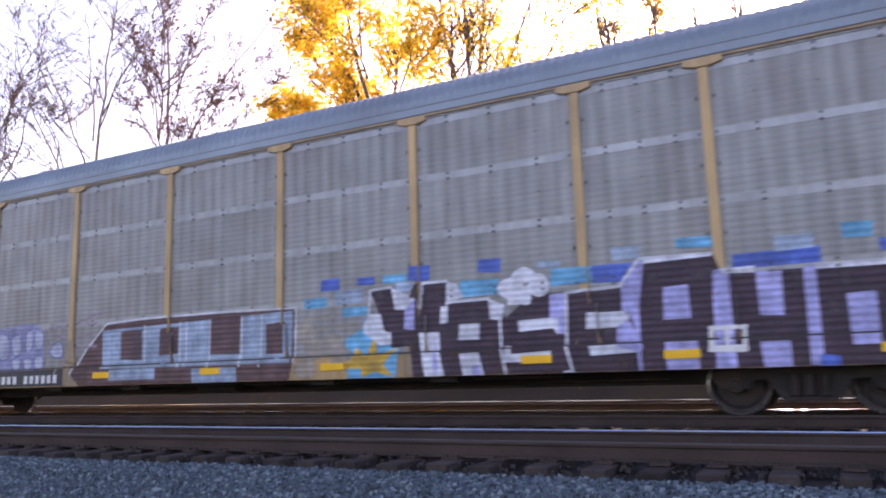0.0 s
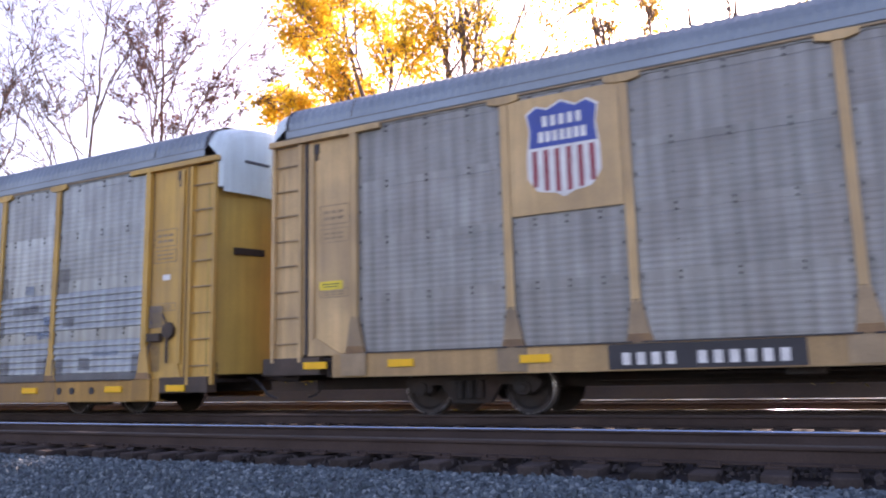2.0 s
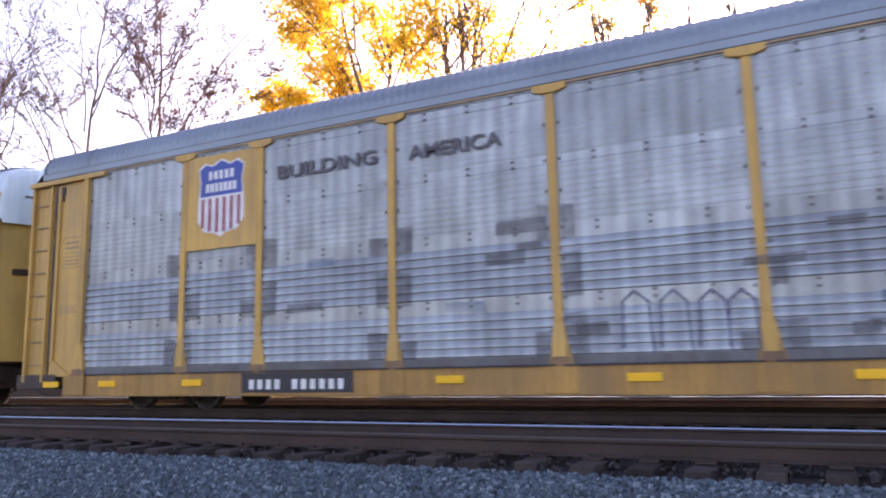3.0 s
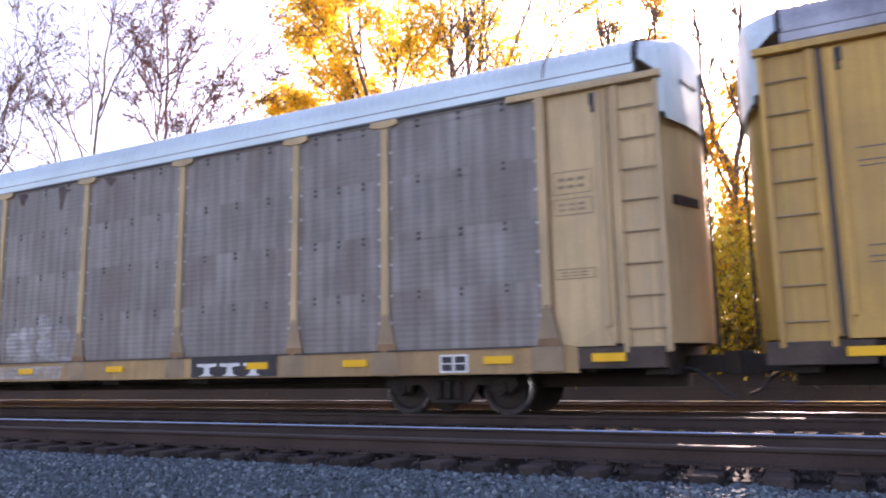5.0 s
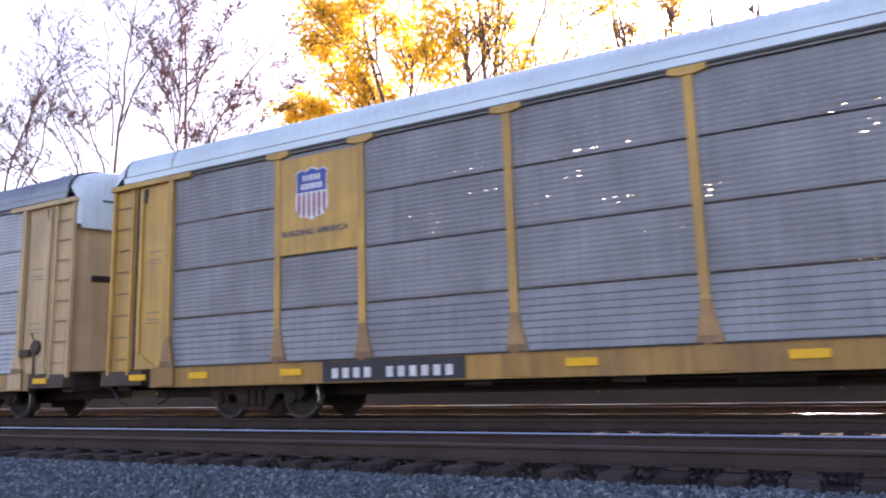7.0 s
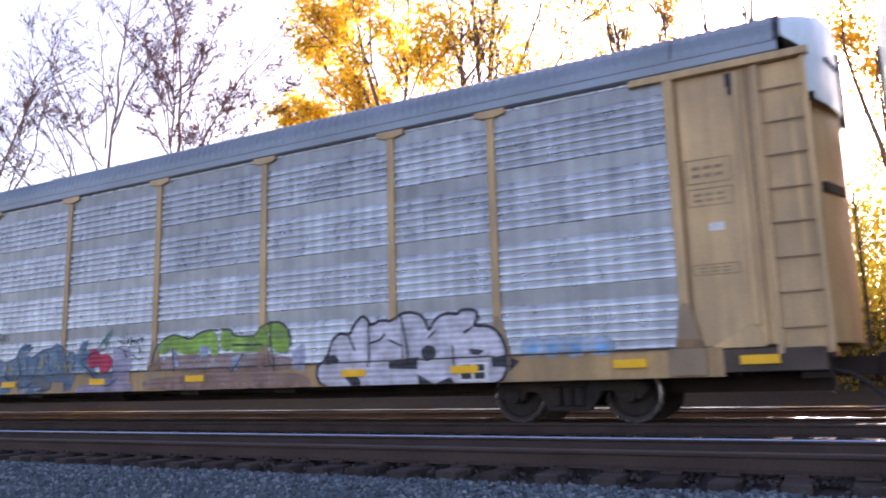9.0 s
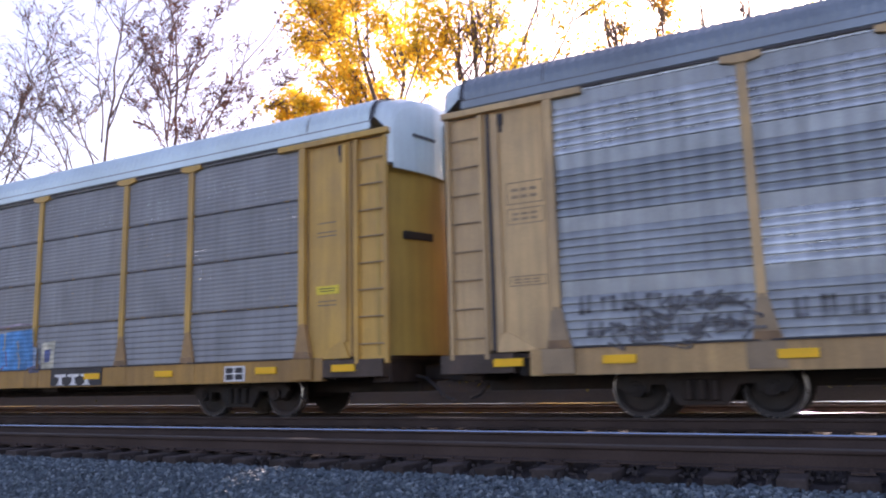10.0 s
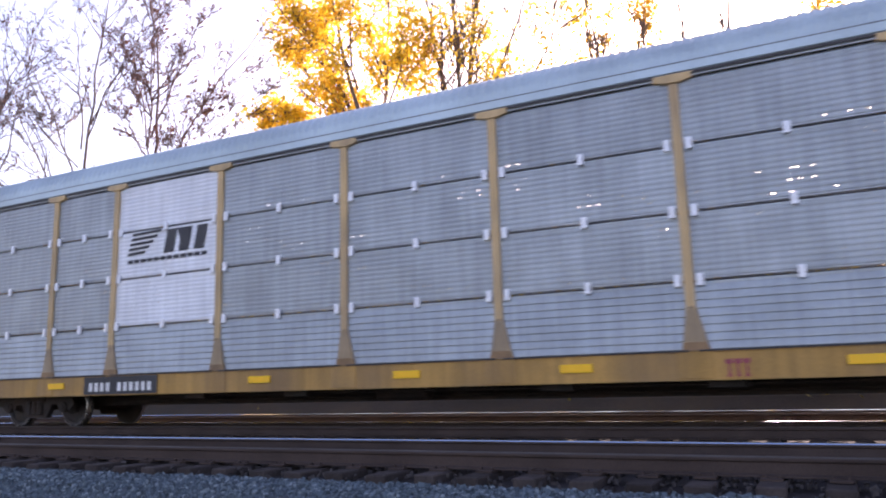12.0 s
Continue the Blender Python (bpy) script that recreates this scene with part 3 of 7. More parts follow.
def panel_mesh(width, style, material, band, bolts, seed):
    """One corrugated side sheet, its lower edge at z = 0, facing -y."""
    s = Shape()
    ridges, flat, depth, slot = STYLES[style]
    h = ROW - slot
    prof = [(0.0, 0.0)]
    step = (h - flat) / ridges
    for k in range(ridges):
        z = k * step
        if style in ("ribbed", "lapped"):
            # lapped like boards: a sharp underside and a long slope
            prof += [(0.0, z + step * 0.04), (-depth, z + step * 0.14), (-depth * 0.8, z + step * 0.45), (0.0, z + step * 0.97)]
        else:
            prof += [(0.0, z + step * 0.30), (-depth, z + step * 0.45), (-depth, z + step * 0.80), (0.0, z + step * 0.96)]
    prof += [(0.0, h - flat), (-0.006, h - flat), (-0.006, h)]
    w = width / 2
    n = len(prof)
    s.faces([(-w, y, z) for y, z in prof] + [(w, y, z) for y, z in prof], [(i, i + n, i + n + 1, i + 1) for i in range(n - 1)])
    s.m[-1] = 1
    if style == "slotted":
        # punched holes: the valleys between ridges are laid in short lengths with some left out
        rnd = random.Random(seed)
        cols = 130
        hot = [(rnd.uniform(-w, w), rnd.uniform(0, h)) for _ in range(3)]
        keep = [k for k in range(n - 1) if not (k % 4 == 0 and k // 4 < ridges)]
        s.f, s.m = [s.f[k] for k in keep], [s.m[k] for k in keep]
        for r in range(ridges):
            z0, z1 = prof[4 * r][1], prof[4 * r + 1][1]
            for c in range(cols):
                x0 = -w + width * c / cols
                near = any(abs(x0 - a) < 0.26 and abs(z0 - b) < 0.2 for a, b in hot)
                if rnd.random() < (0.26 if near and c % 2 else 0.003):
                    z0b = z0 + (z1 - z0) * 0.45
                    s.faces([(x0, 0, z0b), (x0 + width / cols, 0, z0b), (x0 + width / cols, 0, z1), (x0, 0, z1)], [(0, 1, 2, 3)])
                    continue
                s.faces([(x0, 0, z0), (x0 + width / cols, 0, z0), (x0 + width / cols, 0, z1), (x0, 0, z1)], [(0, 1, 2, 3)])
        # a black strip for the shade in the gap to the sheet above; closes most of it
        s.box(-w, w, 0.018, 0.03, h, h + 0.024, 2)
    else:
        s.box(-w, w, 0.012, 0.03, 0.0, h)
    # lapped sheets get the same black strip for the shade in their gap
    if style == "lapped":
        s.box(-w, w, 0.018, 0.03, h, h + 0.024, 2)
    if bolts:
        big = 0.027 if bolts == "large" else 0.020
        for k in range(3):
            x = -w + width * (k + 0.75) / 3.5
            for z in (h - 0.025, h - 0.115):
                s.box(x - big, x + big, -0.020, -0.003, z - big * 0.85, z + big * 0.85, 2)
            s.box(x - 0.011, x + 0.011, -0.012, -0.002, h * 0.44 - 0.009, h * 0.44 + 0.009, 2)
        for x in (-w + 0.05, w - 0.05):
            for z in (h - 0.065, h * 0.47):
                s.box(x - 0.015, x + 0.015, -0.020, -0.003, z - 0.022, z + 0.022, 3)
    # slot 2 is black for the gap's painted shade, otherwise the bolts
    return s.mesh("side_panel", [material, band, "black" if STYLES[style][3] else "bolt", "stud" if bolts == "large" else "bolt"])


def post_mesh():
    """A pressed channel post with a shallow recess down its face."""
    p = [(-0.065, 0.1), (-0.065, -0.008), (-0.045, -0.008), (-0.038, 0.0), (0.038, 0.0), (0.045, -0.008), (0.065, -0.008), (0.065, 0.1)]
    n = len(p)
    s = Shape()
    v = [(x, FRONT + y, z) for z in (1.60, Z_TOP) for x, y in p]
    s.faces(v, [(k, (k + 1) % n, (k + 1) % n + n, k + n) for k in range(n)] + [tuple(range(n)), tuple(range(n, 2 * n))])
    return s.mesh("post", "tan")


def post_in(material):
    me = shared("post", post_mesh).copy()
    me.materials[0] = M[material]
    return me


def gusset_mesh(material):
    s = Shape()
    y = FRONT
    v = [(-0.068, y, 1.64), (0.068, y, 1.64), (0.21, y - 0.02, Z_DECK + 0.004), (-0.15, y - 0.02, Z_DECK + 0.004)]
    v += [(x, FRONT + 0.1, z) for x, _, z in v]
    s.faces(v, [(0, 1, 2, 3), (7, 6, 5, 4), (0, 4, 5, 1), (1, 5, 6, 2), (2, 6, 7, 3), (3, 7, 4, 0)])
    # a rusty shoe along its foot
    y2 = FRONT - 0.026
    s.faces([(-0.135, y2 + 0.004, 1.165), (0.178, y2 + 0.004, 1.165), (0.222, y2, Z_DECK + 0.002), (-0.162, y2, Z_DECK + 0.002),
             (-0.135, y + 0.05, 1.165), (0.178, y + 0.05, 1.165), (0.222, y + 0.05, Z_DECK + 0.002), (-0.162, y + 0.05, Z_DECK + 0.002)],
            [(0, 1, 2, 3), (0, 4, 5, 1), (1, 5, 6, 2), (3, 7, 4, 0)], 1)
    s.box(-0.072, 0.072, FRONT - 0.009, FRONT + 0.05, 1.632, 1.646, 1)
    return s.mesh("gusset", [material, "foot"], bevel=0.006)


def cap_mesh(material):
    s = Shape().prism([(-0.10, Z_TOP - 0.06), (0.10, Z_TOP - 0.06), (0.27, Z_TOP - 0.02), (0.27, Z_TOP + 0.07), (-0.27, Z_TOP + 0.07), (-0.27, Z_TOP - 0.02)], FRONT - 0.025, FRONT + 0.06)
    return s.mesh("cap", material, bevel=0.006)


def bracket_mesh(material):
    s = Shape().box(-0.25, 0.25, FRONT - 0.025, FRONT - 0.002, Z_SILL0 + 0.02, Z_DECK)
    return s.mesh("bracket", material, bevel=0.01)


def sill_mesh(material):
    y = FRONT - 0.015
    p = [(y, Z_SILL0), (y + 0.16, Z_SILL0), (y + 0.16, Z_SILL0 + 0.02), (y + 0.03, Z_SILL0 + 0.03), (y + 0.03, Z_DECK - 0.03), (y + 0.16, Z_DECK - 0.02), (y + 0.16, Z_DECK), (y, Z_DECK)]
    return Shape().run(p, -HALF + 1.35, HALF - 1.35).mesh("side_sill", material)


ROOF = ((-1.50, 4.975), (-1.53, 5.00), (-1.53, 5.12), (-1.515, 5.122), (-1.515, 5.145), (-1.485, 5.16), (-1.47, 5.28), (-1.42, 5.42), (-1.30, 5.56), (-0.95, 5.70), (-0.48, 5.78), (0.0, 5.80))


def roof_mesh(material, trim):
    """Ribbed sheet over the whole length, with a plain fascia strip along the eaves."""
    half = list(ROOF)
    prof = half + [(-y, z) for y, z in reversed(half[:-1])]
    n = len(prof)
    L = HALF - 0.32
    count = 510
    s = Shape()
    for i in range(count + 1):
        x = -L + 2 * L * i / count
        d = 0.024 if i % 3 == 1 else 0.0
        for j, (y, z) in enumerate(prof):
            k = 0.0 if j < 6 or j > n - 7 else d
            s.v.append((x, y * (1 + k * 0.5), z + k))
    for i in range(count):
        for j in range(n - 1):
            a = i * n + j
            s.f.append((a, a + n, a + n + 1, a + 1))
            # slot 2: a grey strip paints the shadow line beneath the ribs
            s.m.append(2 if j == 3 or j == n - 5 else 1 if j < 5 or j > n - 7 else 0)
    return s.mesh("roof", [material, trim, "kick"])


def hood_mesh():
    """The white end cap of the roof, which rounds down to the doors."""
    s = Shape()
    half = [(-1.50, 4.35), (-1.50, 5.00), (-1.46, 5.27), (-1.40, 5.41), (-1.28, 5.55), (-0.93, 5.69), (-0.46, 5.77), (0.0, 5.79)]
    prof = half + [(-y, z) for y, z in reversed(half[:-1])]
    n = len(prof)
    rings = ((HALF - 0.33, 1.0), (HALF - 0.12, 0.98), (HALF + 0.02, 0.92), (HALF + 0.07, 0.84))
    for x, k in rings:
        bulge = 0.30 if x > HALF - 0.1 else (0.14 if x > HALF - 0.3 else 0.0)
        for y, z in prof:
            s.v.append(((max(x, HALF - 0.04) if z < 5.1 else x) + bulge * (1 - (abs(y) / 1.5) ** 2), y * (0.6 + 0.4 * k), 4.35 + (z - 4.35) * k))
    for i in range(len(rings) - 1):
        for j in range(n - 1):
            a = i * n + j
            s.f.append((a, a + n, a + n + 1, a + 1))
            s.m.append(0)
    # the bowed front, hanging straight down from the last ring
    rim = s.v[(len(rings) - 1) * n:]
    low = [(x, y, 4.26) for x, y, z in rim]
    s.faces(rim + low, [(k, k + 1, k + 1 + n, k + n) for k in range(n - 1)])
    return s.mesh("end_hood", "hood")


BULGE = 0.52                       # how far the end doors bow out


def door_mesh(side, material):
    """A curved end door leaf that reaches from the corner post to the middle."""
    s = Shape()
    n = 9
    for k in range(n + 1):
        u = k / n
        y = side * (1.46 - 1.44 * u)
        x = HALF - 0.20 + BULGE * math.sin(u * math.pi / 2)
        for z in (1.05, 4.36):
            s.v.append((x, y, z))
            s.v.append((x - 0.05, y, z))
    for k in range(n):
        a, b = k * 4, k * 4 + 4
        for q in ((a, b, b + 2, a + 2), (a + 1, a + 3, b + 3, b + 1), (a, a + 1, b + 1, b), (a + 2, b + 2, b + 3, a + 3)):
            s.f.append(q)
            s.m.append(0)
    for q in ((0, 2, 3, 1), (4 * n, 4 * n + 1, 4 * n + 3, 4 * n + 2)):
        s.f.append(q)
        s.m.append(0)
    return s.mesh("end_door", material, smooth=False)


def ladder_mesh(material):
    y = FRONT - 0.02
    return Shape().box(-0.30, 0.30, y + 0.085, y + 0.10, 0.92, 4.84).mesh("ladder_back", material)


def stile_mesh(material):
    return Shape().box(-0.035, 0.035, FRONT - 0.02, FRONT + 0.064, 0.92, 4.84).mesh("stile", material, bevel=0.008)


def rung_mesh():
    return Shape().tube((-0.27, FRONT + 0.02, 0), (0.27, FRONT + 0.02, 0), 0.012, n=6).mesh("rung", "gusset")


def corner_mesh(material):
    """The plain plate between the last post and the ladder."""
    return Shape().box(-0.56, 0.64, FRONT + 0.05, FRONT + 0.09, 1.05, 4.86).mesh("corner_plate", material, bevel=0.005)


def rib_mesh(material):
    return Shape().box(0.28, 0.37, FRONT + 0.0, FRONT + 0.049, 1.30, 4.80).mesh("rib", material, bevel=0.006)


def kick_mesh(material):
    return Shape().prism([(-0.3, 1.02), (0.42, 1.02), (0.30, 1.32), (0.22, 1.32)], FRONT + 0.01, FRONT + 0.049).mesh("kick_plate", material, bevel=0.005)


def placard_mesh(h):
    """A stencilled frame round two rows of short bars."""
    s = Shape()
    y0, y1 = FRONT + 0.043, FRONT + 0.052
    for z in (0.0, h):
        s.box(-0.30, 0.30, y0, y1, z - 0.007, z + 0.007)
    for x in (-0.30, 0.30):
        s.box(x - 0.006, x + 0.006, y0, y1, 0.007, h - 0.007)
    for k in range(3):
        for z in (h * 0.25, h * 0.58):
            s.box(-0.22 + 0.15 * k, -0.11 + 0.15 * k, y0, y1, z, z + h * 0.14)
    return s.mesh("placard", "gusset")


def wheel_mesh():
    prof = [(0.0, 0.02), (0.11, 0.0), (0.13, 0.035), (0.30, 0.05), (0.345, 0.012), (0.40, 0.0), (0.42, 0.006), (0.425, 0.10), (0.455, 0.115), (0.45, 0.14), (0.36, 0.14), (0.13, 0.12), (0.0, 0.12)]
    return Shape().lathe(prof, 32, [0, 0, 0, 0, 0, 1, 1, 0, 0, 0, 0, 0]).mesh("wheel", ["wheel", "tread"])


def frame_mesh():
    """A cast truck side frame with pedestals, window and spring group."""
    s = Shape()
    top = [(-1.22, 0.50), (-1.14, 0.62), (-0.75, 0.66), (-0.45, 0.78), (0.45, 0.78), (0.75, 0.66), (1.14, 0.62), (1.22, 0.50),
           (1.10, 0.36), (0.72, 0.36), (0.70, 0.48), (0.52, 0.48), (0.33, 0.19), (-0.33, 0.19), (-0.52, 0.48), (-0.70, 0.48), (-0.72, 0.36), (-1.10, 0.36)]
    s.prism(top, -0.07, 0.07)
    for x in (-0.91, 0.91):
        s.tube((x, -0.12, 0.43), (x, 0.0, 0.43), 0.12, n=14)
        s.tube((x, -0.15, 0.43), (x, -0.12, 0.43), 0.07, n=6)
    for k in range(3):
        s.tube((-0.18 + 0.18 * k, -0.1, 0.27), (-0.18 + 0.18 * k, -0.1, 0.55), 0.07, n=10)
    s.box(-0.30, 0.30, -0.11, 0.1, 0.55, 0.66)
    return s.mesh("side_frame", "soot", bevel=0.012)


WHEELS = []


def build_truck(car, x):
    t = part("truck", Shape().box(-0.2, 0.2, -0.9, 0.9, 0.5, 0.72).tube((0, 0, 0.6), (0, 0, 0.85), 0.3, n=16).mesh("bolster", "soot", 0.01) if "bolster" not in MESHES else MESHES["bolster"], car, (x, 0, 0), "dark grimy steel truck with four wheels")
    MESHES["bolster"] = t.data
    for y in (-0.98, 0.98):
        part("side_frame", shared("frame", frame_mesh), t, (0, y, 0), turn=0.0 if y < 0 else math.pi)
    for dx in (-0.91, 0.91):
        part("axle", shared("axle", lambda: Shape().tube((0, -0.8, 0.42), (0, 0.8, 0.42), 0.085, n=12).mesh("axle", "soot")), t, (dx, 0, 0))
        for y, turn in ((-0.79, 0.0), (0.79, math.pi)):
            WHEELS.append((part("wheel", shared("wheel", wheel_mesh), t, (dx, y, 0.424), "worn steel wheel with a bright tread", turn), turn))


def brake_mesh():
    s = Shape().box(11.9, 12.25, FRONT - 0.06, FRONT + 0.04, 1.42, 1.58)
    s.tube((12.42, FRONT - 0.03, 1.62), (12.42, FRONT + 0.04, 1.62), 0.15, 0.17, n=14)
    s.tube((12.42, FRONT - 0.02, 1.0), (12.42, FRONT - 0.02, 1.5), 0.03, n=6)
    s.tube((12.42, FRONT - 0.03, 1.75), (12.30, FRONT - 0.03, 1.95), 0.02, n=6)
    return s.mesh("hand_brake", "grimy", 0.008)


def bar_mesh():
    """The dark locking bar across a door leaf."""
    v = [(x + d, y, z) for z in (3.06, 3.20) for x, y in ((HALF + 0.01, -1.05), (HALF + 0.21, -0.45)) for d in (0.0, 0.09)]
    return Shape().faces(v, [(0, 1, 3, 2), (4, 6, 7, 5), (1, 5, 7, 3), (0, 2, 6, 4), (0, 4, 5, 1), (2, 3, 7, 6)]).mesh("lock_bar", "soot", 0.008)


def mark_mesh():
    """A short stencilled line that follows the bow of the hood."""
    v = [(x + d, y, z) for z in (4.90, 4.95) for x, y in ((HALF + 0.215, -0.98), (HALF + 0.335, -0.42)) for d in (0.0, 0.035)]
    return Shape().faces(v, [(0, 1, 3, 2), (4, 6, 7, 5), (1, 5, 7, 3), (0, 2, 6, 4), (0, 4, 5, 1), (2, 3, 7, 6)]).mesh("hood_mark", "grey_paint")


def seal_mesh(x=HALF - 0.36):
    """The black edge where the ribbed roof ends, or a joint between its sheets."""
    s = Shape()
    half = [(y * 1.004, z + (0.006 if x > HALF - 1 else 0.022)) for y, z in ROOF[4:]]
    prof = half + [(-y, z) for y, z in reversed(half[:-1])]
    n = len(prof)
    s.faces([(x, y, z) for y, z in prof] + [(x + (0.09 if x > HALF - 1 else 0.025), y, z + 0.012) for y, z in prof], [(k, k + 1, k + 1 + n, k + n) for k in range(n - 1)])
    return s.mesh("roof_seal", "black" if x > HALF - 1 else "kick")


def underframe_mesh():
    s = Shape()
    s.box(-HALF + 0.1, HALF - 0.1, -0.28, 0.28, 0.42, 0.95)
    s.box(-HALF + 0.5, HALF - 0.5, -1.45, 1.45, 0.93, 0.99)
    for k in range(-8, 9):
        s.box(k * 1.55 - 0.05, k * 1.55 + 0.05, -1.42, 1.42, 0.66, 0.93)
    return s.mesh("underframe", "soot")


def gear_mesh():
    """Brake cylinder, reservoir and pipes slung beneath the floor."""
    s = Shape()
    s.tube((-1.2, -0.75, 0.62), (-0.2, -0.75, 0.62), 0.17, n=14)
    s.tube((0.2, -0.7, 0.66), (0.9, -0.7, 0.66), 0.14, n=14)
    s.tube((-6.5, -1.1, 0.6), (6.5, -1.1, 0.6), 0.025, n=6)
    s.tube((-8, -0.5, 0.5), (8, -0.5, 0.5), 0.02, n=6)
    for x in (-5.0, -2.6, 2.2, 4.6):
        s.box(x - 0.25, x + 0.25, -1.3, -0.4, 0.55, 0.66)
    return s.mesh("brake_gear", "soot", bevel=0.01)


def coupler_mesh():
    s = Shape()
    s.box(-0.4, 0.5, -0.13, 0.13, 0.62, 0.88)
    s.prism([(0.45, 0.60), (0.68, 0.58), (0.72, 0.75), (0.68, 0.94), (0.45, 0.92)], -0.2, 0.16)
    return s.mesh("coupler", "soot", bevel=0.012)


def hose_mesh():
    s = Shape()
    pts = [(-0.2, -0.45, 0.72), (0.1, -0.47, 0.66), (0.3, -0.5, 0.52), (0.45, -0.46, 0.34), (0.62, -0.4, 0.27)]
    for a, b in zip(pts, pts[1:]):
        s.tube(a, b, 0.03, n=7)
    return s.mesh("air_hose", "black")


def platform_mesh(material):
    s = Shape()
    s.box(-0.77, 0.48, FRONT - 0.012, FRONT + 0.25, 0.70, 1.0)
    s.box(-0.5, 0.5, FRONT + 0.1, 1.4, 0.93, 1.05)
    return s.mesh("end_platform", material, bevel=0.012)


def plate(s, x0, x1, z0, z1, slot, lift=0.0, front=FRONT - 0.027):
    s.box(x0, x1, front - 0.004 - lift, front + 0.002, z0, z1, slot)


def glyph_bars(s, x0, x1, z0, z1, count, slot, lift):
    """Plain upright bars in place of unreadable or private characters."""
    w = (x1 - x0) / count
    for k in range(count):
        plate(s, x0 + (k + 0.20) * w, x0 + (k + 0.76) * w, z0, z1, slot, lift)


def block_marks(s, x0, x1, z0, z1, slot, lift):
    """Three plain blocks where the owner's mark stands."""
    w = (x1 - x0) / 3
    for k in range(3):
        a = x0 + k * w + 0.06 * w
        b = a + 0.85 * w
        m = (a + b) / 2
        pts = [(a, z1), (b, z1), (b, z1 - 0.05), (m + 0.10 * w, z1 - 0.07), (m + 0.14 * w, z0 + 0.04), (b - 0.1 * w, z0), (a + 0.1 * w, z0), (m - 0.14 * w, z0 + 0.04), (m - 0.10 * w, z1 - 0.07), (a, z1 - 0.05)]
        s.prism(pts, FRONT - 0.031 - lift, FRONT - 0.027, slot)


WIDE, NARROW = 2.83 - 0.13, 1.895 - 0.13


def build_car(label, x0, panel, roof, paint, style="bolted", sill=None, bolts=True, band=None, gusset=None, lip=None, number_x=(-6.3, -4.5), mark_x=(3.3, 4.9), mark="white", fancy=None, brake=False, rows=None, data_x=10.0, strip=False, placards=False, drop=0.0):
    car = tagged(new("autorack_car"), label, "railway car", group="train of automobile carriers")
    sill = sill or ("sill_ochre" if paint == "yellow" else "sill_tan")
    k_low = 1 + drop / (Z_TOP - Z_DECK)

    def low(ob, pivot=Z_TOP):
        """Draws a part of the side down to a lower floor."""
        ob.scale.z = k_low
        ob.location.z = pivot + (ob.location.z - pivot) * k_low
        return ob

    band, lip, foot = band or panel, lip or paint, gusset or paint
    part("underframe", shared("underframe", underframe_mesh), car)
    part("brake_gear", shared("gear", gear_mesh), car)
    for turn in (0.0, math.pi):
        low(part("side_sill", shared(("sill", sill), lambda: sill_mesh(sill)), car, turn=turn))
    for k in range(9):
        w = NARROW if k in (1, 7) else WIDE
        xm = (POSTS[k] + POSTS[k + 1]) / 2
        for r in range(4):
            pm = panel
            if fancy and (k, r) in fancy:
                pm = fancy[(k, r)]
            st = rows[r] if rows else style
            seed = (3 * k + 5 * r) % 4 if st == "slotted" else 0
            me = shared(("panel", w, st, pm, band, bolts, seed), lambda: panel_mesh(w, st, pm, band if pm == panel or band == "band_dark" else pm, bolts, seed))
            low(part("side_panel", me, car, (xm, FRONT + 0.040, Z_DECK + 0.01 + r * ROW)))
        low(part("deck_seam", shared(("seam", w), lambda: Shape().box(-w / 2, w / 2, FRONT - 0.044, FRONT + 0.02, Z_DECK - 0.008, Z_DECK + 0.014).mesh("deck_seam", "black")), car, (xm, 0, 0)))
        if strip:
            low(part("kick_strip", shared(("kick_strip", w), lambda: Shape().box(-w / 2, w / 2, FRONT - 0.006, FRONT + 0.022, Z_DECK + 0.016, Z_DECK + 0.135).mesh("kick_strip", "kick", 0.004)), car, (xm, 0, 0), "dark grimy kick strip"))
        slot = STYLES[style][3]
        far = shared(("far", w, panel, slot), lambda: far_mesh(w, panel, slot))
        for r in range(4):
            low(part("far_panel", far, car, (xm, -FRONT - 0.09, Z_DECK + 0.01 + r * ROW)))
    post = shared(("post", paint), lambda: post_in(paint))
    gusset_me = shared(("gusset", foot), lambda: gusset_mesh(foot))
    cap = shared(("cap", paint), lambda: cap_mesh(paint))
    pad = sill if sill == "sill_ochre" else foot
    bracket = shared(("bracket", pad), lambda: bracket_mesh(pad))
    for x in POSTS:
        p = low(part("post", post, car, (x, -0.04 if abs(x) > 11 else 0, 0)))
        part("gusset", gusset_me, p)
        part("bracket", bracket, p)
        if abs(x) < 11:
            part("cap", cap, p)
        low(part("post", post, car, (x, 0, 0), turn=math.pi))
    part("top_chord", shared(("chord", panel), lambda: Shape().box(-11.9, 11.9, FRONT + 0.02, FRONT + 0.06, Z_TOP + 0.012, Z_TOP + 0.09).mesh("top_chord", panel)), car)
    part("chord_lip", shared(("lip", lip), lambda: Shape().box(-11.9, 11.9, FRONT - 0.012, FRONT + 0.018, Z_TOP + 0.045, Z_TOP + 0.08).mesh("chord_lip", lip)), car)
    part("roof", shared(("roof", roof), lambda: roof_mesh(roof, roof)), car)
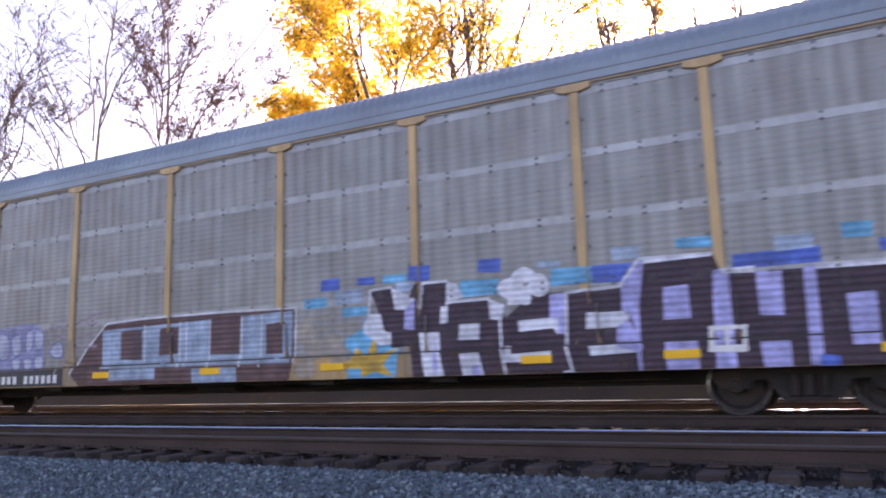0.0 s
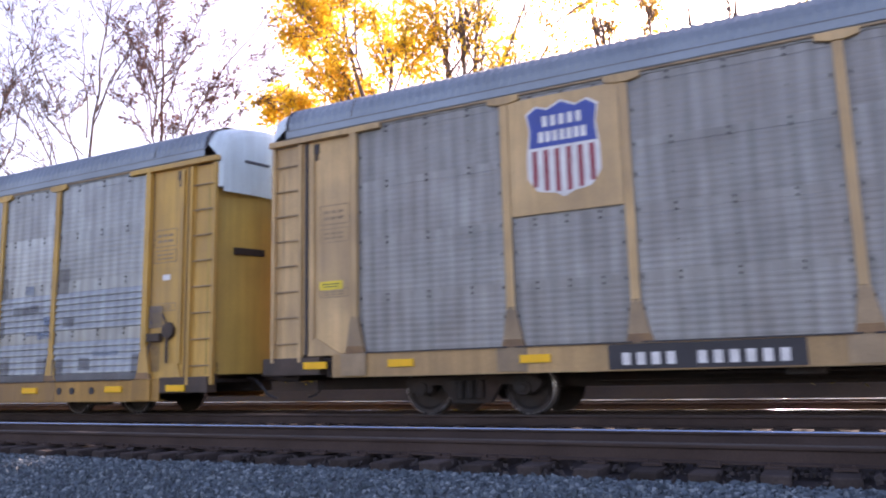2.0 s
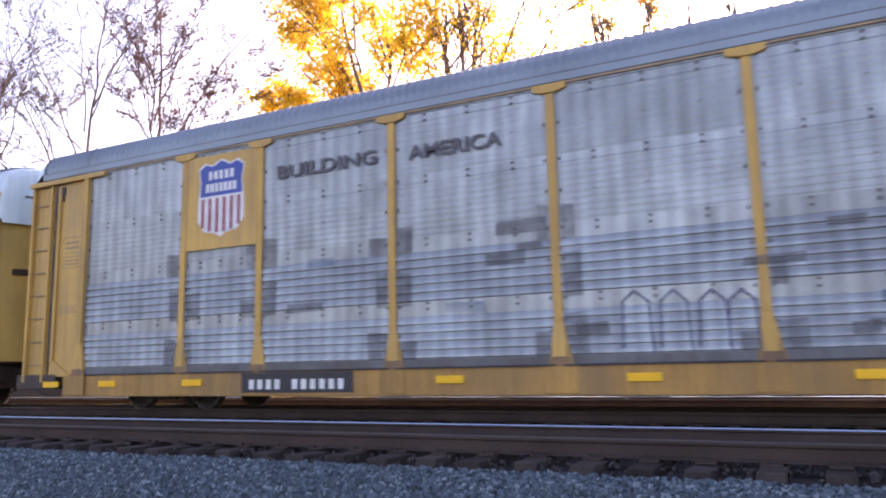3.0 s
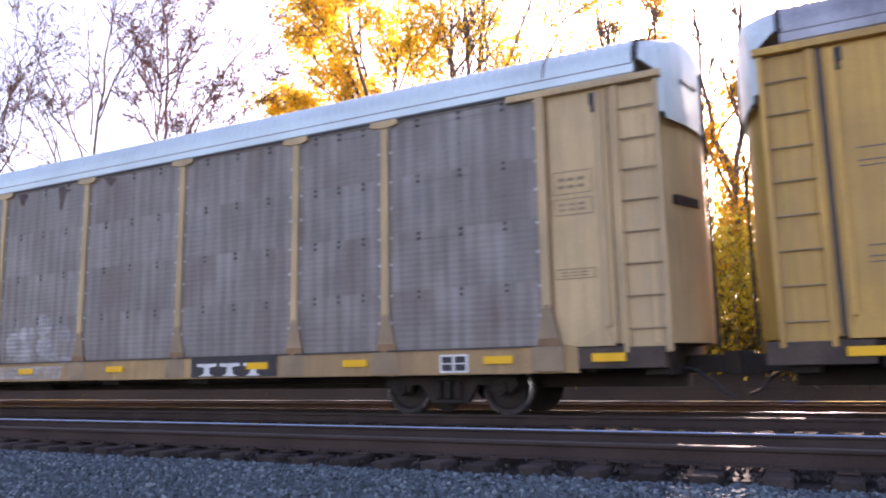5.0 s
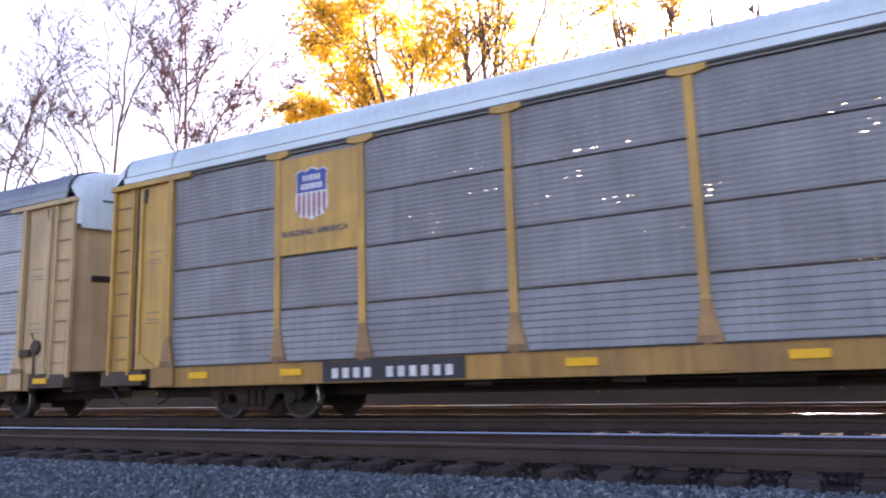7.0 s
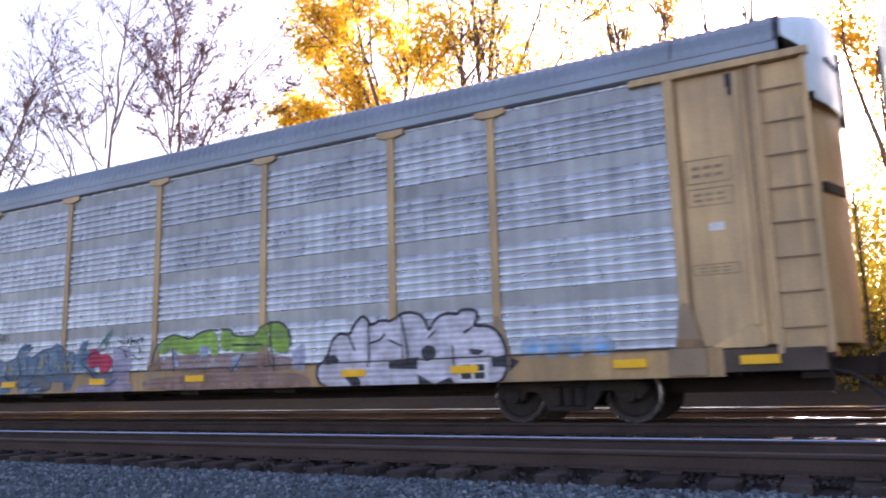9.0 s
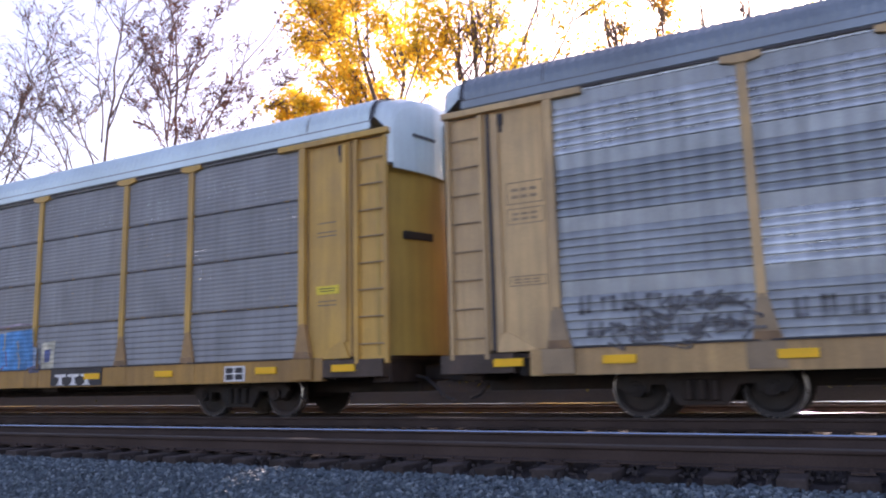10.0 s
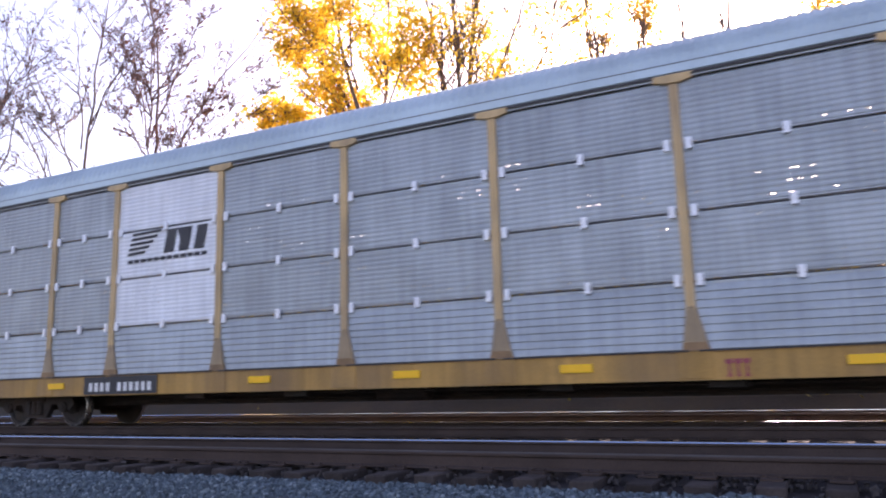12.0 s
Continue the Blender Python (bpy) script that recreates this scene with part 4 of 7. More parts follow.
    for e, turn in ((1, 0.0), (-1, math.pi)):
        part("end_hood", shared("hood", hood_mesh), car, turn=turn, label="white painted end hood of the roof")
        for side in (-1, 1):
            # on yellow cars the end doors' shade is put into their colour
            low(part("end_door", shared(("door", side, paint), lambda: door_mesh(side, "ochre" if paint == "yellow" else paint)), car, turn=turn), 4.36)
        plate_name = "corner_plate"
        for y, t2 in ((0, 0.0), (0, math.pi)):
            near = t2 == 0.0
            cp = shared(("corner", paint, e if near else -e), lambda: mirrored(corner_mesh(paint), e if near else -e))
            corner = low(part(plate_name, cp, car, (e * 12.38, 0, 0), turn=t2))
            if near:
                part("rib", shared(("rib", paint, e), lambda: mirrored(rib_mesh(paint), e)), corner)
                part("kick_plate", shared(("kick", paint, e), lambda: mirrored(kick_mesh(paint), e)), corner)
                part("hook", shared("hook", lambda: Shape().box(-0.05, 0.05, FRONT + 0.02, FRONT + 0.055, 4.62, 4.80).box(-0.025, 0.025, FRONT + 0.03, FRONT + 0.055, 4.50, 4.63).mesh("hook", "black")), corner, (e * 0.24, 0, 0))
                # shade of the recess by the ladder, painted: wide black at -x, thin brown at +x
                wide = 0.030 if e < 0 else 0.010
                part("seam", shared(("seam", e), lambda: Shape().box(-wide, wide, FRONT + 0.03, FRONT + 0.06, 1.05, 4.84).mesh("seam", "black" if e < 0 else "foot")), corner, (e * 0.46, 0, 0))
                # a thin brown strip paints the shadow line beside the end post
                part("shadow_gap", shared("gap", lambda: Shape().box(-0.016, 0.016, FRONT + 0.045, FRONT + 0.053, 1.05, 4.84).mesh("shadow_gap", "foot")), corner, (-e * 0.49, 0, 0))
            ld = low(part("ladder", shared(("ladder", paint), lambda: ladder_mesh(paint)), car, (e * 13.26, 0, 0), turn=t2))
            if near:
                for x in (-0.30, 0.30):
                    part("stile", shared(("stile", paint), lambda: stile_mesh(paint)), ld, (x, 0, 0))
                for k in range(8):
                    part("rung", shared("rung", rung_mesh), ld, (0, 0, 1.25 + k * 0.46))
        part("end_beam", shared(("beam", paint), lambda: Shape().box(-1.2, 1.2, FRONT - 0.05, FRONT + 0.06, Z_TOP - 0.045, Z_TOP + 0.06).mesh("end_beam", paint, 0.008)), car, (e * 12.45, 0, 0))
        part("end_platform", shared("platform", lambda: platform_mesh("grimy")), car, (e * 13.0, 0, -0.8 * drop))
        part("coupler", shared("coupler", coupler_mesh), car, (e * 13.6, 0, 0), turn=turn)
        part("lock_bar", shared("lockbar", bar_mesh), car, turn=turn)
        part("roof_seal", shared("seal", seal_mesh), car, turn=turn)
        part("roof_joint", shared("joint", lambda: seal_mesh(HALF - 1.75)), car, turn=turn)
        part("air_hose", shared("hose", hose_mesh), car, (e * 13.6, 0, 0), turn=turn)
        part("end_sill", shared("endsill", lambda: Shape().box(-0.45, -0.1, -1.3, 1.3, 0.6, 1.0).mesh("end_sill", "soot", 0.012)), car, (e * 13.6, 0, 0), turn=turn)
        part("door_rod", shared("rod", lambda: Shape().tube((0, -0.06, 1.0), (0, -0.06, 5.3), 0.03, n=8).mesh("door_rod", "black")), car, (e * (HALF + 0.385), 0, 0))
    if placards:
        for z, hh in ((3.30, 0.34), (2.98, 0.24), (2.02, 0.14)):
            for e in (-1, 1):
                part("placard", shared(("placard", hh), lambda: placard_mesh(hh)), car, (e * 12.25, 0, z), "framed stencil of small unreadable lines")
    for e, turn in ((1, 0.0), (-1, math.pi)):
        part("hood_mark", shared("hoodmark", mark_mesh), car, turn=turn, label="small dark stencil")
    if brake:
        part("hand_brake", shared("brake", brake_mesh), car, label="grimy hand brake wheel and gear box")
    for x in (-9.9, 9.9):
        build_truck(car, x)
    # reflectors, plates and stencils on the near sill
    rx = (-12.6, -10.9, -8.6, -3.2, -0.2, 2.6, 6.3, 8.4, 11.0, 12.7)
    for x in rx:
        part("reflector", shared("reflector", lambda: Shape().box(-0.24, 0.24, FRONT - 0.048, FRONT - 0.016, 0.80, 0.92).mesh("reflector", "reflector", 0.004)), car, (x, 0, -drop), "yellow reflective strip")
    s = Shape()
    plate(s, number_x[0], number_x[1], Z_SILL0 + 0.02, Z_DECK - 0.02, 0)
    w = number_x[1] - number_x[0]
    glyph_bars(s, number_x[0] + 0.06 * w, number_x[0] + 0.38 * w, 0.73, 0.9, 4, 1, 0.004)
    glyph_bars(s, number_x[0] + 0.46 * w, number_x[0] + 0.94 * w, 0.73, 0.9, 6, 1, 0.004)
    part("number_plate", s.mesh("number_plate", ["black", "white"]), car, (0, 0, -drop), label="black panel with white reporting marks")
    s = Shape()
    if mark_x and mark == "white":
        plate(s, mark_x[0], mark_x[1], Z_SILL0 + 0.02, Z_DECK - 0.01, 0)
    if mark_x:
        block_marks(s, mark_x[0] + 0.12, mark_x[1] - 0.25, 0.69, 0.92, 1, 0.004)
        part("owner_mark", s.mesh("owner_mark", ["black", "white" if mark == "white" else "shield_red"]), car, (0, 0, -drop), label="plain blocks of the owner's mark")
    s = Shape()
    for x in (data_x,) if data_x else ():
        plate(s, x, x + 0.5, 0.68, 0.96, 1)
        for i in range(2):
            for j in range(2):
                plate(s, x + 0.04 + 0.23 * i, x + 0.22 + 0.23 * i, 0.71 + 0.12 * j, 0.81 + 0.12 * j, 0, 0.004)
    if data_x:
        part("data_plate", s.mesh("data_plate", ["black", "white"]), car, (0, 0, -drop), label="small black plate with white frames")
    line_me = shared("stencil", lambda: Shape().box(-0.2, 0.2, FRONT + 0.044, FRONT + 0.052, 0, 0.014).mesh("stencil_line", "grey_paint"))
    for e in () if placards else (-1, 1):
        for z in (1.95, 2.02, 2.16, 3.18, 3.25, 3.42):
            part("stencil_line", line_me, car, (e * 12.3, 0, z))
    CARS.append((car, x0))
    SKIN[car.name] = (FRONT + 0.038 - max([0.007] + [STYLES[st][2] for st in (rows or [style])]), drop)
    return car


def mirrored(me, e):
    if e < 0:
        for v in me.vertices:
            v.co.x = -v.co.x
        me.flip_normals()
    return me


CARS = []
SKIN = {}                          # where the paint lies on each car, and how far its floor is lowered
GREY = "weathered grey automobile carrier"
car_a = build_car(GREY + " covered in white, blue and brown graffiti", -10.46, "panel_dark", "roof_dark", "tan", band="band", gusset="gusset", number_x=(-6.85, -4.4), mark_x=None, data_x=None, lip="gusset")
car_b = build_car(GREY + " with faded yellow posts and a shield", -39.08, "panel_dark", "roof_dark", "tan", gusset="gusset", lip="gusset", number_x=(-7.5, -4.95), mark_x=(4.95, 6.45), brake=True, placards=True)
car_c = build_car("bright galvanised automobile carrier with yellow posts and dark roof", -67.65, "panel_zinc", "roof_dark", "yellow", "ribbed", rows=("ribbed", "ribbed", "bolted", "bolted"), lip="gusset", data_x=5.80, mark_x=(4.6, 5.6), number_x=(-7.4, -5.0), brake=True, strip=True, placards=True, drop=0.34)
car_d = build_car("patchy grey automobile carrier with mottled roof and yellow posts", -96.18, "panel_dark", "roof_mottled", "yellow", sill="sill_tan", gusset="gusset_warm", lip="gusset", band="band_dark", number_x=(-7.85, -5.0), mark_x=(4.8, 6.4),
                  fancy={(2, 1): "panel_zinc", (2, 2): "panel_zinc", (4, 2): "panel_zinc", (4, 1): "panel_zinc", (5, 2): "band_zinc"})
car_e = build_car("rust-streaked grey automobile carrier with a white roof", -124.71, "panel_rusty", "roof_white", "tan_pale", bolts="large", gusset="gusset", lip="bolt", placards=True, number_x=(-6.45, -4.5), mark_x=(4.7, 6.75))
car_f = build_car("slate-grey slotted automobile carrier with a white roof", -153.12, "panel_slate", "roof_white", "yellow", "slotted", rows=("lapped", "slotted", "slotted", "slotted"), bolts=False, lip="bolt", gusset="gusset_warm", number_x=(-7.9, -5.1), mark_x=(4.9, 6.55))
car_g = build_car("pale slotted automobile carrier with bleached ends and graffiti", -181.62, "panel_steel", "roof_dark", "tan_pale", "slotted", rows=("lapped", "slotted", "slotted", "slotted"), bolts=False, brake=True, lip="bolt")
car_h = build_car("bright ribbed galvanised automobile carrier with graffiti", -210.12, "panel_light", "roof_dark", "tan", "ribbed", bolts=False, band="band_zinc", number_x=(-6.6, -4.45), mark_x=None, data_x=8.3, lip="bolt", placards=True, gusset="gusset",
                  fancy={(0, 0): "band_zinc", (0, 1): "band_zinc", (1, 0): "band_zinc", (0, 2): "panel_zinc", (1, 2): "panel_zinc", (2, 0): "panel_zinc"})
car_i = build_car("slate-grey slotted automobile carrier with blue graffiti", -238.47, "panel_slate", "roof_white", "yellow", "slotted", rows=("lapped", "slotted", "slotted", "slotted"), bolts=False, lip="bolt", gusset="gusset_warm", number_x=(-7.95, -4.98), mark_x=(4.95, 6.6))
car_j = build_car("steel-blue slotted automobile carrier with white clips", -266.91, "panel_steel", "roof_grey", "tan", "slotted", rows=("lapped", "slotted", "slotted", "slotted"), bolts=False, lip="bolt", placards=True, sill="sill_ochre", gusset="gusset", number_x=(-7.75, -5.7), mark_x=(4.5, 5.2), mark="red",
                  fancy={(2, 1): "panel_white", (2, 2): "panel_white", (2, 3): "panel_white"})


# ---- paint, marks and lettering on the cars ----
SPRAY = {
    "g_black": (0.03, 0.03, 0.04), "g_dark": (0.06, 0.035, 0.05), "g_white": (0.72, 0.74, 0.80), "g_grey": (0.42, 0.43, 0.45), "g_lav": (0.42, 0.42, 0.72),
    "g_pale": (0.47, 0.50, 0.60), "g_blue": (0.08, 0.16, 0.55), "g_pinkish": (0.45, 0.36, 0.42), "g_brown": (0.13, 0.07, 0.065), "g_sky": (0.33, 0.43, 0.54),
    "g_beige": (0.48, 0.42, 0.34), "g_cyan": (0.12, 0.45, 0.68), "g_star": (0.72, 0.42, 0.05), "g_haze": (0.46, 0.47, 0.54), "g_haze2": (0.13, 0.13, 0.20), "g_smoke": (0.15, 0.15, 0.155),
    "g_sky2": (0.34, 0.42, 0.55), "g_blue2": (0.06, 0.10, 0.28), "g_haze3": (0.62, 0.60, 0.58), "g_navy": (0.03, 0.085, 0.16),
    "g_denim": (0.08, 0.19, 0.29), "g_olive": (0.26, 0.27, 0.16), "g_lilac": (0.40, 0.36, 0.50), "g_lilac2": (0.42, 0.44, 0.60), "g_red": (0.50, 0.03, 0.07),
    "g_leaf": (0.07, 0.24, 0.17), "g_salmon": (0.36, 0.23, 0.20), "g_lime": (0.24, 0.44, 0.07), "g_silver": (0.60, 0.60, 0.66), "g_cyan2": (0.16, 0.42, 0.66),
    "g_lav2": (0.22, 0.22, 0.48), "g_cream": (0.66, 0.60, 0.38), "g_azure": (0.06, 0.30, 0.62), "g_navy2": (0.10, 0.13, 0.30),
    "g_rust": (0.15, 0.095, 0.085), "g_chalk": (0.70, 0.71, 0.74), "g_fade": (0.16, 0.25, 0.38), "g_scorch": (0.085, 0.072, 0.078), "g_lav3": (0.36, 0.38, 0.60), "g_cream2": (0.60, 0.57, 0.44), "g_plum": (0.20, 0.07, 0.13),
}
FADED = ("g_rust", "g_sky2", "g_lilac", "g_lilac2", "g_navy", "g_denim", "g_salmon", "g_pinkish", "g_beige", "g_lav2", "g_leaf", "g_cream", "g_grey", "g_lav3")
for key, col in SPRAY.items():
    thin = 0.5 if key in ("g_haze3", "g_smoke") else 0.36 if key in ("g_fade", "g_scorch") else 0.66 if key in FADED else 0.92
    M[key] = mat("spray_" + key[2:], col, 0.65, 0.0, 0.3, 3.5, 40, 0.35, 0.18, None, 0.0, ribs=3.3, cover=thin)


def cut(pts, axis, limit, sense):
    """The part of a polygon that lies above (1) or below (-1) a limit."""
    out = []
    for k, p in enumerate(pts):
        q = pts[k - 1]
        a, b = (q[axis] - limit) * sense, (p[axis] - limit) * sense
        if (a < 0) != (b < 0):
            u = a / (a - b)
            out.append((q[0] + (p[0] - q[0]) * u, q[1] + (p[1] - q[1]) * u))
        if b >= 0:
            out.append(p)
    return out


class Paint:
    """A sprayed piece: thin layers of paint over the panels of one car, one mesh with several colours."""

    def __init__(self, car, label, soft=False):
        self.car, self.label, self.s, self.cols, self.k, self.soft = car, label, Shape(), [], 0, soft

    def rounded(self, pts, closed):
        """Corners cut twice, for a sprayed, flowing edge."""
        for _ in range(2):
            n, out = len(pts), [] if closed else [pts[0]]
            for k in range(n if closed else n - 1):
                (a, b), (c, d) = pts[k], pts[(k + 1) % n]
                out += [(a * 0.75 + c * 0.25, b * 0.75 + d * 0.25), (a * 0.25 + c * 0.75, b * 0.25 + d * 0.75)]
            pts = out if closed else out + [pts[-1]]
        return pts

    def slot(self, col):
        if col not in self.cols:
            self.cols.append(col)
        return self.cols.index(col)

    def poly(self, pts, col, layer=1):
        self.k += 1
        if self.soft and len(pts) > 4 and len(pts) < 16:
            pts = self.rounded(pts, True)
        lift = 0.001 * max(layer, 0) + 0.00004 * self.k
        pts = [(x, max(z, Z_SILL0 + 0.006)) for x, z in pts]
        x0, x1 = min(p[0] for p in pts), max(p[0] for p in pts)
        skin = SKIN[self.car.name][0]
        self.lay(cut(pts, 1, Z_DECK, -1), FRONT - 0.028 - lift, col)
        for z0, z1, left, right in ((Z_DECK, 1.64, 0.13, 0.17), (1.64, 9.0, 0.07, 0.07)):
            level = cut(cut(pts, 1, z0, 1), 1, z1, -1)
            edge = -14.0
            for post in POSTS:
                if post - left > x0 and edge < x1:
                    self.lay(cut(cut(level, 0, edge, 1), 0, post - left, -1), skin - lift, col)
                if post + right > x0 and post - left < x1:
                    self.lay(cut(cut(level, 0, post - left, 1), 0, post + right, -1), FRONT - 0.028 - lift, col)
                edge = post + right
            self.lay(cut(level, 0, edge, 1), FRONT + 0.0 - lift, col)

    def lay(self, pts, y, col):
        if len(pts) > 2:
            self.s.faces([(x, y, z) for x, z in pts], [tuple(range(len(pts)))], self.slot(col))

    def rect(self, x0, x1, z0, z1, col, layer=1):
        r = random.Random(int(x0 * 100) + int(z0 * 100))
        j = lambda: r.uniform(-0.018, 0.018)
        self.poly([(x0 + j(), z0 + j()), (x1 + j(), z0 + j()), (x1 + j(), z1 + j()), (x0 + j(), z1 + j())], col, layer)

    def blob(self, x, z, rx, rz, col, layer=1, n=18):
        r = random.Random(int(x * 100) + int(z * 100))
        ph, am = r.uniform(0, 6.28), r.uniform(0.03, 0.09)
        pts = []
        for k in range(n):
            a = k * math.tau / n
            w = 1 + am * math.sin(3 * a + ph)
            pts.append((x + rx * w * math.cos(a), z + rz * w * math.sin(a)))
        self.poly(pts, col, layer)

    def line(self, pts, width, col, layer=2):
        if self.soft and len(pts) > 2:
            pts = self.rounded(pts, False)
        for (x0, z0), (x1, z1) in zip(pts, pts[1:]):
            d = Vector((x1 - x0, z1 - z0))
            if d.length < 1e-4:
                continue
            d.normalize()
            n, e = Vector((-d.y, d.x)) * width / 2, d * width * 0.35
            self.poly([(x0 - e.x + n.x, z0 - e.y + n.y), (x0 - e.x - n.x, z0 - e.y - n.y), (x1 + e.x - n.x, z1 + e.y - n.y), (x1 + e.x + n.x, z1 + e.y + n.y)], col, layer)

    def done(self):
        drop = SKIN[self.car.name][1]
        ob = part("graffiti", self.s.mesh("graffiti", self.cols), self.car, label=self.label)
        ob.scale.z = 1 + drop / (Z_TOP - Z_DECK)
        ob.location.z = Z_TOP * (1 - ob.scale.z)


def shield(car, board, x0, x1, z0, z1, small=None, words=False):
    """A painted board between two posts with a striped shield on it."""
    b = part("shield_board", Shape().box(x0, x1, FRONT + 0.0, FRONT + 0.012, z0, z1).mesh("shield_board", board, 0.003), car, label="yellow board with a striped shield")
    cx, w, top, bot = small or ((x0 + x1) / 2, (x1 - x0) * 0.66, z1 - 0.10, z0 + 0.22)
    h = top - bot
    outline = [(-0.5, 0.90), (-0.36, 0.97), (-0.2, 0.93), (0, 1.0), (0.2, 0.93), (0.36, 0.97), (0.5, 0.90), (0.46, 0.72), (0.5, 0.45), (0.5, 0.22), (0.36, 0.08), (0.12, 0.05), (0, 0.0),
               (-0.12, 0.05), (-0.36, 0.08), (-0.5, 0.22), (-0.5, 0.45), (-0.46, 0.72)]
    s = Shape()
    s.prism([(cx + u * w, bot + v * h) for u, v in outline], FRONT - 0.004, FRONT + 0.001, 0)
    upper = [(u * 0.95, 0.53 + (v - 0.53) * 0.95) for u, v in outline if v > 0.6]
    s.prism([(cx + u * w, bot + v * h) for u, v in [(-0.46, 0.53)] + upper[-1:] + upper[:-1] + [(0.46, 0.53)]], FRONT - 0.007, FRONT - 0.003, 1)
    for k in range(6):
        u = -0.39 + k * 0.156
        low = 0.13 if abs(u) > 0.3 else (0.08 if abs(u) > 0.15 else 0.06)
        s.box(cx + (u - 0.034) * w, cx + (u + 0.034) * w, FRONT - 0.007, FRONT - 0.003, bot + low * h, bot + 0.50 * h, 2)
    for v, wide, count in ((0.79, 0.58, 5), (0.63, 0.68, 7)):
        for k in range(count):
            u = -wide / 2 + wide * (k + 0.5) / count
            s.box(cx + (u - 0.036) * w, cx + (u + 0.036) * w, FRONT - 0.010, FRONT - 0.006, bot + (v - 0.05) * h, bot + (v + 0.06) * h, 0)
    part("shield", s.mesh("shield", ["white", "shield_blue", "shield_red"]), b, label="blue, red and white striped shield")
    return b


def lettering(car, body, x0, x1, z, height, material, label):
    cu = bpy.data.curves.new("lettering", "FONT")
    cu.body, cu.size, cu.extrude, cu.offset = body, height / 0.72, 0.002, height * 0.035
    cu.materials.append(M[material])
    ob = part("lettering", cu, car, (x0, SKIN[car.name][0] - 0.003 if height > 0.2 else FRONT - 0.004, z), label)
    ob.rotation_euler = (math.pi / 2, 0, 0)
    bpy.context.view_layer.update()
    ob.scale.x = (x1 - x0) / max(ob.dimensions.x, 0.01)
    return ob


def block_logo(car, x0, x1, z0, z1, material, edge=None):
    """Three plain blocks over a bar, standing for the owner's mark."""
    w, s = (x1 - x0) / 3, Shape()
    base = z0 + (z1 - z0) * 0.27
    forms = ([(0.1, 0.25), (0.3, 0), (0.8, 0), (0.95, 0.25), (0.95, 0.75), (0.8, 1), (0.3, 1), (0.1, 0.75)],
             [(0.1, 0), (0.78, 0), (0.92, 0.2), (0.92, 1), (0.25, 1), (0.1, 0.8)],
             [(0.05, 0), (1.02, 0), (0.82, 0.5), (1.02, 1), (0.05, 1), (0.25, 0.5)])
    y = SKIN[car.name][0] - 0.003
    for k, f in enumerate(forms):
        pts = [(x0 + (k + 0.06 + 0.84 * u) * w, base + v * (z1 - base)) for u, v in f]
        if edge:
            cx, cz = x0 + (k + 0.5) * w, (base + z1) / 2
            s.prism([(cx + (x - cx) * 1.16, cz + (z - cz) * 1.12) for x, z in pts], y + 0.001, y + 0.006, 1)
        s.prism(pts, y - 0.002, y + 0.004, 0)
    s.box(x0, x1, y - 0.002, y + 0.004, z0, z0 + (z1 - z0) * 0.15, 0)
    part("owner_logo", s.mesh("owner_logo", [material, edge or material]), car, label="three yellow block shapes over a bar")


shield(car_a, "tan", -8.895, -7.15, 3.02, 4.86)
shield(car_b, "tan", -8.895, -7.15, 3.02, 4.86)
shield(car_c, "yellow", -8.895, -7.15, 3.02, 4.86)
lettering(car_c, "BUILDING", -6.7, -4.55, 4.18, 0.24, "grey_paint", "dark grey capital lettering on the panels")
lettering(car_c, "AMERICA", -3.9, -2.2, 4.14, 0.24, "grey_paint", "dark grey capital lettering on the panels")
shield(car_d, "yellow", -8.895, -7.15, 3.02, 4.86)
lettering(car_d, "We will", -11.6, -9.25, 4.28, 0.42, "grey_paint", "faded dark grey slogan lettering")
lettering(car_d, "deliver", -11.58, -9.4, 3.30, 0.44, "grey_paint", "faded dark grey slogan lettering")
block_logo(car_e, -6.47, -4.87, 3.12, 3.82, "logo_yellow")
for c in (car_f, car_i):
    shield(c, "yellow", -8.895, -7.15, 2.98, 4.80, (-8.16, 0.74, 4.58, 3.58))
    lettering(c, "BUILDING AMERICA", -8.86, -7.35, 3.32, 0.11, "grey_paint", "small dark capital lettering below the shield")
block_logo(car_h, -6.42, -4.78, 3.12, 3.80, "logo_orange", "grey_paint")
s = Shape()
for k in range(5):
    z = 3.42 + 0.10 * k
    s.prism([(-6.72 + 0.03 * k, z), (-6.0 - 0.06 * (4 - k) + 0.05 * k, z + 0.02), (-5.98 - 0.06 * (4 - k) + 0.05 * k, z + 0.075), (-6.70 + 0.03 * k, z + 0.055)], FRONT + 0.022, FRONT + 0.032, 0)
for u in (0.0, 0.40, 0.80):
    s.prism([(-5.72 + u, 3.40), (-5.46 + u, 3.40), (-5.36 + u, 3.86), (-5.62 + u, 3.86)], FRONT + 0.022, FRONT + 0.032, 0)
s.prism([(-5.36, 3.86), (-5.22, 3.86), (-5.05, 3.40), (-5.19, 3.40)], FRONT + 0.022, FRONT + 0.032, 0)
for k in range(12):
    s.box(-6.7 + k * 0.18, -6.56 + k * 0.18, FRONT + 0.022, FRONT + 0.032, 3.26, 3.33, 0)
part("owner_logo", s.mesh("owner_logo", ["black"]), car_j, label="black slanted bars and a block shape")
clip = Shape().box(-0.045, 0.045, FRONT - 0.02, FRONT + 0.03, -0.085, 0.085).mesh("clip", "clip", 0.008)
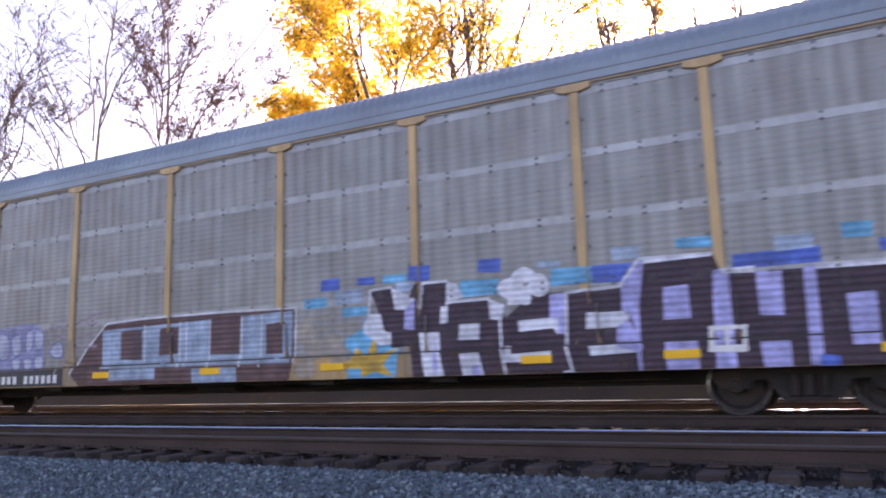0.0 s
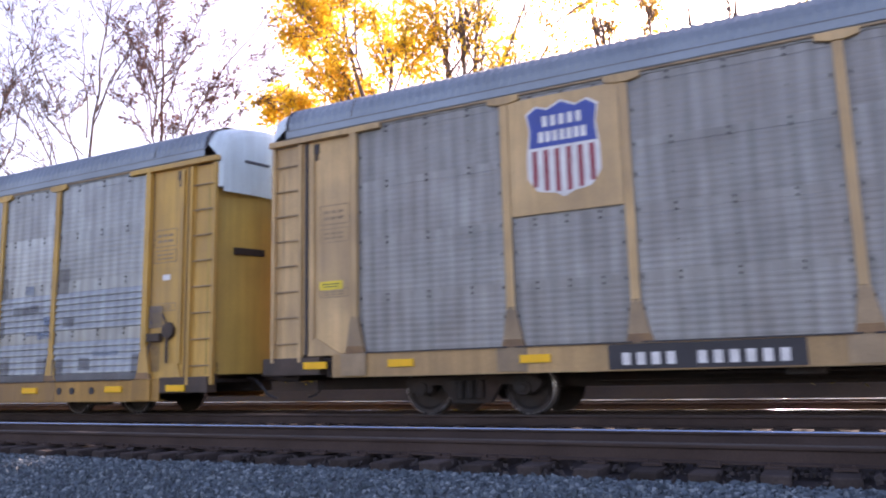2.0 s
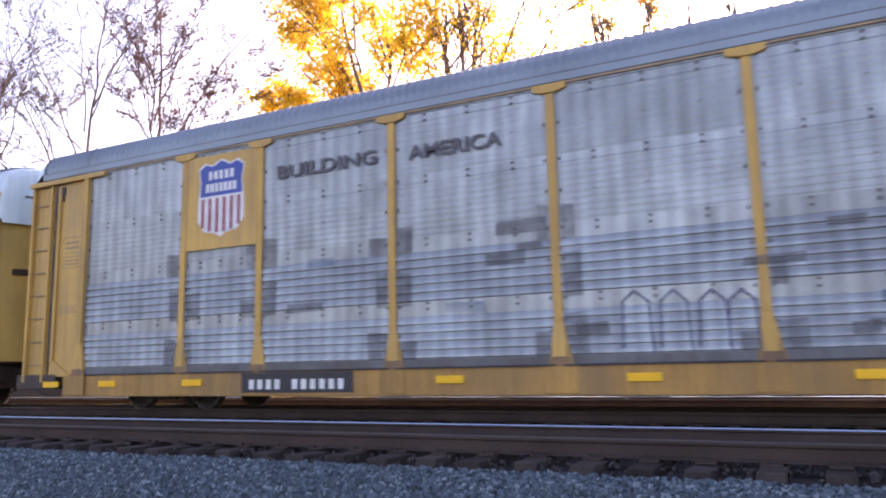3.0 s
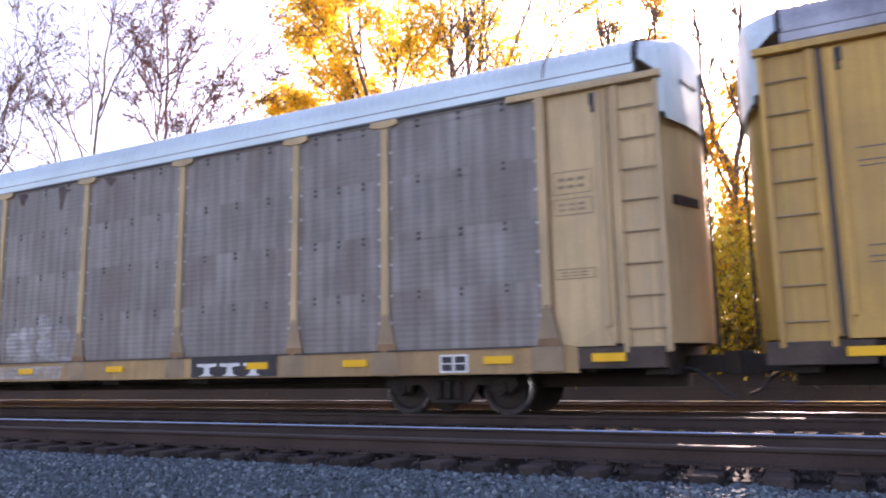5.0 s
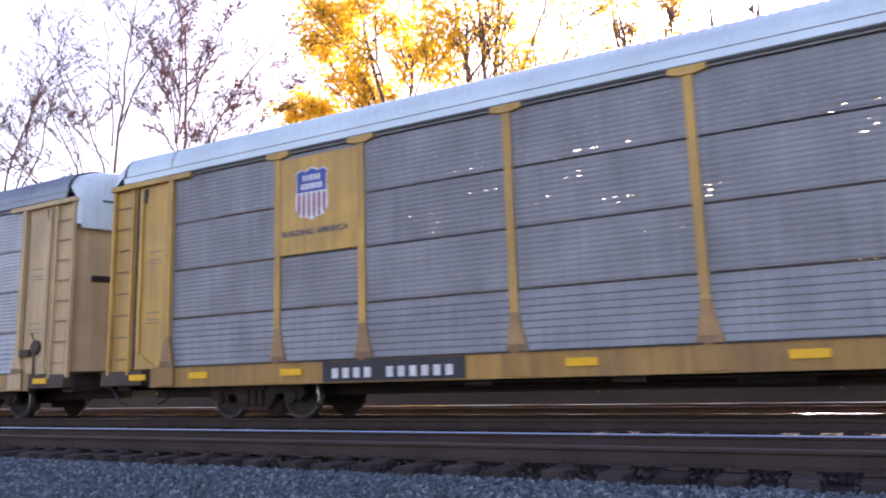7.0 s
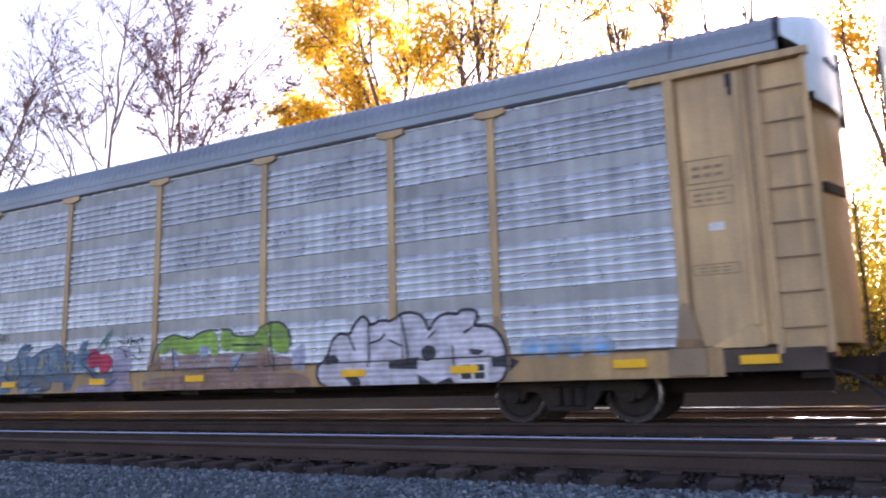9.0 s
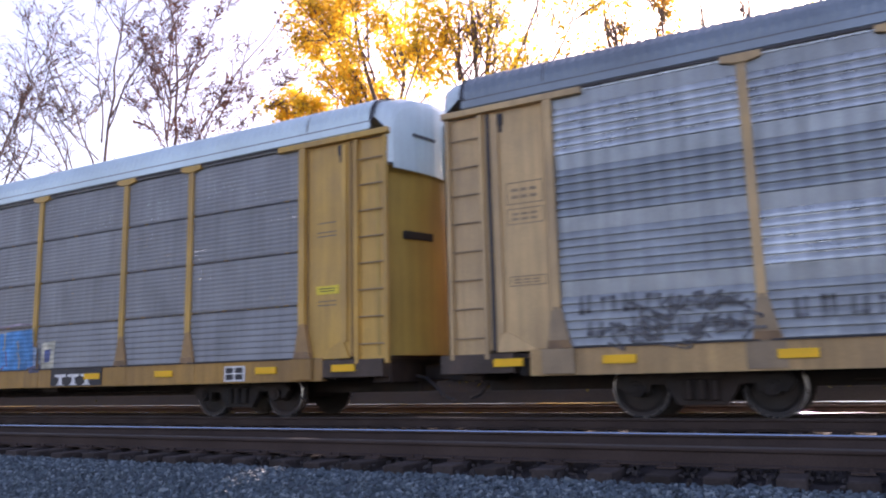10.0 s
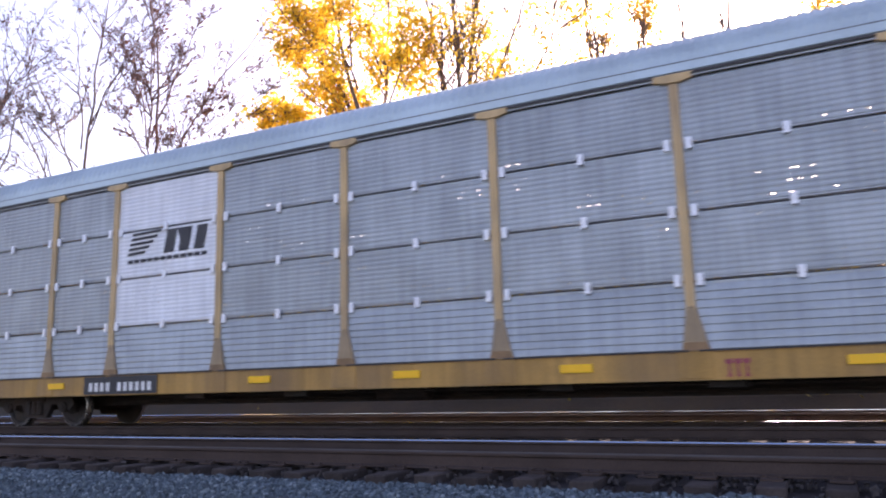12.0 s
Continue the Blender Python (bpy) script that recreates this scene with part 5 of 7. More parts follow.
for k in range(9):
    for r in (1, 2, 3):
        z = Z_DECK + r * ROW - 0.005
        for x in (POSTS[k] + 0.15, (POSTS[k] + POSTS[k + 1]) / 2, POSTS[k + 1] - 0.15):
            part("clip", clip, car_j, (x, 0, z))
label_me = Shape().box(-0.24, 0.24, FRONT + 0.04, FRONT + 0.056, 0, 0.15).box(-0.18, 0.18, FRONT + 0.038, FRONT + 0.05, 0.09, 0.105, 1).box(-0.15, 0.15, FRONT + 0.038, FRONT + 0.05, 0.045, 0.06, 1).mesh("warning_label", ["warn", "black"])
for c in (car_a, car_b, car_i):
    for e in (-1, 1):
        part("warning_label", label_me, c, (e * 12.32, 0, 2.15), "small yellow warning label")
small_me = Shape().box(-0.10, 0.10, FRONT + 0.04, FRONT + 0.055, 0, 0.11).mesh("data_label", "white")
for c in (car_b, car_c, car_h, car_j):
    part("data_label", small_me, c, (12.3, 0, 2.62), "small white label")
tan_me = Shape().box(-0.34, 0.34, FRONT + 0.04, FRONT + 0.055, 0, 0.55).mesh("paint_patch", "ochre")
part("paint_patch", tan_me, car_g, (-12.25, 0, 3.1), "repainted ochre rectangle")
low_me = Shape().box(-0.30, 0.30, FRONT + 0.04, FRONT + 0.055, 0, 0.20).mesh("paint_patch", "ochre")
part("paint_patch", low_me, car_g, (-12.2, 0, 1.85), "repainted ochre rectangle")
for x, z, r in ((-13.42, 3.30, 0.045), (-13.34, 3.08, 0.07), (-13.20, 3.02, 0.03), (-13.30, 2.66, 0.10), (-13.16, 2.62, 0.05), (-13.36, 1.42, 0.04), (-13.2, 1.36, 0.05), (-13.3, 2.30, 0.03)):
    part("tar_blot", Shape().tube((0, FRONT + 0.061, 0), (0, FRONT + 0.066, 0), r, n=11).mesh("tar_blot", "black"), car_g, (x, 0, z), "black tar blot")

g = Paint(car_a, "white and black angular lettering with dirty drips")
g.poly([(-11.23, 2.00), (-10.04, 2.05), (-8.63, 2.03), (-7.12, 2.08), (-7.03, 1.22), (-7.20, 0.95), (-10.71, 0.97)], "g_smoke", 0)
g.line([(-11.23, 2.00), (-10.18, 2.04), (-9.90, 1.61), (-9.58, 2.03), (-9.07, 2.06)], 0.050, "g_chalk", 2)
g.poly([(-10.18, 2.06), (-9.62, 2.05), (-9.84, 1.57)], "g_chalk", 2)
g.poly([(-10.17, 1.52), (-9.70, 1.12), (-9.51, 1.53), (-9.48, 1.08), (-10.16, 1.06)], "g_chalk", 2)
g.poly([(-10.60, 1.07), (-8.64, 1.08), (-7.25, 1.05), (-7.26, 0.94), (-8.64, 0.93), (-10.60, 0.95)], "g_chalk", 2)
g.poly([(-9.00, 1.24), (-8.78, 1.24), (-8.78, 1.09), (-9.00, 1.08)], "g_chalk", 2)
g.poly([(-9.04, 1.86), (-8.82, 1.86), (-8.82, 1.78), (-9.04, 1.77)], "g_chalk", 2)
g.poly([(-8.55, 1.88), (-8.15, 2.05), (-8.42, 1.48), (-8.49, 1.09)], "g_chalk", 2)
g.poly([(-7.78, 1.92), (-7.71, 2.06), (-7.70, 1.06), (-8.10, 1.27)], "g_chalk", 2)
g.poly([(-7.48, 0.85), (-7.20, 0.86), (-7.15, 0.57), (-7.54, 0.58)], "g_chalk", 2)
g.poly([(-9.28, 0.93), (-9.13, 0.92), (-9.18, 0.65)], "g_chalk", 2)
g.poly([(-10.82, 0.97), (-10.65, 0.97), (-10.65, 0.84), (-10.82, 0.85)], "g_chalk", 2)
g.line([(-10.83, 1.97), (-10.79, 0.95)], 0.085, "g_chalk", 2)
g.line([(-9.05, 2.04), (-9.03, 1.11)], 0.085, "g_chalk", 2)
g.line([(-10.41, 1.95), (-10.41, 1.37)], 0.040, "g_chalk", 2)
g.line([(-8.57, 2.03), (-8.53, 1.10)], 0.040, "g_chalk", 2)
g.line([(-8.10, 1.27), (-7.79, 1.28)], 0.040, "g_chalk", 2)
g.line([(-7.51, 2.08), (-7.12, 2.08), (-7.13, 1.78), (-7.44, 1.80), (-7.43, 2.04)], 0.040, "g_chalk", 2)
g.line([(-7.40, 1.05), (-7.39, 1.27), (-7.03, 1.27)], 0.040, "g_chalk", 2)
g.line([(-8.15, 2.03), (-7.68, 2.06)], 0.040, "g_chalk", 2)
g.poly([(-11.58, 1.69), (-11.27, 1.84), (-11.20, 0.99), (-11.49, 1.10)], "g_chalk", 1)
g.poly([(-11.53, 2.45), (-11.46, 2.50), (-11.42, 2.06), (-11.54, 2.07)], "g_chalk", 1)
g.done()

g = Paint(car_a, "lavender block lettering with blue shading", True)
g.poly([(-6.96, 2.01), (-6.27, 1.98), (-5.96, 2.07), (-5.18, 2.01), (-5.09, 0.92), (-5.61, 0.90), (-6.82, 0.92), (-6.89, 1.58)], "g_lav3", 0)
g.poly([(-6.89, 1.82), (-6.59, 1.89), (-6.38, 1.78), (-6.34, 1.37), (-6.55, 1.25), (-6.84, 1.35)], "g_pale", 1)
g.poly([(-6.30, 1.78), (-5.97, 1.84), (-5.90, 1.39), (-6.24, 1.32)], "g_pale", 1)
g.poly([(-5.77, 1.87), (-5.52, 1.93), (-5.54, 1.42), (-5.79, 1.39)], "g_pale", 1)
g.poly([(-5.47, 1.90), (-5.17, 1.87), (-5.15, 1.48), (-5.47, 1.46)], "g_pale", 1)
g.poly([(-6.24, 1.28), (-5.94, 1.33), (-5.92, 1.04), (-6.20, 1.01)], "g_pale", 1)
g.poly([(-5.84, 1.28), (-5.52, 1.31), (-5.51, 1.05), (-5.80, 1.01)], "g_pale", 1)
g.poly([(-5.45, 1.31), (-5.13, 1.34), (-5.13, 1.04), (-5.43, 1.02)], "g_pale", 1)
g.poly([(-4.97, 1.39), (-4.78, 1.59), (-4.59, 1.62), (-4.51, 1.45), (-4.48, 1.28), (-4.75, 1.25)], "g_pale", 1)
g.line([(-6.89, 1.82), (-6.59, 1.89), (-6.38, 1.78), (-6.34, 1.37), (-6.55, 1.25), (-6.84, 1.35), (-6.89, 1.82)], 0.030, "g_lav2", 2)
g.line([(-6.30, 1.78), (-5.97, 1.84), (-5.90, 1.39), (-6.24, 1.32), (-6.30, 1.78)], 0.030, "g_lav2", 2)
g.line([(-5.77, 1.87), (-5.52, 1.93), (-5.54, 1.42), (-5.79, 1.39), (-5.77, 1.87)], 0.030, "g_lav2", 2)
g.line([(-5.47, 1.90), (-5.17, 1.87), (-5.15, 1.48), (-5.47, 1.46), (-5.47, 1.90)], 0.030, "g_lav2", 2)
g.line([(-6.24, 1.28), (-5.94, 1.33), (-5.92, 1.04), (-6.20, 1.01), (-6.24, 1.28)], 0.030, "g_lav2", 2)
g.line([(-5.84, 1.28), (-5.52, 1.31), (-5.51, 1.05), (-5.80, 1.01), (-5.84, 1.28)], 0.030, "g_lav2", 2)
g.line([(-5.45, 1.31), (-5.13, 1.34), (-5.13, 1.04), (-5.43, 1.02), (-5.45, 1.31)], 0.030, "g_lav2", 2)
g.line([(-4.97, 1.39), (-4.78, 1.59), (-4.59, 1.62), (-4.51, 1.45), (-4.48, 1.28), (-4.75, 1.25), (-4.97, 1.39)], 0.030, "g_lav2", 2)
g.line([(-4.99, 1.91), (-4.31, 1.94)], 0.050, "g_pinkish", 1)
g.line([(-4.82, 1.72), (-4.41, 1.73), (-4.37, 1.56)], 0.050, "g_pinkish", 1)
g.line([(-4.09, 1.96), (-3.56, 2.13), (-3.23, 2.14)], 0.050, "g_pinkish", 1)
g.line([(-4.02, 1.67), (-3.59, 1.72)], 0.050, "g_pinkish", 1)
g.line([(-4.07, 1.46), (-3.44, 1.46)], 0.050, "g_pinkish", 1)
g.line([(-5.05, 1.82), (-4.97, 1.47)], 0.050, "g_pinkish", 1)
g.line([(-3.82, 2.07), (-3.71, 1.89), (-3.45, 1.95)], 0.050, "g_pinkish", 1)
g.line([(-4.68, 0.91), (-4.62, 1.03), (-4.44, 1.11), (-4.09, 1.09)], 0.040, "g_beige", 1)
g.line([(-4.35, 1.10), (-4.26, 1.26), (-4.08, 1.30), (-4.00, 1.17)], 0.040, "g_beige", 1)
g.done()

g = Paint(car_a, "brown and light blue block lettering with white outlines")
g.poly([(-4.18, 0.91), (-3.76, 1.40), (-3.15, 1.91), (-2.08, 1.93), (-0.08, 1.95), (1.75, 1.91), (1.74, 0.96), (1.64, 0.63), (-1.96, 0.57), (-3.91, 0.60)], "g_brown", 0)
g.poly([(-3.27, 1.77), (1.70, 1.87), (1.67, 0.96), (-3.24, 0.98)], "g_sky", 1)
g.rect(-2.71, -2.10, 1.14, 1.73, "g_brown", 2)
g.rect(-1.61, -1.09, 1.20, 1.73, "g_brown", 2)
g.rect(-0.29, 0.50, 1.17, 1.87, "g_brown", 2)
g.rect(1.09, 1.54, 1.14, 1.68, "g_brown", 2)
g.rect(-1.66, -1.05, 0.60, 0.94, "g_brown", 2)
g.rect(1.16, 1.57, 0.63, 0.94, "g_brown", 2)
g.rect(-2.98, -1.66, 0.75, 0.96, "g_sky", 1)
g.rect(-0.67, 0.45, 0.61, 0.91, "g_sky", 1)
g.line([(-4.18, 0.91), (-3.73, 1.42), (-3.15, 1.91), (-2.08, 1.95), (-0.08, 1.95), (1.78, 1.92), (1.76, 0.96)], 0.040, "g_white", 3)
g.line([(-2.03, 1.81), (-2.01, 0.99)], 0.035, "g_white", 3)
g.line([(-1.05, 1.82), (-1.05, 0.97)], 0.035, "g_white", 3)
g.line([(-0.88, 1.82), (-0.88, 0.97)], 0.035, "g_white", 3)
g.line([(-0.27, 1.83), (-0.28, 0.95)], 0.035, "g_white", 3)
g.line([(0.52, 1.84), (0.50, 0.93)], 0.035, "g_white", 3)
g.line([(1.00, 1.84), (0.97, 0.92)], 0.035, "g_white", 3)
g.blob(1.98, 1.47, 0.26, 0.20, "g_beige", 0)
g.blob(2.21, 1.17, 0.26, 0.19, "g_beige", 0)
g.blob(2.56, 1.24, 0.25, 0.19, "g_beige", 0)
g.blob(2.01, 0.85, 0.26, 0.19, "g_beige", 0)
g.blob(2.78, 0.99, 0.25, 0.19, "g_beige", 0)
g.line([(1.91, 1.69), (2.60, 1.73)], 0.040, "g_beige", 1)
g.line([(1.94, 1.52), (3.09, 1.55)], 0.040, "g_beige", 1)
g.done()

g = Paint(car_a, "yellow star over bright blue spray paint")
g.poly([(2.82, 1.31), (3.41, 1.59), (3.91, 1.09), (3.86, 0.62), (2.92, 0.60)], "g_cyan", 0)
g.poly([(2.61, 0.83), (2.99, 0.98), (3.05, 1.17), (3.26, 1.01), (3.43, 1.35), (3.48, 1.03), (3.88, 1.13), (3.62, 0.87), (3.82, 0.59), (3.45, 0.76), (3.20, 0.59), (3.18, 0.81)], "g_star", 2)
g.rect(1.96, 2.44, 1.88, 2.05, "g_cyan", 1)
g.rect(2.33, 2.72, 2.18, 2.37, "g_blue", 1)
g.rect(2.62, 3.20, 1.91, 2.15, "g_sky", 1)
g.rect(2.79, 3.29, 1.70, 1.86, "g_cyan", 1)
g.rect(3.07, 3.43, 2.20, 2.35, "g_blue", 1)
g.rect(3.18, 3.51, 1.51, 1.70, "g_sky", 1)
g.rect(3.60, 4.08, 2.21, 2.34, "g_cyan", 1)
g.rect(4.08, 4.49, 2.20, 2.43, "g_blue", 1)
g.rect(3.86, 4.22, 2.03, 2.22, "g_sky", 1)
g.rect(5.03, 5.73, 1.87, 2.13, "g_cyan", 1)
g.rect(5.37, 5.76, 2.23, 2.43, "g_blue", 1)
g.rect(6.35, 6.74, 2.20, 2.32, "g_sky", 1)
g.rect(6.55, 7.19, 1.92, 2.18, "g_cyan", 1)
g.rect(7.20, 7.96, 1.91, 2.17, "g_blue", 1)
g.rect(7.50, 7.90, 2.22, 2.42, "g_sky", 1)
g.rect(8.42, 8.90, 2.30, 2.46, "g_cyan", 1)
g.rect(9.13, 10.20, 1.95, 2.16, "g_blue", 1)
g.rect(9.67, 10.13, 2.16, 2.34, "g_sky", 1)
g.rect(10.46, 10.81, 2.23, 2.44, "g_cyan", 1)
g.rect(10.88, 11.04, 2.04, 2.19, "g_blue", 1)
g.done()

g = Paint(car_a, "towering dark lettering edged in white")
g.poly([(3.35, 2.11), (3.76, 2.12), (3.93, 1.76), (4.27, 2.16), (4.80, 2.13), (4.86, 1.82), (5.53, 1.82), (5.82, 1.51), (6.23, 1.83), (6.68, 1.83), (7.60, 1.85), (7.72, 2.08), (7.93, 2.22), (8.03, 2.22), (7.86, 0.50), (4.18, 0.55), (4.14, 1.15), (3.76, 1.13), (3.59, 1.52)], "g_dark", 2)
g.poly([(3.76, 2.13), (4.25, 1.90), (4.17, 1.74), (3.84, 1.75)], "g_white", 3)
g.poly([(3.33, 1.71), (3.55, 1.70), (3.61, 1.42), (3.75, 1.38), (3.75, 1.19), (3.53, 1.18), (3.21, 1.41), (3.21, 1.54)], "g_white", 3)
g.poly([(4.80, 2.15), (4.98, 2.10), (5.10, 1.88), (4.79, 1.76)], "g_white", 3)
g.poly([(4.69, 1.75), (4.82, 1.76), (4.80, 1.49), (4.67, 1.47)], "g_white", 3)
g.poly([(4.31, 1.35), (4.65, 1.35), (4.66, 1.05), (4.75, 0.57), (4.40, 0.55), (4.34, 0.98)], "g_white", 3)
g.poly([(5.01, 1.45), (5.36, 1.45), (5.35, 1.20), (4.99, 1.20)], "g_white", 3)
g.poly([(5.02, 0.99), (5.35, 1.00), (5.44, 0.56), (5.08, 0.55)], "g_white", 3)
g.poly([(5.53, 1.81), (5.80, 1.71), (5.74, 1.47), (5.55, 1.50)], "g_white", 3)
g.poly([(5.85, 1.86), (6.25, 1.99), (6.22, 1.69), (5.85, 1.70)], "g_white", 3)
g.poly([(6.01, 1.45), (6.76, 1.47), (6.74, 1.22), (6.60, 1.23), (6.57, 1.31), (6.02, 1.28)], "g_white", 3)
g.poly([(5.79, 1.08), (5.89, 1.07), (5.90, 0.95), (6.53, 0.98), (6.51, 0.83), (5.78, 0.83)], "g_white", 3)
g.poly([(7.10, 1.50), (7.70, 1.49), (7.70, 1.35), (7.51, 1.27), (7.08, 1.26)], "g_white", 3)
g.poly([(7.10, 1.02), (7.65, 1.03), (7.66, 0.95), (7.84, 0.91), (7.13, 0.88)], "g_white", 3)
g.poly([(6.72, 0.68), (6.86, 0.69), (6.86, 0.58), (6.72, 0.58)], "g_white", 3)
g.poly([(4.02, 1.75), (4.24, 1.89), (4.23, 1.40), (4.00, 1.43)], "g_lav", 4)
g.poly([(6.53, 1.81), (6.79, 1.82), (6.78, 1.22), (6.65, 1.22), (6.64, 1.45), (6.52, 1.46)], "g_lav", 4)
g.poly([(7.51, 1.27), (7.69, 1.38), (7.88, 0.98), (7.84, 0.90), (7.50, 1.00)], "g_lav", 4)
g.poly([(4.57, 1.30), (4.65, 0.80), (4.60, 0.60), (4.55, 0.81)], "g_lav", 4)
g.poly([(5.22, 0.78), (5.36, 0.82), (5.41, 0.57), (5.25, 0.56)], "g_lav", 4)
g.poly([(7.61, 1.87), (7.86, 2.20), (7.96, 2.20), (7.85, 1.55), (7.84, 0.98), (7.86, 0.59), (7.81, 0.59), (7.77, 1.27), (7.72, 1.42), (7.60, 1.50)], "g_lav", 4)
g.line([(3.32, 1.71), (3.35, 2.11), (3.76, 2.13)], 0.045, "g_white", 4)
g.line([(4.32, 1.75), (4.36, 2.15), (4.80, 2.15)], 0.045, "g_white", 4)
g.line([(4.79, 1.81), (5.53, 1.82), (5.71, 1.51), (5.72, 1.08), (5.80, 0.57)], 0.045, "g_white", 4)
g.line([(6.79, 1.82), (6.76, 1.03), (6.85, 0.62)], 0.045, "g_white", 4)
g.line([(6.83, 1.82), (7.60, 1.85)], 0.045, "g_white", 4)
g.line([(7.61, 1.88), (7.88, 2.21), (7.96, 2.22)], 0.045, "g_white", 4)
g.poly([(7.85, 2.18), (8.90, 2.19), (8.99, 1.91), (11.01, 1.89), (10.83, 0.57), (7.70, 0.60)], "g_dark", 2)
g.rect(7.91, 8.89, 2.15, 2.24, "g_white", 3)
g.rect(8.19, 8.55, 1.34, 1.79, "g_lav", 3)
g.rect(8.19, 8.61, 0.57, 1.04, "g_lav", 3)
g.rect(8.85, 9.08, 0.61, 1.97, "g_lav", 3)
g.rect(8.96, 9.40, 1.90, 1.97, "g_white", 3)
g.rect(9.41, 9.72, 1.33, 1.90, "g_lav", 3)
g.rect(9.41, 9.74, 0.55, 0.99, "g_lav", 3)
g.rect(9.98, 10.12, 0.65, 1.91, "g_lav", 3)
g.rect(10.13, 11.01, 1.88, 1.96, "g_white", 3)
g.rect(10.46, 10.76, 0.91, 1.54, "g_lav", 3)
g.rect(10.08, 10.31, 0.56, 0.79, "g_blue", 3)
g.blob(6.13, 2.13, 0.20, 0.12, "g_white", 4)
g.blob(5.91, 1.95, 0.22, 0.17, "g_white", 4)
g.blob(6.37, 1.96, 0.16, 0.18, "g_white", 4)
g.blob(6.13, 1.80, 0.12, 0.12, "g_white", 4)
g.rect(8.78, 9.25, 1.15, 1.21, "white", 5)
g.rect(8.75, 9.22, 0.87, 0.94, "white", 5)
g.rect(8.77, 8.83, 0.88, 1.22, "white", 5)
g.rect(9.18, 9.24, 0.86, 1.20, "white", 5)
g.rect(8.98, 9.03, 0.87, 1.21, "white", 5)
g.done()

g = Paint(car_b, "thin pale chalked tag")
g.line([(9.42, 1.13), (9.54, 1.85), (9.68, 1.84), (9.76, 1.12)], 0.035, "g_haze", 1)
g.line([(9.50, 1.47), (9.75, 1.47)], 0.035, "g_haze", 1)
g.line([(10.10, 1.82), (10.14, 1.30), (9.99, 1.16)], 0.035, "g_haze", 1)
g.line([(10.32, 1.80), (10.35, 1.29), (10.18, 1.19)], 0.035, "g_haze", 1)
g.line([(10.72, 1.14), (10.73, 1.78), (11.01, 1.70), (11.03, 1.49), (10.76, 1.46), (11.09, 1.35), (11.03, 1.16), (10.72, 1.14)], 0.035, "g_haze", 1)
g.done()

g = Paint(car_c, "faded dark loop tags")
g.line([(-0.48, 1.25), (-0.46, 1.84), (-0.29, 1.98), (-0.10, 1.83), (-0.05, 1.19)], 0.030, "g_haze2", 1)
g.line([(0.05, 1.24), (0.07, 1.82), (0.24, 1.96), (0.42, 1.81), (0.46, 1.18)], 0.030, "g_haze2", 1)
g.line([(0.56, 1.24), (0.59, 1.81), (0.75, 1.94), (0.92, 1.79), (0.96, 1.17)], 0.030, "g_haze2", 1)
g.line([(0.94, 1.23), (0.97, 1.79), (1.13, 1.92), (1.29, 1.78), (1.33, 1.17)], 0.030, "g_haze2", 1)
g.done()

g = Paint(car_c, "dark weathered squares at the corners of the sheets")
rnd = random.Random(14)
for k in range(1, 10):
    for side in (-1, 1):
        for z in (1.15, 1.95, 2.75):
            if rnd.random() < 0.55:
                w, h = rnd.uniform(0.14, 0.42), rnd.uniform(0.25, 0.62)
                x = POSTS[k] + side * (0.10 + w / 2)
                g.rect(x - w / 2, x + w / 2, z, z + h, "g_scorch" if rnd.random() < 0.6 else "g_smoke", 0)
for k in range(26):
    x, z = rnd.uniform(-6.5, 11.0), rnd.uniform(1.2, 2.9)
    g.rect(x, x + rnd.uniform(0.25, 0.9), z, z + rnd.uniform(0.08, 0.22), "g_smoke" if k % 3 else "g_fade", 0)
g.done()
holes = Shape()
for x in (9.35, 9.75, 10.35):
    holes.tube((x, FRONT - 0.03, 0.50), (x, FRONT - 0.01, 0.50), 0.075, n=14)
part("sill_hole", holes.mesh("sill_hole", "black"), car_c, label="dark round holes in the sill")

g = Paint(car_d, "white outlined bubble letters", True)
g.line([(-11.49, 1.09), (-11.51, 1.86), (-11.33, 2.04), (-11.06, 1.99), (-11.02, 1.74), (-11.30, 1.57), (-11.02, 1.44), (-11.07, 1.09), (-11.49, 1.06)], 0.050, "g_white", 1)
g.line([(-10.94, 1.08), (-10.95, 1.84), (-10.77, 2.01), (-10.52, 1.97), (-10.48, 1.72), (-10.75, 1.55), (-10.48, 1.42), (-10.54, 1.08), (-10.94, 1.05)], 0.050, "g_white", 1)
g.line([(-10.44, 1.08), (-10.45, 1.82), (-10.28, 1.99), (-10.04, 1.94), (-9.99, 1.70), (-10.26, 1.53), (-10.00, 1.41), (-10.06, 1.07), (-10.44, 1.05)], 0.050, "g_white", 1)
g.done()

g = Paint(car_d, "faded blue sprayed lettering", True)
g.poly([(-8.82, 1.63), (-7.14, 1.69), (-7.02, 1.23), (-7.23, 0.89), (-7.64, 1.34), (-8.01, 0.90), (-8.35, 1.36), (-8.72, 1.28)], "g_sky2", 1)
g.poly([(-8.68, 1.63), (-8.18, 1.64), (-8.28, 1.13), (-8.52, 1.05)], "g_blue2", 2)
g.poly([(-7.94, 1.35), (-7.59, 1.47), (-7.91, 1.08)], "g_blue2", 2)
g.poly([(-10.26, 0.93), (-9.00, 1.10), (-8.37, 0.91), (-7.87, 0.86), (-7.93, 0.62), (-10.09, 0.62)], "g_sky2", 1)
rnd = random.Random(5)
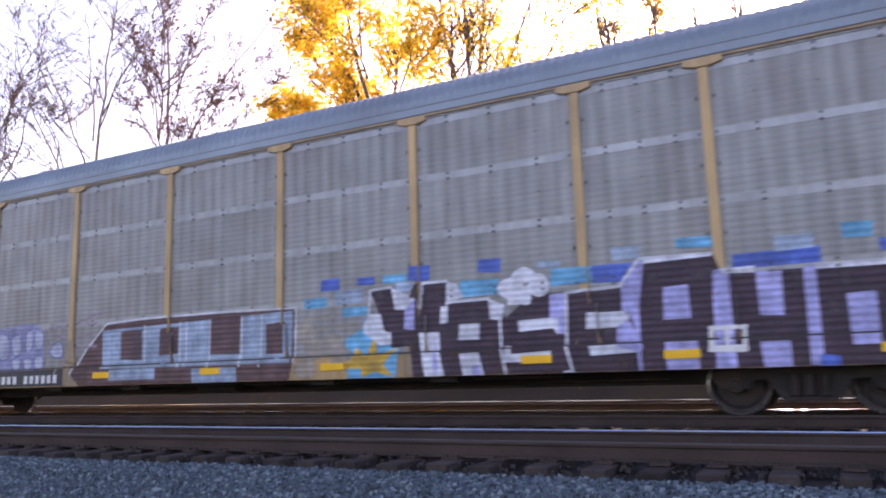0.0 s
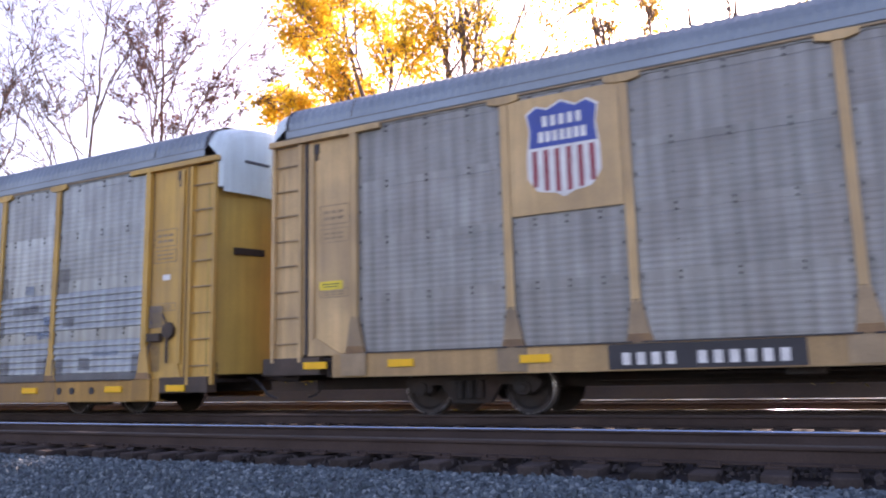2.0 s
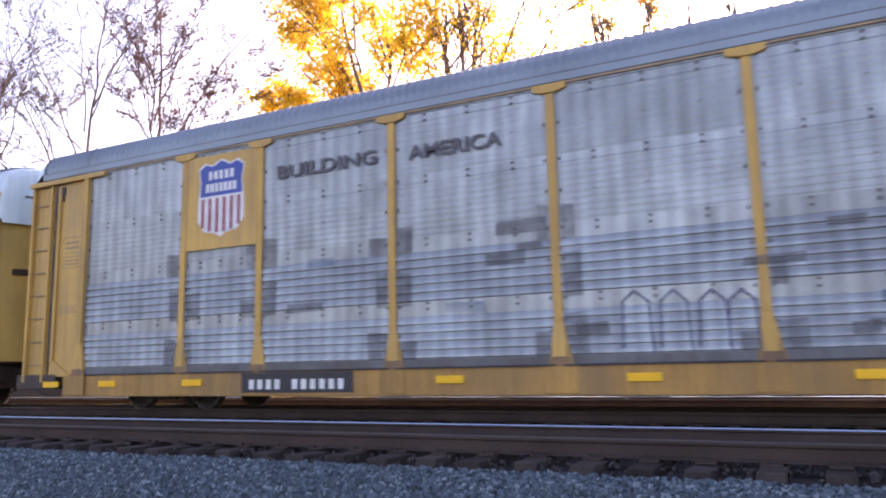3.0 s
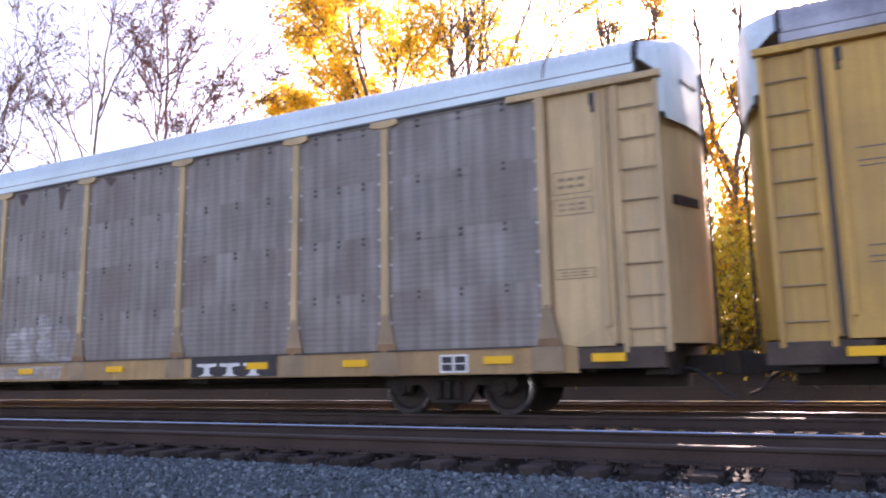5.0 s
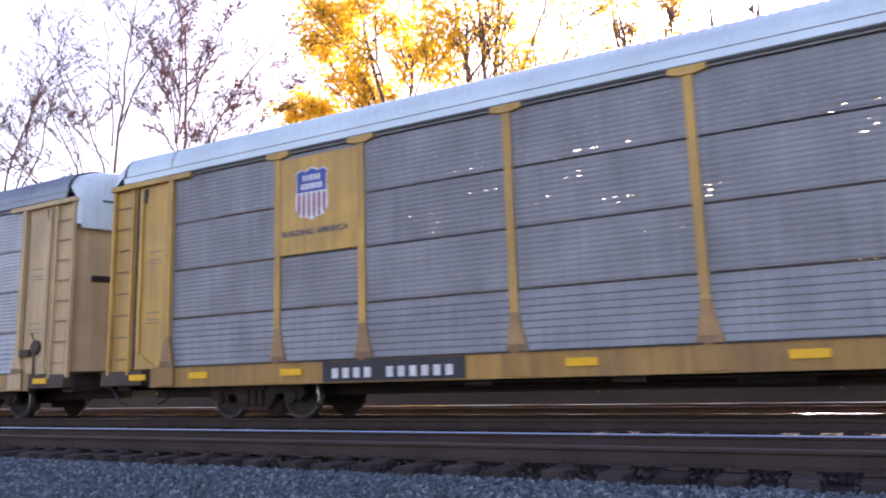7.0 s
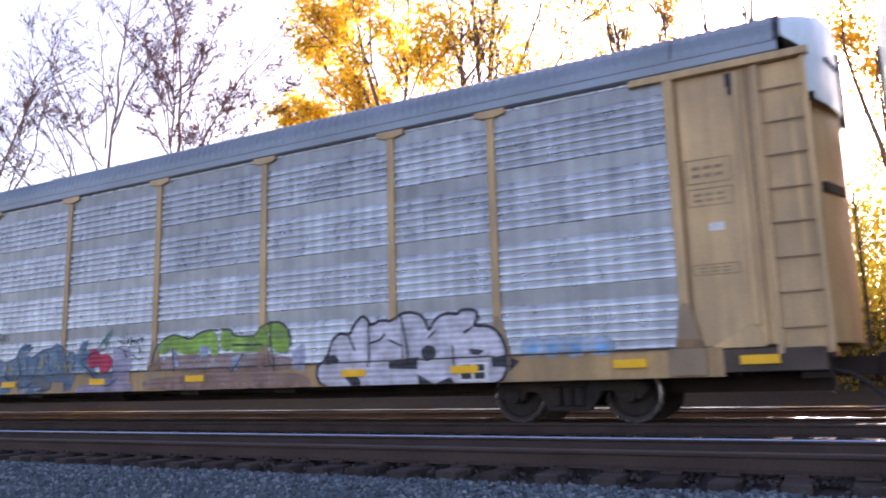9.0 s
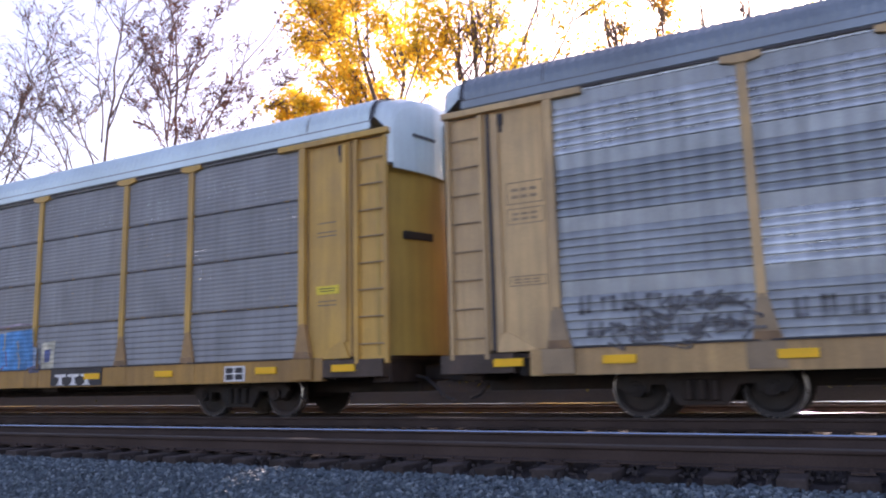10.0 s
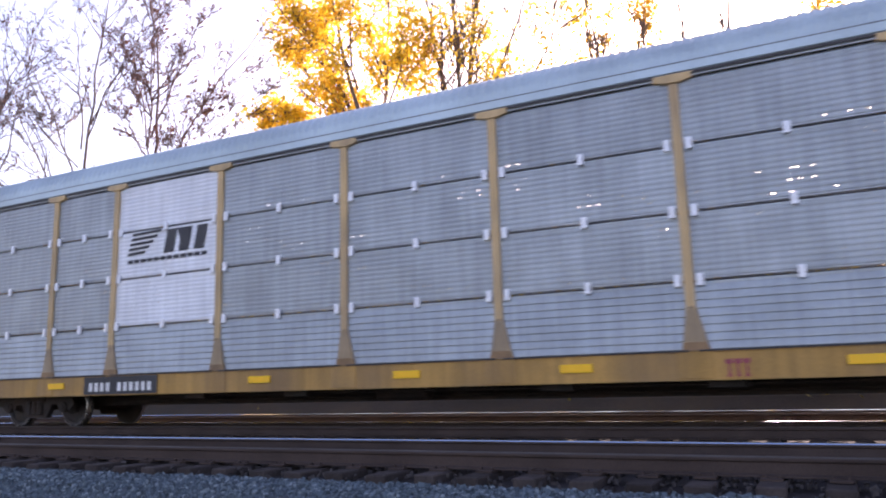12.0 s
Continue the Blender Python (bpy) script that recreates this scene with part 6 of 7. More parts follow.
for x, z, n in ((-6.6, 1.40, 6), (-4.0, 1.62, 8)):
    for k in range(n):
        a = x + 0.26 * k
        g.line([(a, z - rnd.uniform(0.05, 0.2)), (a + 0.05, z + rnd.uniform(0.05, 0.2)), (a + 0.14, z + rnd.uniform(-0.15, 0.15)), (a + 0.2, z - rnd.uniform(0.0, 0.2))], 0.055, "g_fade", 1)
g.done()

g = Paint(car_d, "dark flaked patches below the eaves", True)
rnd = random.Random(8)
for x, z, rx, rz, n in ((-3.78, 4.50, 0.20, 0.36, 26), (-3.42, 3.66, 0.18, 0.20, 14), (-2.58, 4.42, 0.18, 0.42, 24), (-3.1, 4.74, 0.6, 0.10, 18),
                        (-0.35, 4.60, 0.6, 0.2, 28), (0.65, 4.48, 0.6, 0.28, 34), (2.30, 4.66, 0.8, 0.2, 30), (3.30, 4.40, 0.5, 0.28, 24), (5.20, 4.62, 0.7, 0.22, 26)):
    for k in range(n):
        a, b = rnd.gauss(x, rx * 0.55), min(rnd.gauss(z, rz * 0.55), 4.84)
        w, h = rnd.uniform(0.03, 0.16), rnd.uniform(0.04, 0.17)
        g.poly([(a - w, b), (a - 0.4 * w, b + h * 0.8), (a + 0.5 * w, b + h), (a + w, b + 0.2 * h), (a + 0.6 * w, b - 0.7 * h), (a - 0.5 * w, b - h)], "g_scorch", 0)
for x in (-0.85, -0.30, 0.22, 0.70):
    g.line([(x - 0.2, 1.25), (x - 0.15, 1.75), (x + 0.05, 1.88), (x + 0.2, 1.62), (x + 0.1, 1.30), (x + 0.3, 1.18)], 0.028, "g_scorch", 1)
g.done()

g = Paint(car_e, "pale rubbed-out round patches", True)
g.blob(-0.81, 1.47, 0.25, 0.26, "g_haze3", 1)
g.blob(-0.34, 1.62, 0.28, 0.26, "g_haze3", 1)
g.blob(0.23, 1.85, 0.25, 0.24, "g_haze3", 1)
g.blob(0.95, 1.61, 0.17, 0.18, "g_haze3", 1)
g.blob(0.26, 1.38, 0.27, 0.22, "g_haze3", 1)
g.blob(-0.35, 1.23, 0.28, 0.20, "g_haze3", 1)
g.blob(0.56, 1.16, 0.26, 0.11, "g_haze3", 1)
g.blob(1.01, 1.08, 0.20, 0.08, "g_haze3", 1)
g.blob(-10.51, 1.44, 0.37, 0.30, "g_haze3", 1)
g.blob(-9.91, 1.67, 0.32, 0.34, "g_haze3", 1)
g.blob(-9.51, 1.36, 0.31, 0.24, "g_haze3", 1)
g.blob(-10.10, 1.24, 0.48, 0.17, "g_haze3", 1)
g.rect(-1.09, 0.97, 0.69, 0.96, "g_haze3", 0)
g.done()

g = Paint(car_e, "brown rust runs below the eaves", True)
g.poly([(-10.57, 4.90), (-10.27, 4.90), (-10.31, 4.46), (-10.31, 4.05), (-10.40, 4.14), (-10.44, 4.47)], "g_rust", -5)
g.poly([(-5.79, 4.83), (-5.52, 4.83), (-5.58, 4.45), (-5.60, 4.10), (-5.68, 4.18), (-5.70, 4.47)], "g_rust", -5)
g.poly([(-3.01, 4.94), (-2.72, 4.92), (-2.80, 4.43), (-2.84, 3.96), (-2.93, 4.03), (-2.93, 4.45)], "g_rust", -5)
g.poly([(-1.05, 4.94), (-0.59, 4.89), (-0.71, 4.73), (-0.76, 4.60), (-0.90, 4.68), (-0.92, 4.77)], "g_rust", -5)
g.poly([(0.39, 4.93), (0.76, 4.89), (0.65, 4.60), (0.59, 4.33), (0.48, 4.41), (0.48, 4.63)], "g_rust", -5)
g.poly([(1.85, 4.94), (2.36, 4.87), (2.22, 4.78), (2.16, 4.70), (2.02, 4.78), (2.00, 4.82)], "g_rust", -5)
g.poly([(-8.20, 4.93), (-7.99, 4.94), (-8.03, 4.78), (-8.05, 4.66), (-8.12, 4.74), (-8.13, 4.80)], "g_rust", -5)
g.poly([(-3.61, 4.96), (-3.31, 4.94), (-3.38, 4.79), (-3.41, 4.67), (-3.50, 4.75), (-3.52, 4.81)], "g_rust", -5)
g.done()

g = Paint(car_g, "white lettering with thick black rings", True)
g.poly([(-11.79, 1.48), (-11.63, 2.08), (-10.55, 2.12), (-9.82, 1.99), (-10.01, 0.58), (-11.45, 0.62), (-11.93, 0.88)], "g_white", 0)
g.line([(-11.59, 1.92), (-11.15, 1.96), (-10.81, 1.78), (-10.61, 1.39), (-10.72, 1.11), (-11.05, 1.02), (-11.31, 1.18), (-11.37, 1.45), (-11.46, 1.76)], 0.160, "g_black", 1)
g.line([(-10.60, 2.06), (-10.33, 1.67), (-9.85, 1.77)], 0.120, "g_black", 1)
g.line([(-9.87, 1.63), (-10.20, 1.37), (-10.27, 1.08), (-9.98, 0.78)], 0.140, "g_black", 1)
g.line([(-11.02, 1.57), (-10.96, 1.27)], 0.050, "g_black", 1)
g.poly([(-11.34, 1.00), (-10.64, 0.90), (-10.75, 0.59), (-11.03, 0.60)], "g_black", 1)
g.line([(-11.62, 2.15), (-11.62, 1.77)], 0.060, "g_white", 1)
g.line([(-11.49, 2.14), (-11.49, 1.76)], 0.060, "g_white", 1)
g.line([(-10.28, 2.03), (-10.29, 1.66)], 0.060, "g_white", 1)
g.line([(-10.08, 2.01), (-10.09, 1.65)], 0.060, "g_white", 1)
g.done()

g = Paint(car_h, "teal wildstyle lettering with dark outlines and a painted lilac reflection", True)
g.poly([(-4.27, 1.10), (-4.23, 1.36), (-4.03, 1.51), (-3.84, 1.51), (-3.57, 1.37), (-3.12, 1.43), (-2.97, 1.67), (-2.75, 1.78), (-2.55, 1.73), (-2.54, 1.60), (-2.68, 1.53), (-2.47, 1.45), (-2.52, 0.65), (-2.77, 0.60), (-2.93, 0.81), (-3.10, 0.89), (-3.16, 0.69), (-3.38, 0.57), (-3.70, 0.59), (-4.11, 0.76)], "g_denim", 0)
g.poly([(-2.47, 1.45), (-2.13, 1.62), (-1.81, 1.64), (-1.64, 1.74), (-1.38, 1.65), (-1.35, 1.45), (-1.23, 1.52), (-1.05, 1.52), (-1.00, 1.43), (-1.04, 0.71), (-1.30, 0.68), (-1.28, 0.87), (-1.70, 0.89), (-1.75, 0.73), (-2.03, 0.62), (-2.52, 0.65)], "g_denim", 0)
g.poly([(-1.00, 1.43), (-0.78, 1.72), (-0.58, 1.76), (-0.65, 1.52), (-0.40, 1.54), (-0.33, 1.09), (-0.11, 1.00), (0.17, 1.07), (0.32, 1.28), (0.44, 1.13), (0.46, 0.95), (0.33, 0.78), (0.07, 0.75), (-0.19, 0.83), (-0.45, 1.01), (-0.79, 1.11), (-0.91, 0.97), (-1.04, 0.71)], "g_denim", 0)
g.poly([(-3.99, 1.26), (-3.85, 1.34), (-3.79, 1.08), (-3.64, 0.87), (-3.87, 0.92)], "g_olive", 1)
g.poly([(-3.40, 1.19), (-3.26, 1.31), (-3.13, 1.22), (-3.22, 1.06)], "g_olive", 1)
g.poly([(-2.28, 1.18), (-2.06, 1.49), (-1.99, 1.47), (-2.12, 1.18)], "g_olive", 1)
g.poly([(-1.61, 1.15), (-1.48, 1.34), (-1.44, 1.14)], "g_olive", 1)
g.poly([(-1.33, 1.22), (-1.06, 1.32), (-1.12, 1.13)], "g_olive", 1)
g.poly([(-0.72, 1.07), (-0.45, 1.01), (-0.59, 0.96)], "g_olive", 1)
g.poly([(-3.01, 1.01), (-2.91, 1.21), (-2.87, 1.01)], "g_olive", 1)
g.poly([(-2.94, 0.75), (-2.51, 0.78), (-2.60, 0.65), (-2.81, 0.62)], "g_grey", 1)
g.poly([(-2.35, 0.75), (-2.02, 0.78), (-2.15, 0.66)], "g_grey", 1)
g.poly([(-3.96, 0.88), (-3.41, 0.84), (-3.55, 0.74), (-3.83, 0.76)], "g_grey", 1)
g.line([(-4.23, 1.28), (-4.03, 1.48), (-3.79, 1.51), (-3.52, 1.34), (-3.12, 1.43)], 0.040, "g_navy", 2)
g.line([(-3.85, 1.34), (-3.85, 1.17), (-3.73, 0.91)], 0.040, "g_navy", 2)
g.line([(-3.03, 1.43), (-2.93, 1.67), (-2.58, 1.73)], 0.040, "g_navy", 2)
g.line([(-2.47, 1.44), (-2.13, 1.59), (-1.73, 1.63)], 0.040, "g_navy", 2)
g.line([(-1.90, 1.48), (-1.88, 1.17), (-1.76, 1.12)], 0.040, "g_navy", 2)
g.line([(-1.54, 1.58), (-1.61, 1.15)], 0.040, "g_navy", 2)
g.line([(-1.24, 1.50), (-1.01, 1.51), (-1.04, 1.13)], 0.040, "g_navy", 2)
g.line([(-0.77, 1.30), (-0.40, 1.50), (-0.06, 1.52)], 0.040, "g_navy", 2)
g.line([(-3.01, 0.89), (-2.68, 0.76), (-2.42, 0.87)], 0.040, "g_navy", 2)
g.line([(-2.19, 0.71), (-1.75, 0.73), (-1.70, 0.89)], 0.040, "g_navy", 2)
g.line([(-0.19, 0.83), (0.14, 0.75), (0.41, 0.92)], 0.040, "g_navy", 2)
g.line([(-1.29, 0.83), (-1.03, 0.82)], 0.040, "g_navy", 2)
g.line([(-2.64, 1.41), (-2.62, 1.04)], 0.040, "g_navy", 2)
g.line([(-2.26, 1.42), (-2.37, 0.99)], 0.040, "g_navy", 2)
g.line([(-3.34, 1.32), (-3.45, 1.03), (-3.23, 0.98)], 0.040, "g_navy", 2)
g.line([(-2.99, 1.38), (-2.87, 1.21), (-2.92, 0.97)], 0.040, "g_navy", 2)
g.line([(-0.78, 1.26), (-0.51, 1.10), (-0.25, 0.91)], 0.040, "g_navy", 2)
# light reflected by the side of the car, painted as lilac patches
g.poly([(-0.79, 0.82), (0.45, 0.97), (0.89, 0.80), (0.87, 0.57), (-0.98, 0.56)], "g_lilac", 0)
g.poly([(0.19, 1.54), (0.74, 1.51), (0.79, 0.88), (0.28, 0.90)], "g_lilac", 0)
g.done()

g = Paint(car_h, "red painted cherries with a green leaf", True)
g.blob(-0.37, 1.35, 0.22, 0.20, "g_red", 3)
g.blob(-0.02, 1.23, 0.22, 0.21, "g_red", 3)
g.poly([(-0.29, 1.55), (-0.04, 1.86), (0.20, 1.97), (0.06, 1.71), (-0.02, 1.46), (-0.06, 1.72)], "g_leaf", 3)
g.line([(-0.22, 1.57), (0.16, 1.94)], 0.020, "g_navy", 4)
g.done()

g = Paint(car_h, "black scribbled tags", True)
g.line([(0.53, 1.72), (0.51, 1.79), (0.39, 1.75)], 0.022, "g_black", 2)
g.line([(0.98, 1.41), (1.05, 1.47), (0.99, 1.47)], 0.022, "g_black", 2)
g.line([(0.49, 1.72), (0.41, 1.63), (0.59, 1.63)], 0.022, "g_black", 2)
g.line([(0.92, 1.65), (0.87, 1.63), (0.99, 1.56)], 0.022, "g_black", 2)
g.line([(0.98, 1.69), (1.00, 1.65), (0.99, 1.77)], 0.022, "g_black", 2)
g.line([(0.70, 1.71), (0.80, 1.62), (0.72, 1.76)], 0.022, "g_black", 2)
g.line([(0.98, 1.50), (1.06, 1.42), (0.98, 1.52)], 0.022, "g_black", 2)
g.line([(0.77, 1.57), (0.69, 1.62), (0.89, 1.68)], 0.022, "g_black", 2)
g.line([(0.38, 1.52), (0.32, 1.51), (0.37, 1.56)], 0.022, "g_black", 2)
g.line([(1.06, 1.64), (1.04, 1.71), (1.11, 1.70)], 0.022, "g_black", 2)
g.line([(0.59, 1.46), (0.54, 1.45), (0.74, 1.55)], 0.022, "g_black", 2)
g.line([(0.40, 1.67), (0.47, 1.64), (0.32, 1.72)], 0.022, "g_black", 2)
g.line([(0.48, 1.58), (0.36, 1.54), (0.60, 1.46)], 0.022, "g_black", 2)
g.line([(0.84, 1.36), (0.73, 1.41), (0.99, 1.28)], 0.022, "g_black", 2)
g.line([(0.62, 1.38), (0.64, 1.31), (0.56, 1.46)], 0.022, "g_black", 2)
g.line([(0.68, 1.69), (0.64, 1.59), (0.63, 1.82)], 0.022, "g_black", 2)
g.line([(-3.74, 1.96), (-3.64, 1.99), (-3.83, 2.09)], 0.018, "g_black", 2)
g.line([(-3.37, 1.88), (-3.46, 2.00), (-3.57, 1.99)], 0.018, "g_black", 2)
g.line([(-3.48, 1.95), (-3.64, 1.96), (-3.61, 1.81)], 0.018, "g_black", 2)
g.line([(-3.71, 1.88), (-3.62, 1.89), (-3.48, 1.87)], 0.018, "g_black", 2)
g.line([(-3.66, 1.90), (-3.82, 1.93), (-3.79, 1.79)], 0.018, "g_black", 2)
g.line([(-3.43, 1.87), (-3.58, 1.94), (-3.54, 1.96)], 0.018, "g_black", 2)
g.line([(-10.71, 1.16), (-10.92, 1.31), (-10.36, 1.13)], 0.045, "g_smoke", 2)
g.line([(-9.20, 1.43), (-8.99, 1.38), (-8.99, 1.34)], 0.045, "g_smoke", 2)
g.line([(-10.17, 1.66), (-10.33, 1.54), (-9.86, 1.49)], 0.045, "g_smoke", 2)
g.line([(-10.49, 1.29), (-10.31, 1.24), (-10.24, 1.28)], 0.045, "g_smoke", 2)
g.line([(-9.84, 1.26), (-9.97, 1.13), (-9.50, 1.41)], 0.045, "g_smoke", 2)
g.line([(-9.23, 1.08), (-9.14, 1.22), (-8.95, 1.21)], 0.045, "g_smoke", 2)
g.line([(-9.24, 1.26), (-9.47, 1.37), (-9.14, 1.24)], 0.045, "g_smoke", 2)
g.line([(-9.66, 1.11), (-9.82, 1.27), (-9.35, 1.28)], 0.045, "g_smoke", 2)
g.line([(-9.41, 1.62), (-9.25, 1.52), (-9.14, 1.59)], 0.045, "g_smoke", 2)
g.line([(-9.41, 1.56), (-9.32, 1.61), (-9.12, 1.46)], 0.045, "g_smoke", 2)
g.line([(-10.21, 1.37), (-10.49, 1.53), (-10.14, 1.38)], 0.045, "g_smoke", 2)
g.line([(-9.43, 1.31), (-9.63, 1.35), (-9.24, 1.29)], 0.045, "g_smoke", 2)
g.line([(-11.18, 1.18), (-10.99, 1.32), (-11.15, 1.23)], 0.045, "g_smoke", 2)
g.line([(-9.58, 1.50), (-9.73, 1.51), (-9.24, 1.64)], 0.045, "g_smoke", 2)
g.line([(-10.96, 1.33), (-10.73, 1.32), (-11.01, 1.19)], 0.045, "g_smoke", 2)
g.line([(-9.61, 1.66), (-9.40, 1.75), (-9.75, 1.54)], 0.045, "g_smoke", 2)
g.line([(-10.31, 1.20), (-10.50, 1.08), (-10.57, 1.33)], 0.045, "g_smoke", 2)
g.line([(-10.17, 1.50), (-10.14, 1.36), (-10.01, 1.68)], 0.045, "g_smoke", 2)
g.line([(-10.54, 1.37), (-10.55, 1.30), (-10.56, 1.53)], 0.045, "g_smoke", 2)
g.line([(-10.68, 1.17), (-10.76, 1.08), (-10.29, 1.12)], 0.045, "g_smoke", 2)
g.line([(-9.80, 1.31), (-9.90, 1.18), (-9.82, 1.16)], 0.045, "g_smoke", 2)
g.line([(-10.55, 1.16), (-10.38, 1.12), (-10.60, 1.29)], 0.045, "g_smoke", 2)
g.line([(-9.62, 1.47), (-9.53, 1.58), (-9.93, 1.61)], 0.045, "g_smoke", 2)
g.line([(-9.54, 1.58), (-9.33, 1.62), (-9.49, 1.64)], 0.045, "g_smoke", 2)
g.line([(-9.91, 1.65), (-9.97, 1.51), (-10.16, 1.60)], 0.045, "g_smoke", 2)
g.line([(-10.51, 1.53), (-10.80, 1.70), (-10.16, 1.40)], 0.045, "g_smoke", 2)
g.line([(-9.56, 1.18), (-9.31, 1.28), (-9.49, 1.18)], 0.045, "g_smoke", 2)
g.line([(-10.00, 1.10), (-9.86, 0.95), (-10.30, 1.05)], 0.045, "g_smoke", 2)
g.line([(-9.80, 1.22), (-9.74, 1.12), (-9.95, 1.07)], 0.045, "g_smoke", 2)
g.line([(-10.34, 1.33), (-10.12, 1.26), (-10.50, 1.43)], 0.045, "g_smoke", 2)
g.line([(-10.51, 1.31), (-10.22, 1.18), (-10.59, 1.35)], 0.045, "g_smoke", 2)
g.line([(-9.53, 1.51), (-9.58, 1.67), (-9.76, 1.51)], 0.045, "g_smoke", 2)
g.line([(-9.77, 1.31), (-9.84, 1.16), (-9.68, 1.43)], 0.045, "g_smoke", 2)
g.line([(-11.05, 1.09), (-10.76, 0.95), (-10.97, 1.16)], 0.045, "g_smoke", 2)
g.done()

g = Paint(car_h, "smudged rows of black characters")
rnd = random.Random(21)
for z, x0, n in ((1.52, -11.45, 7), (1.20, -11.35, 7), (1.30, -8.6, 5)):
    for k in range(n):
        a, w, h = x0 + 0.32 * k, rnd.uniform(0.16, 0.26), rnd.uniform(0.18, 0.30)
        g.rect(a, a + 0.07, z, z + h, "g_scorch", 1)
        g.rect(a + w - 0.07, a + w, z, z + h, "g_scorch", 1)
        g.rect(a, a + w, z + (h - 0.07 if k % 2 else 0.0), z + (h if k % 2 else 0.07), "g_scorch", 1)
g.done()

g = Paint(car_h, "green and brown lettering with black outlines", True)
g.poly([(1.46, 1.37), (4.83, 1.26), (4.99, 1.07), (4.82, 0.91), (1.44, 0.99)], "g_salmon", 0)
g.poly([(1.19, 0.94), (4.93, 0.93), (5.41, 0.82), (5.35, 0.56), (1.13, 0.63)], "g_salmon", 0)
g.poly([(1.53, 1.37), (1.57, 1.56), (1.87, 1.73), (2.21, 1.71), (2.41, 1.60), (2.73, 1.75), (3.12, 1.76), (3.18, 1.26), (2.99, 1.27), (2.93, 1.47), (2.74, 1.45), (2.67, 1.32), (2.15, 1.34), (1.94, 1.49), (1.74, 1.36)], "g_lime", 1)
g.poly([(3.20, 1.75), (3.43, 1.76), (3.53, 1.61), (3.53, 1.34), (3.21, 1.36)], "g_lime", 1)
g.poly([(3.53, 1.61), (4.05, 1.60), (4.05, 1.46), (3.53, 1.48)], "g_lime", 1)
g.poly([(3.53, 1.44), (4.26, 1.42), (4.26, 1.31), (3.53, 1.33)], "g_lime", 1)
g.poly([(4.03, 1.58), (4.27, 1.79), (4.61, 1.85), (4.84, 1.72), (4.89, 1.39), (4.83, 1.26), (4.58, 1.27), (4.44, 1.42), (4.05, 1.43)], "g_lime", 1)
g.poly([(2.67, 1.45), (2.86, 1.49), (2.90, 1.27), (2.70, 1.25)], "g_sky", 2)
g.poly([(3.49, 1.22), (3.79, 1.30), (3.67, 0.99), (3.53, 0.97)], "g_sky", 2)
g.poly([(1.94, 1.41), (2.04, 1.41), (2.12, 1.12), (2.02, 1.07)], "g_sky", 2)
g.poly([(4.94, 1.30), (5.21, 1.42), (5.26, 0.92), (4.99, 0.97)], "g_lilac2", 0)
g.line([(1.40, 1.14), (1.48, 1.51), (1.87, 1.75), (2.27, 1.67), (2.41, 1.60), (2.73, 1.77), (3.15, 1.76)], 0.035, "g_black", 3)
g.line([(3.20, 1.77), (3.49, 1.76), (3.53, 1.61), (4.05, 1.60)], 0.035, "g_black", 3)
g.line([(4.03, 1.58), (4.27, 1.79), (4.61, 1.85), (4.86, 1.70), (4.91, 1.39)], 0.035, "g_black", 3)
g.line([(4.44, 1.84), (4.44, 1.42), (4.58, 0.94)], 0.035, "g_black", 3)
g.line([(1.94, 1.45), (2.02, 1.02)], 0.035, "g_black", 3)
g.line([(3.53, 1.46), (4.26, 1.43)], 0.035, "g_black", 3)
g.line([(3.79, 1.29), (3.55, 0.97)], 0.035, "g_black", 3)
g.done()

g = Paint(car_h, "silver lettering with thick black outlines", True)
g.poly([(5.55, 1.00), (5.74, 1.17), (5.82, 1.44), (6.00, 1.56), (6.20, 1.49), (6.29, 1.68), (6.46, 1.83), (6.59, 1.73), (6.62, 1.64), (6.85, 1.73), (7.06, 1.67), (7.23, 1.81), (7.46, 1.82), (7.68, 1.72), (7.76, 1.46), (7.86, 1.67), (8.08, 1.77), (8.29, 1.72), (8.34, 1.80), (8.63, 1.78), (8.62, 1.61), (8.56, 1.52), (8.86, 1.52), (9.05, 1.35), (9.12, 1.11), (9.12, 0.80), (9.00, 0.63), (8.67, 0.56), (8.18, 0.55), (7.49, 0.55), (6.17, 0.54), (5.77, 0.57), (5.52, 0.78)], "g_silver", 0)
g.poly([(5.63, 1.16), (5.89, 1.18), (5.99, 1.07), (5.73, 1.01)], "g_black", 2)
g.poly([(6.06, 0.81), (6.43, 0.84), (6.45, 0.54), (6.27, 0.54), (6.23, 0.70)], "g_black", 2)
g.poly([(7.01, 1.05), (7.56, 1.08), (7.55, 0.89), (7.00, 0.91)], "g_black", 2)
g.poly([(7.61, 1.22), (7.75, 1.28), (7.89, 1.21), (7.88, 1.07), (7.73, 0.99), (7.60, 1.08)], "g_black", 2)
g.poly([(8.47, 1.18), (8.75, 1.14), (8.63, 1.07), (8.48, 1.10)], "g_black", 2)
g.poly([(8.86, 1.03), (9.10, 1.05), (9.13, 0.88), (8.87, 0.88)], "g_black", 2)
g.poly([(9.18, 1.03), (9.33, 0.95), (9.16, 0.80)], "g_black", 2)
g.poly([(7.54, 0.81), (7.84, 0.51), (7.57, 0.52)], "g_black", 2)
g.poly([(7.88, 0.53), (8.15, 0.75), (8.22, 0.55)], "g_black", 2)
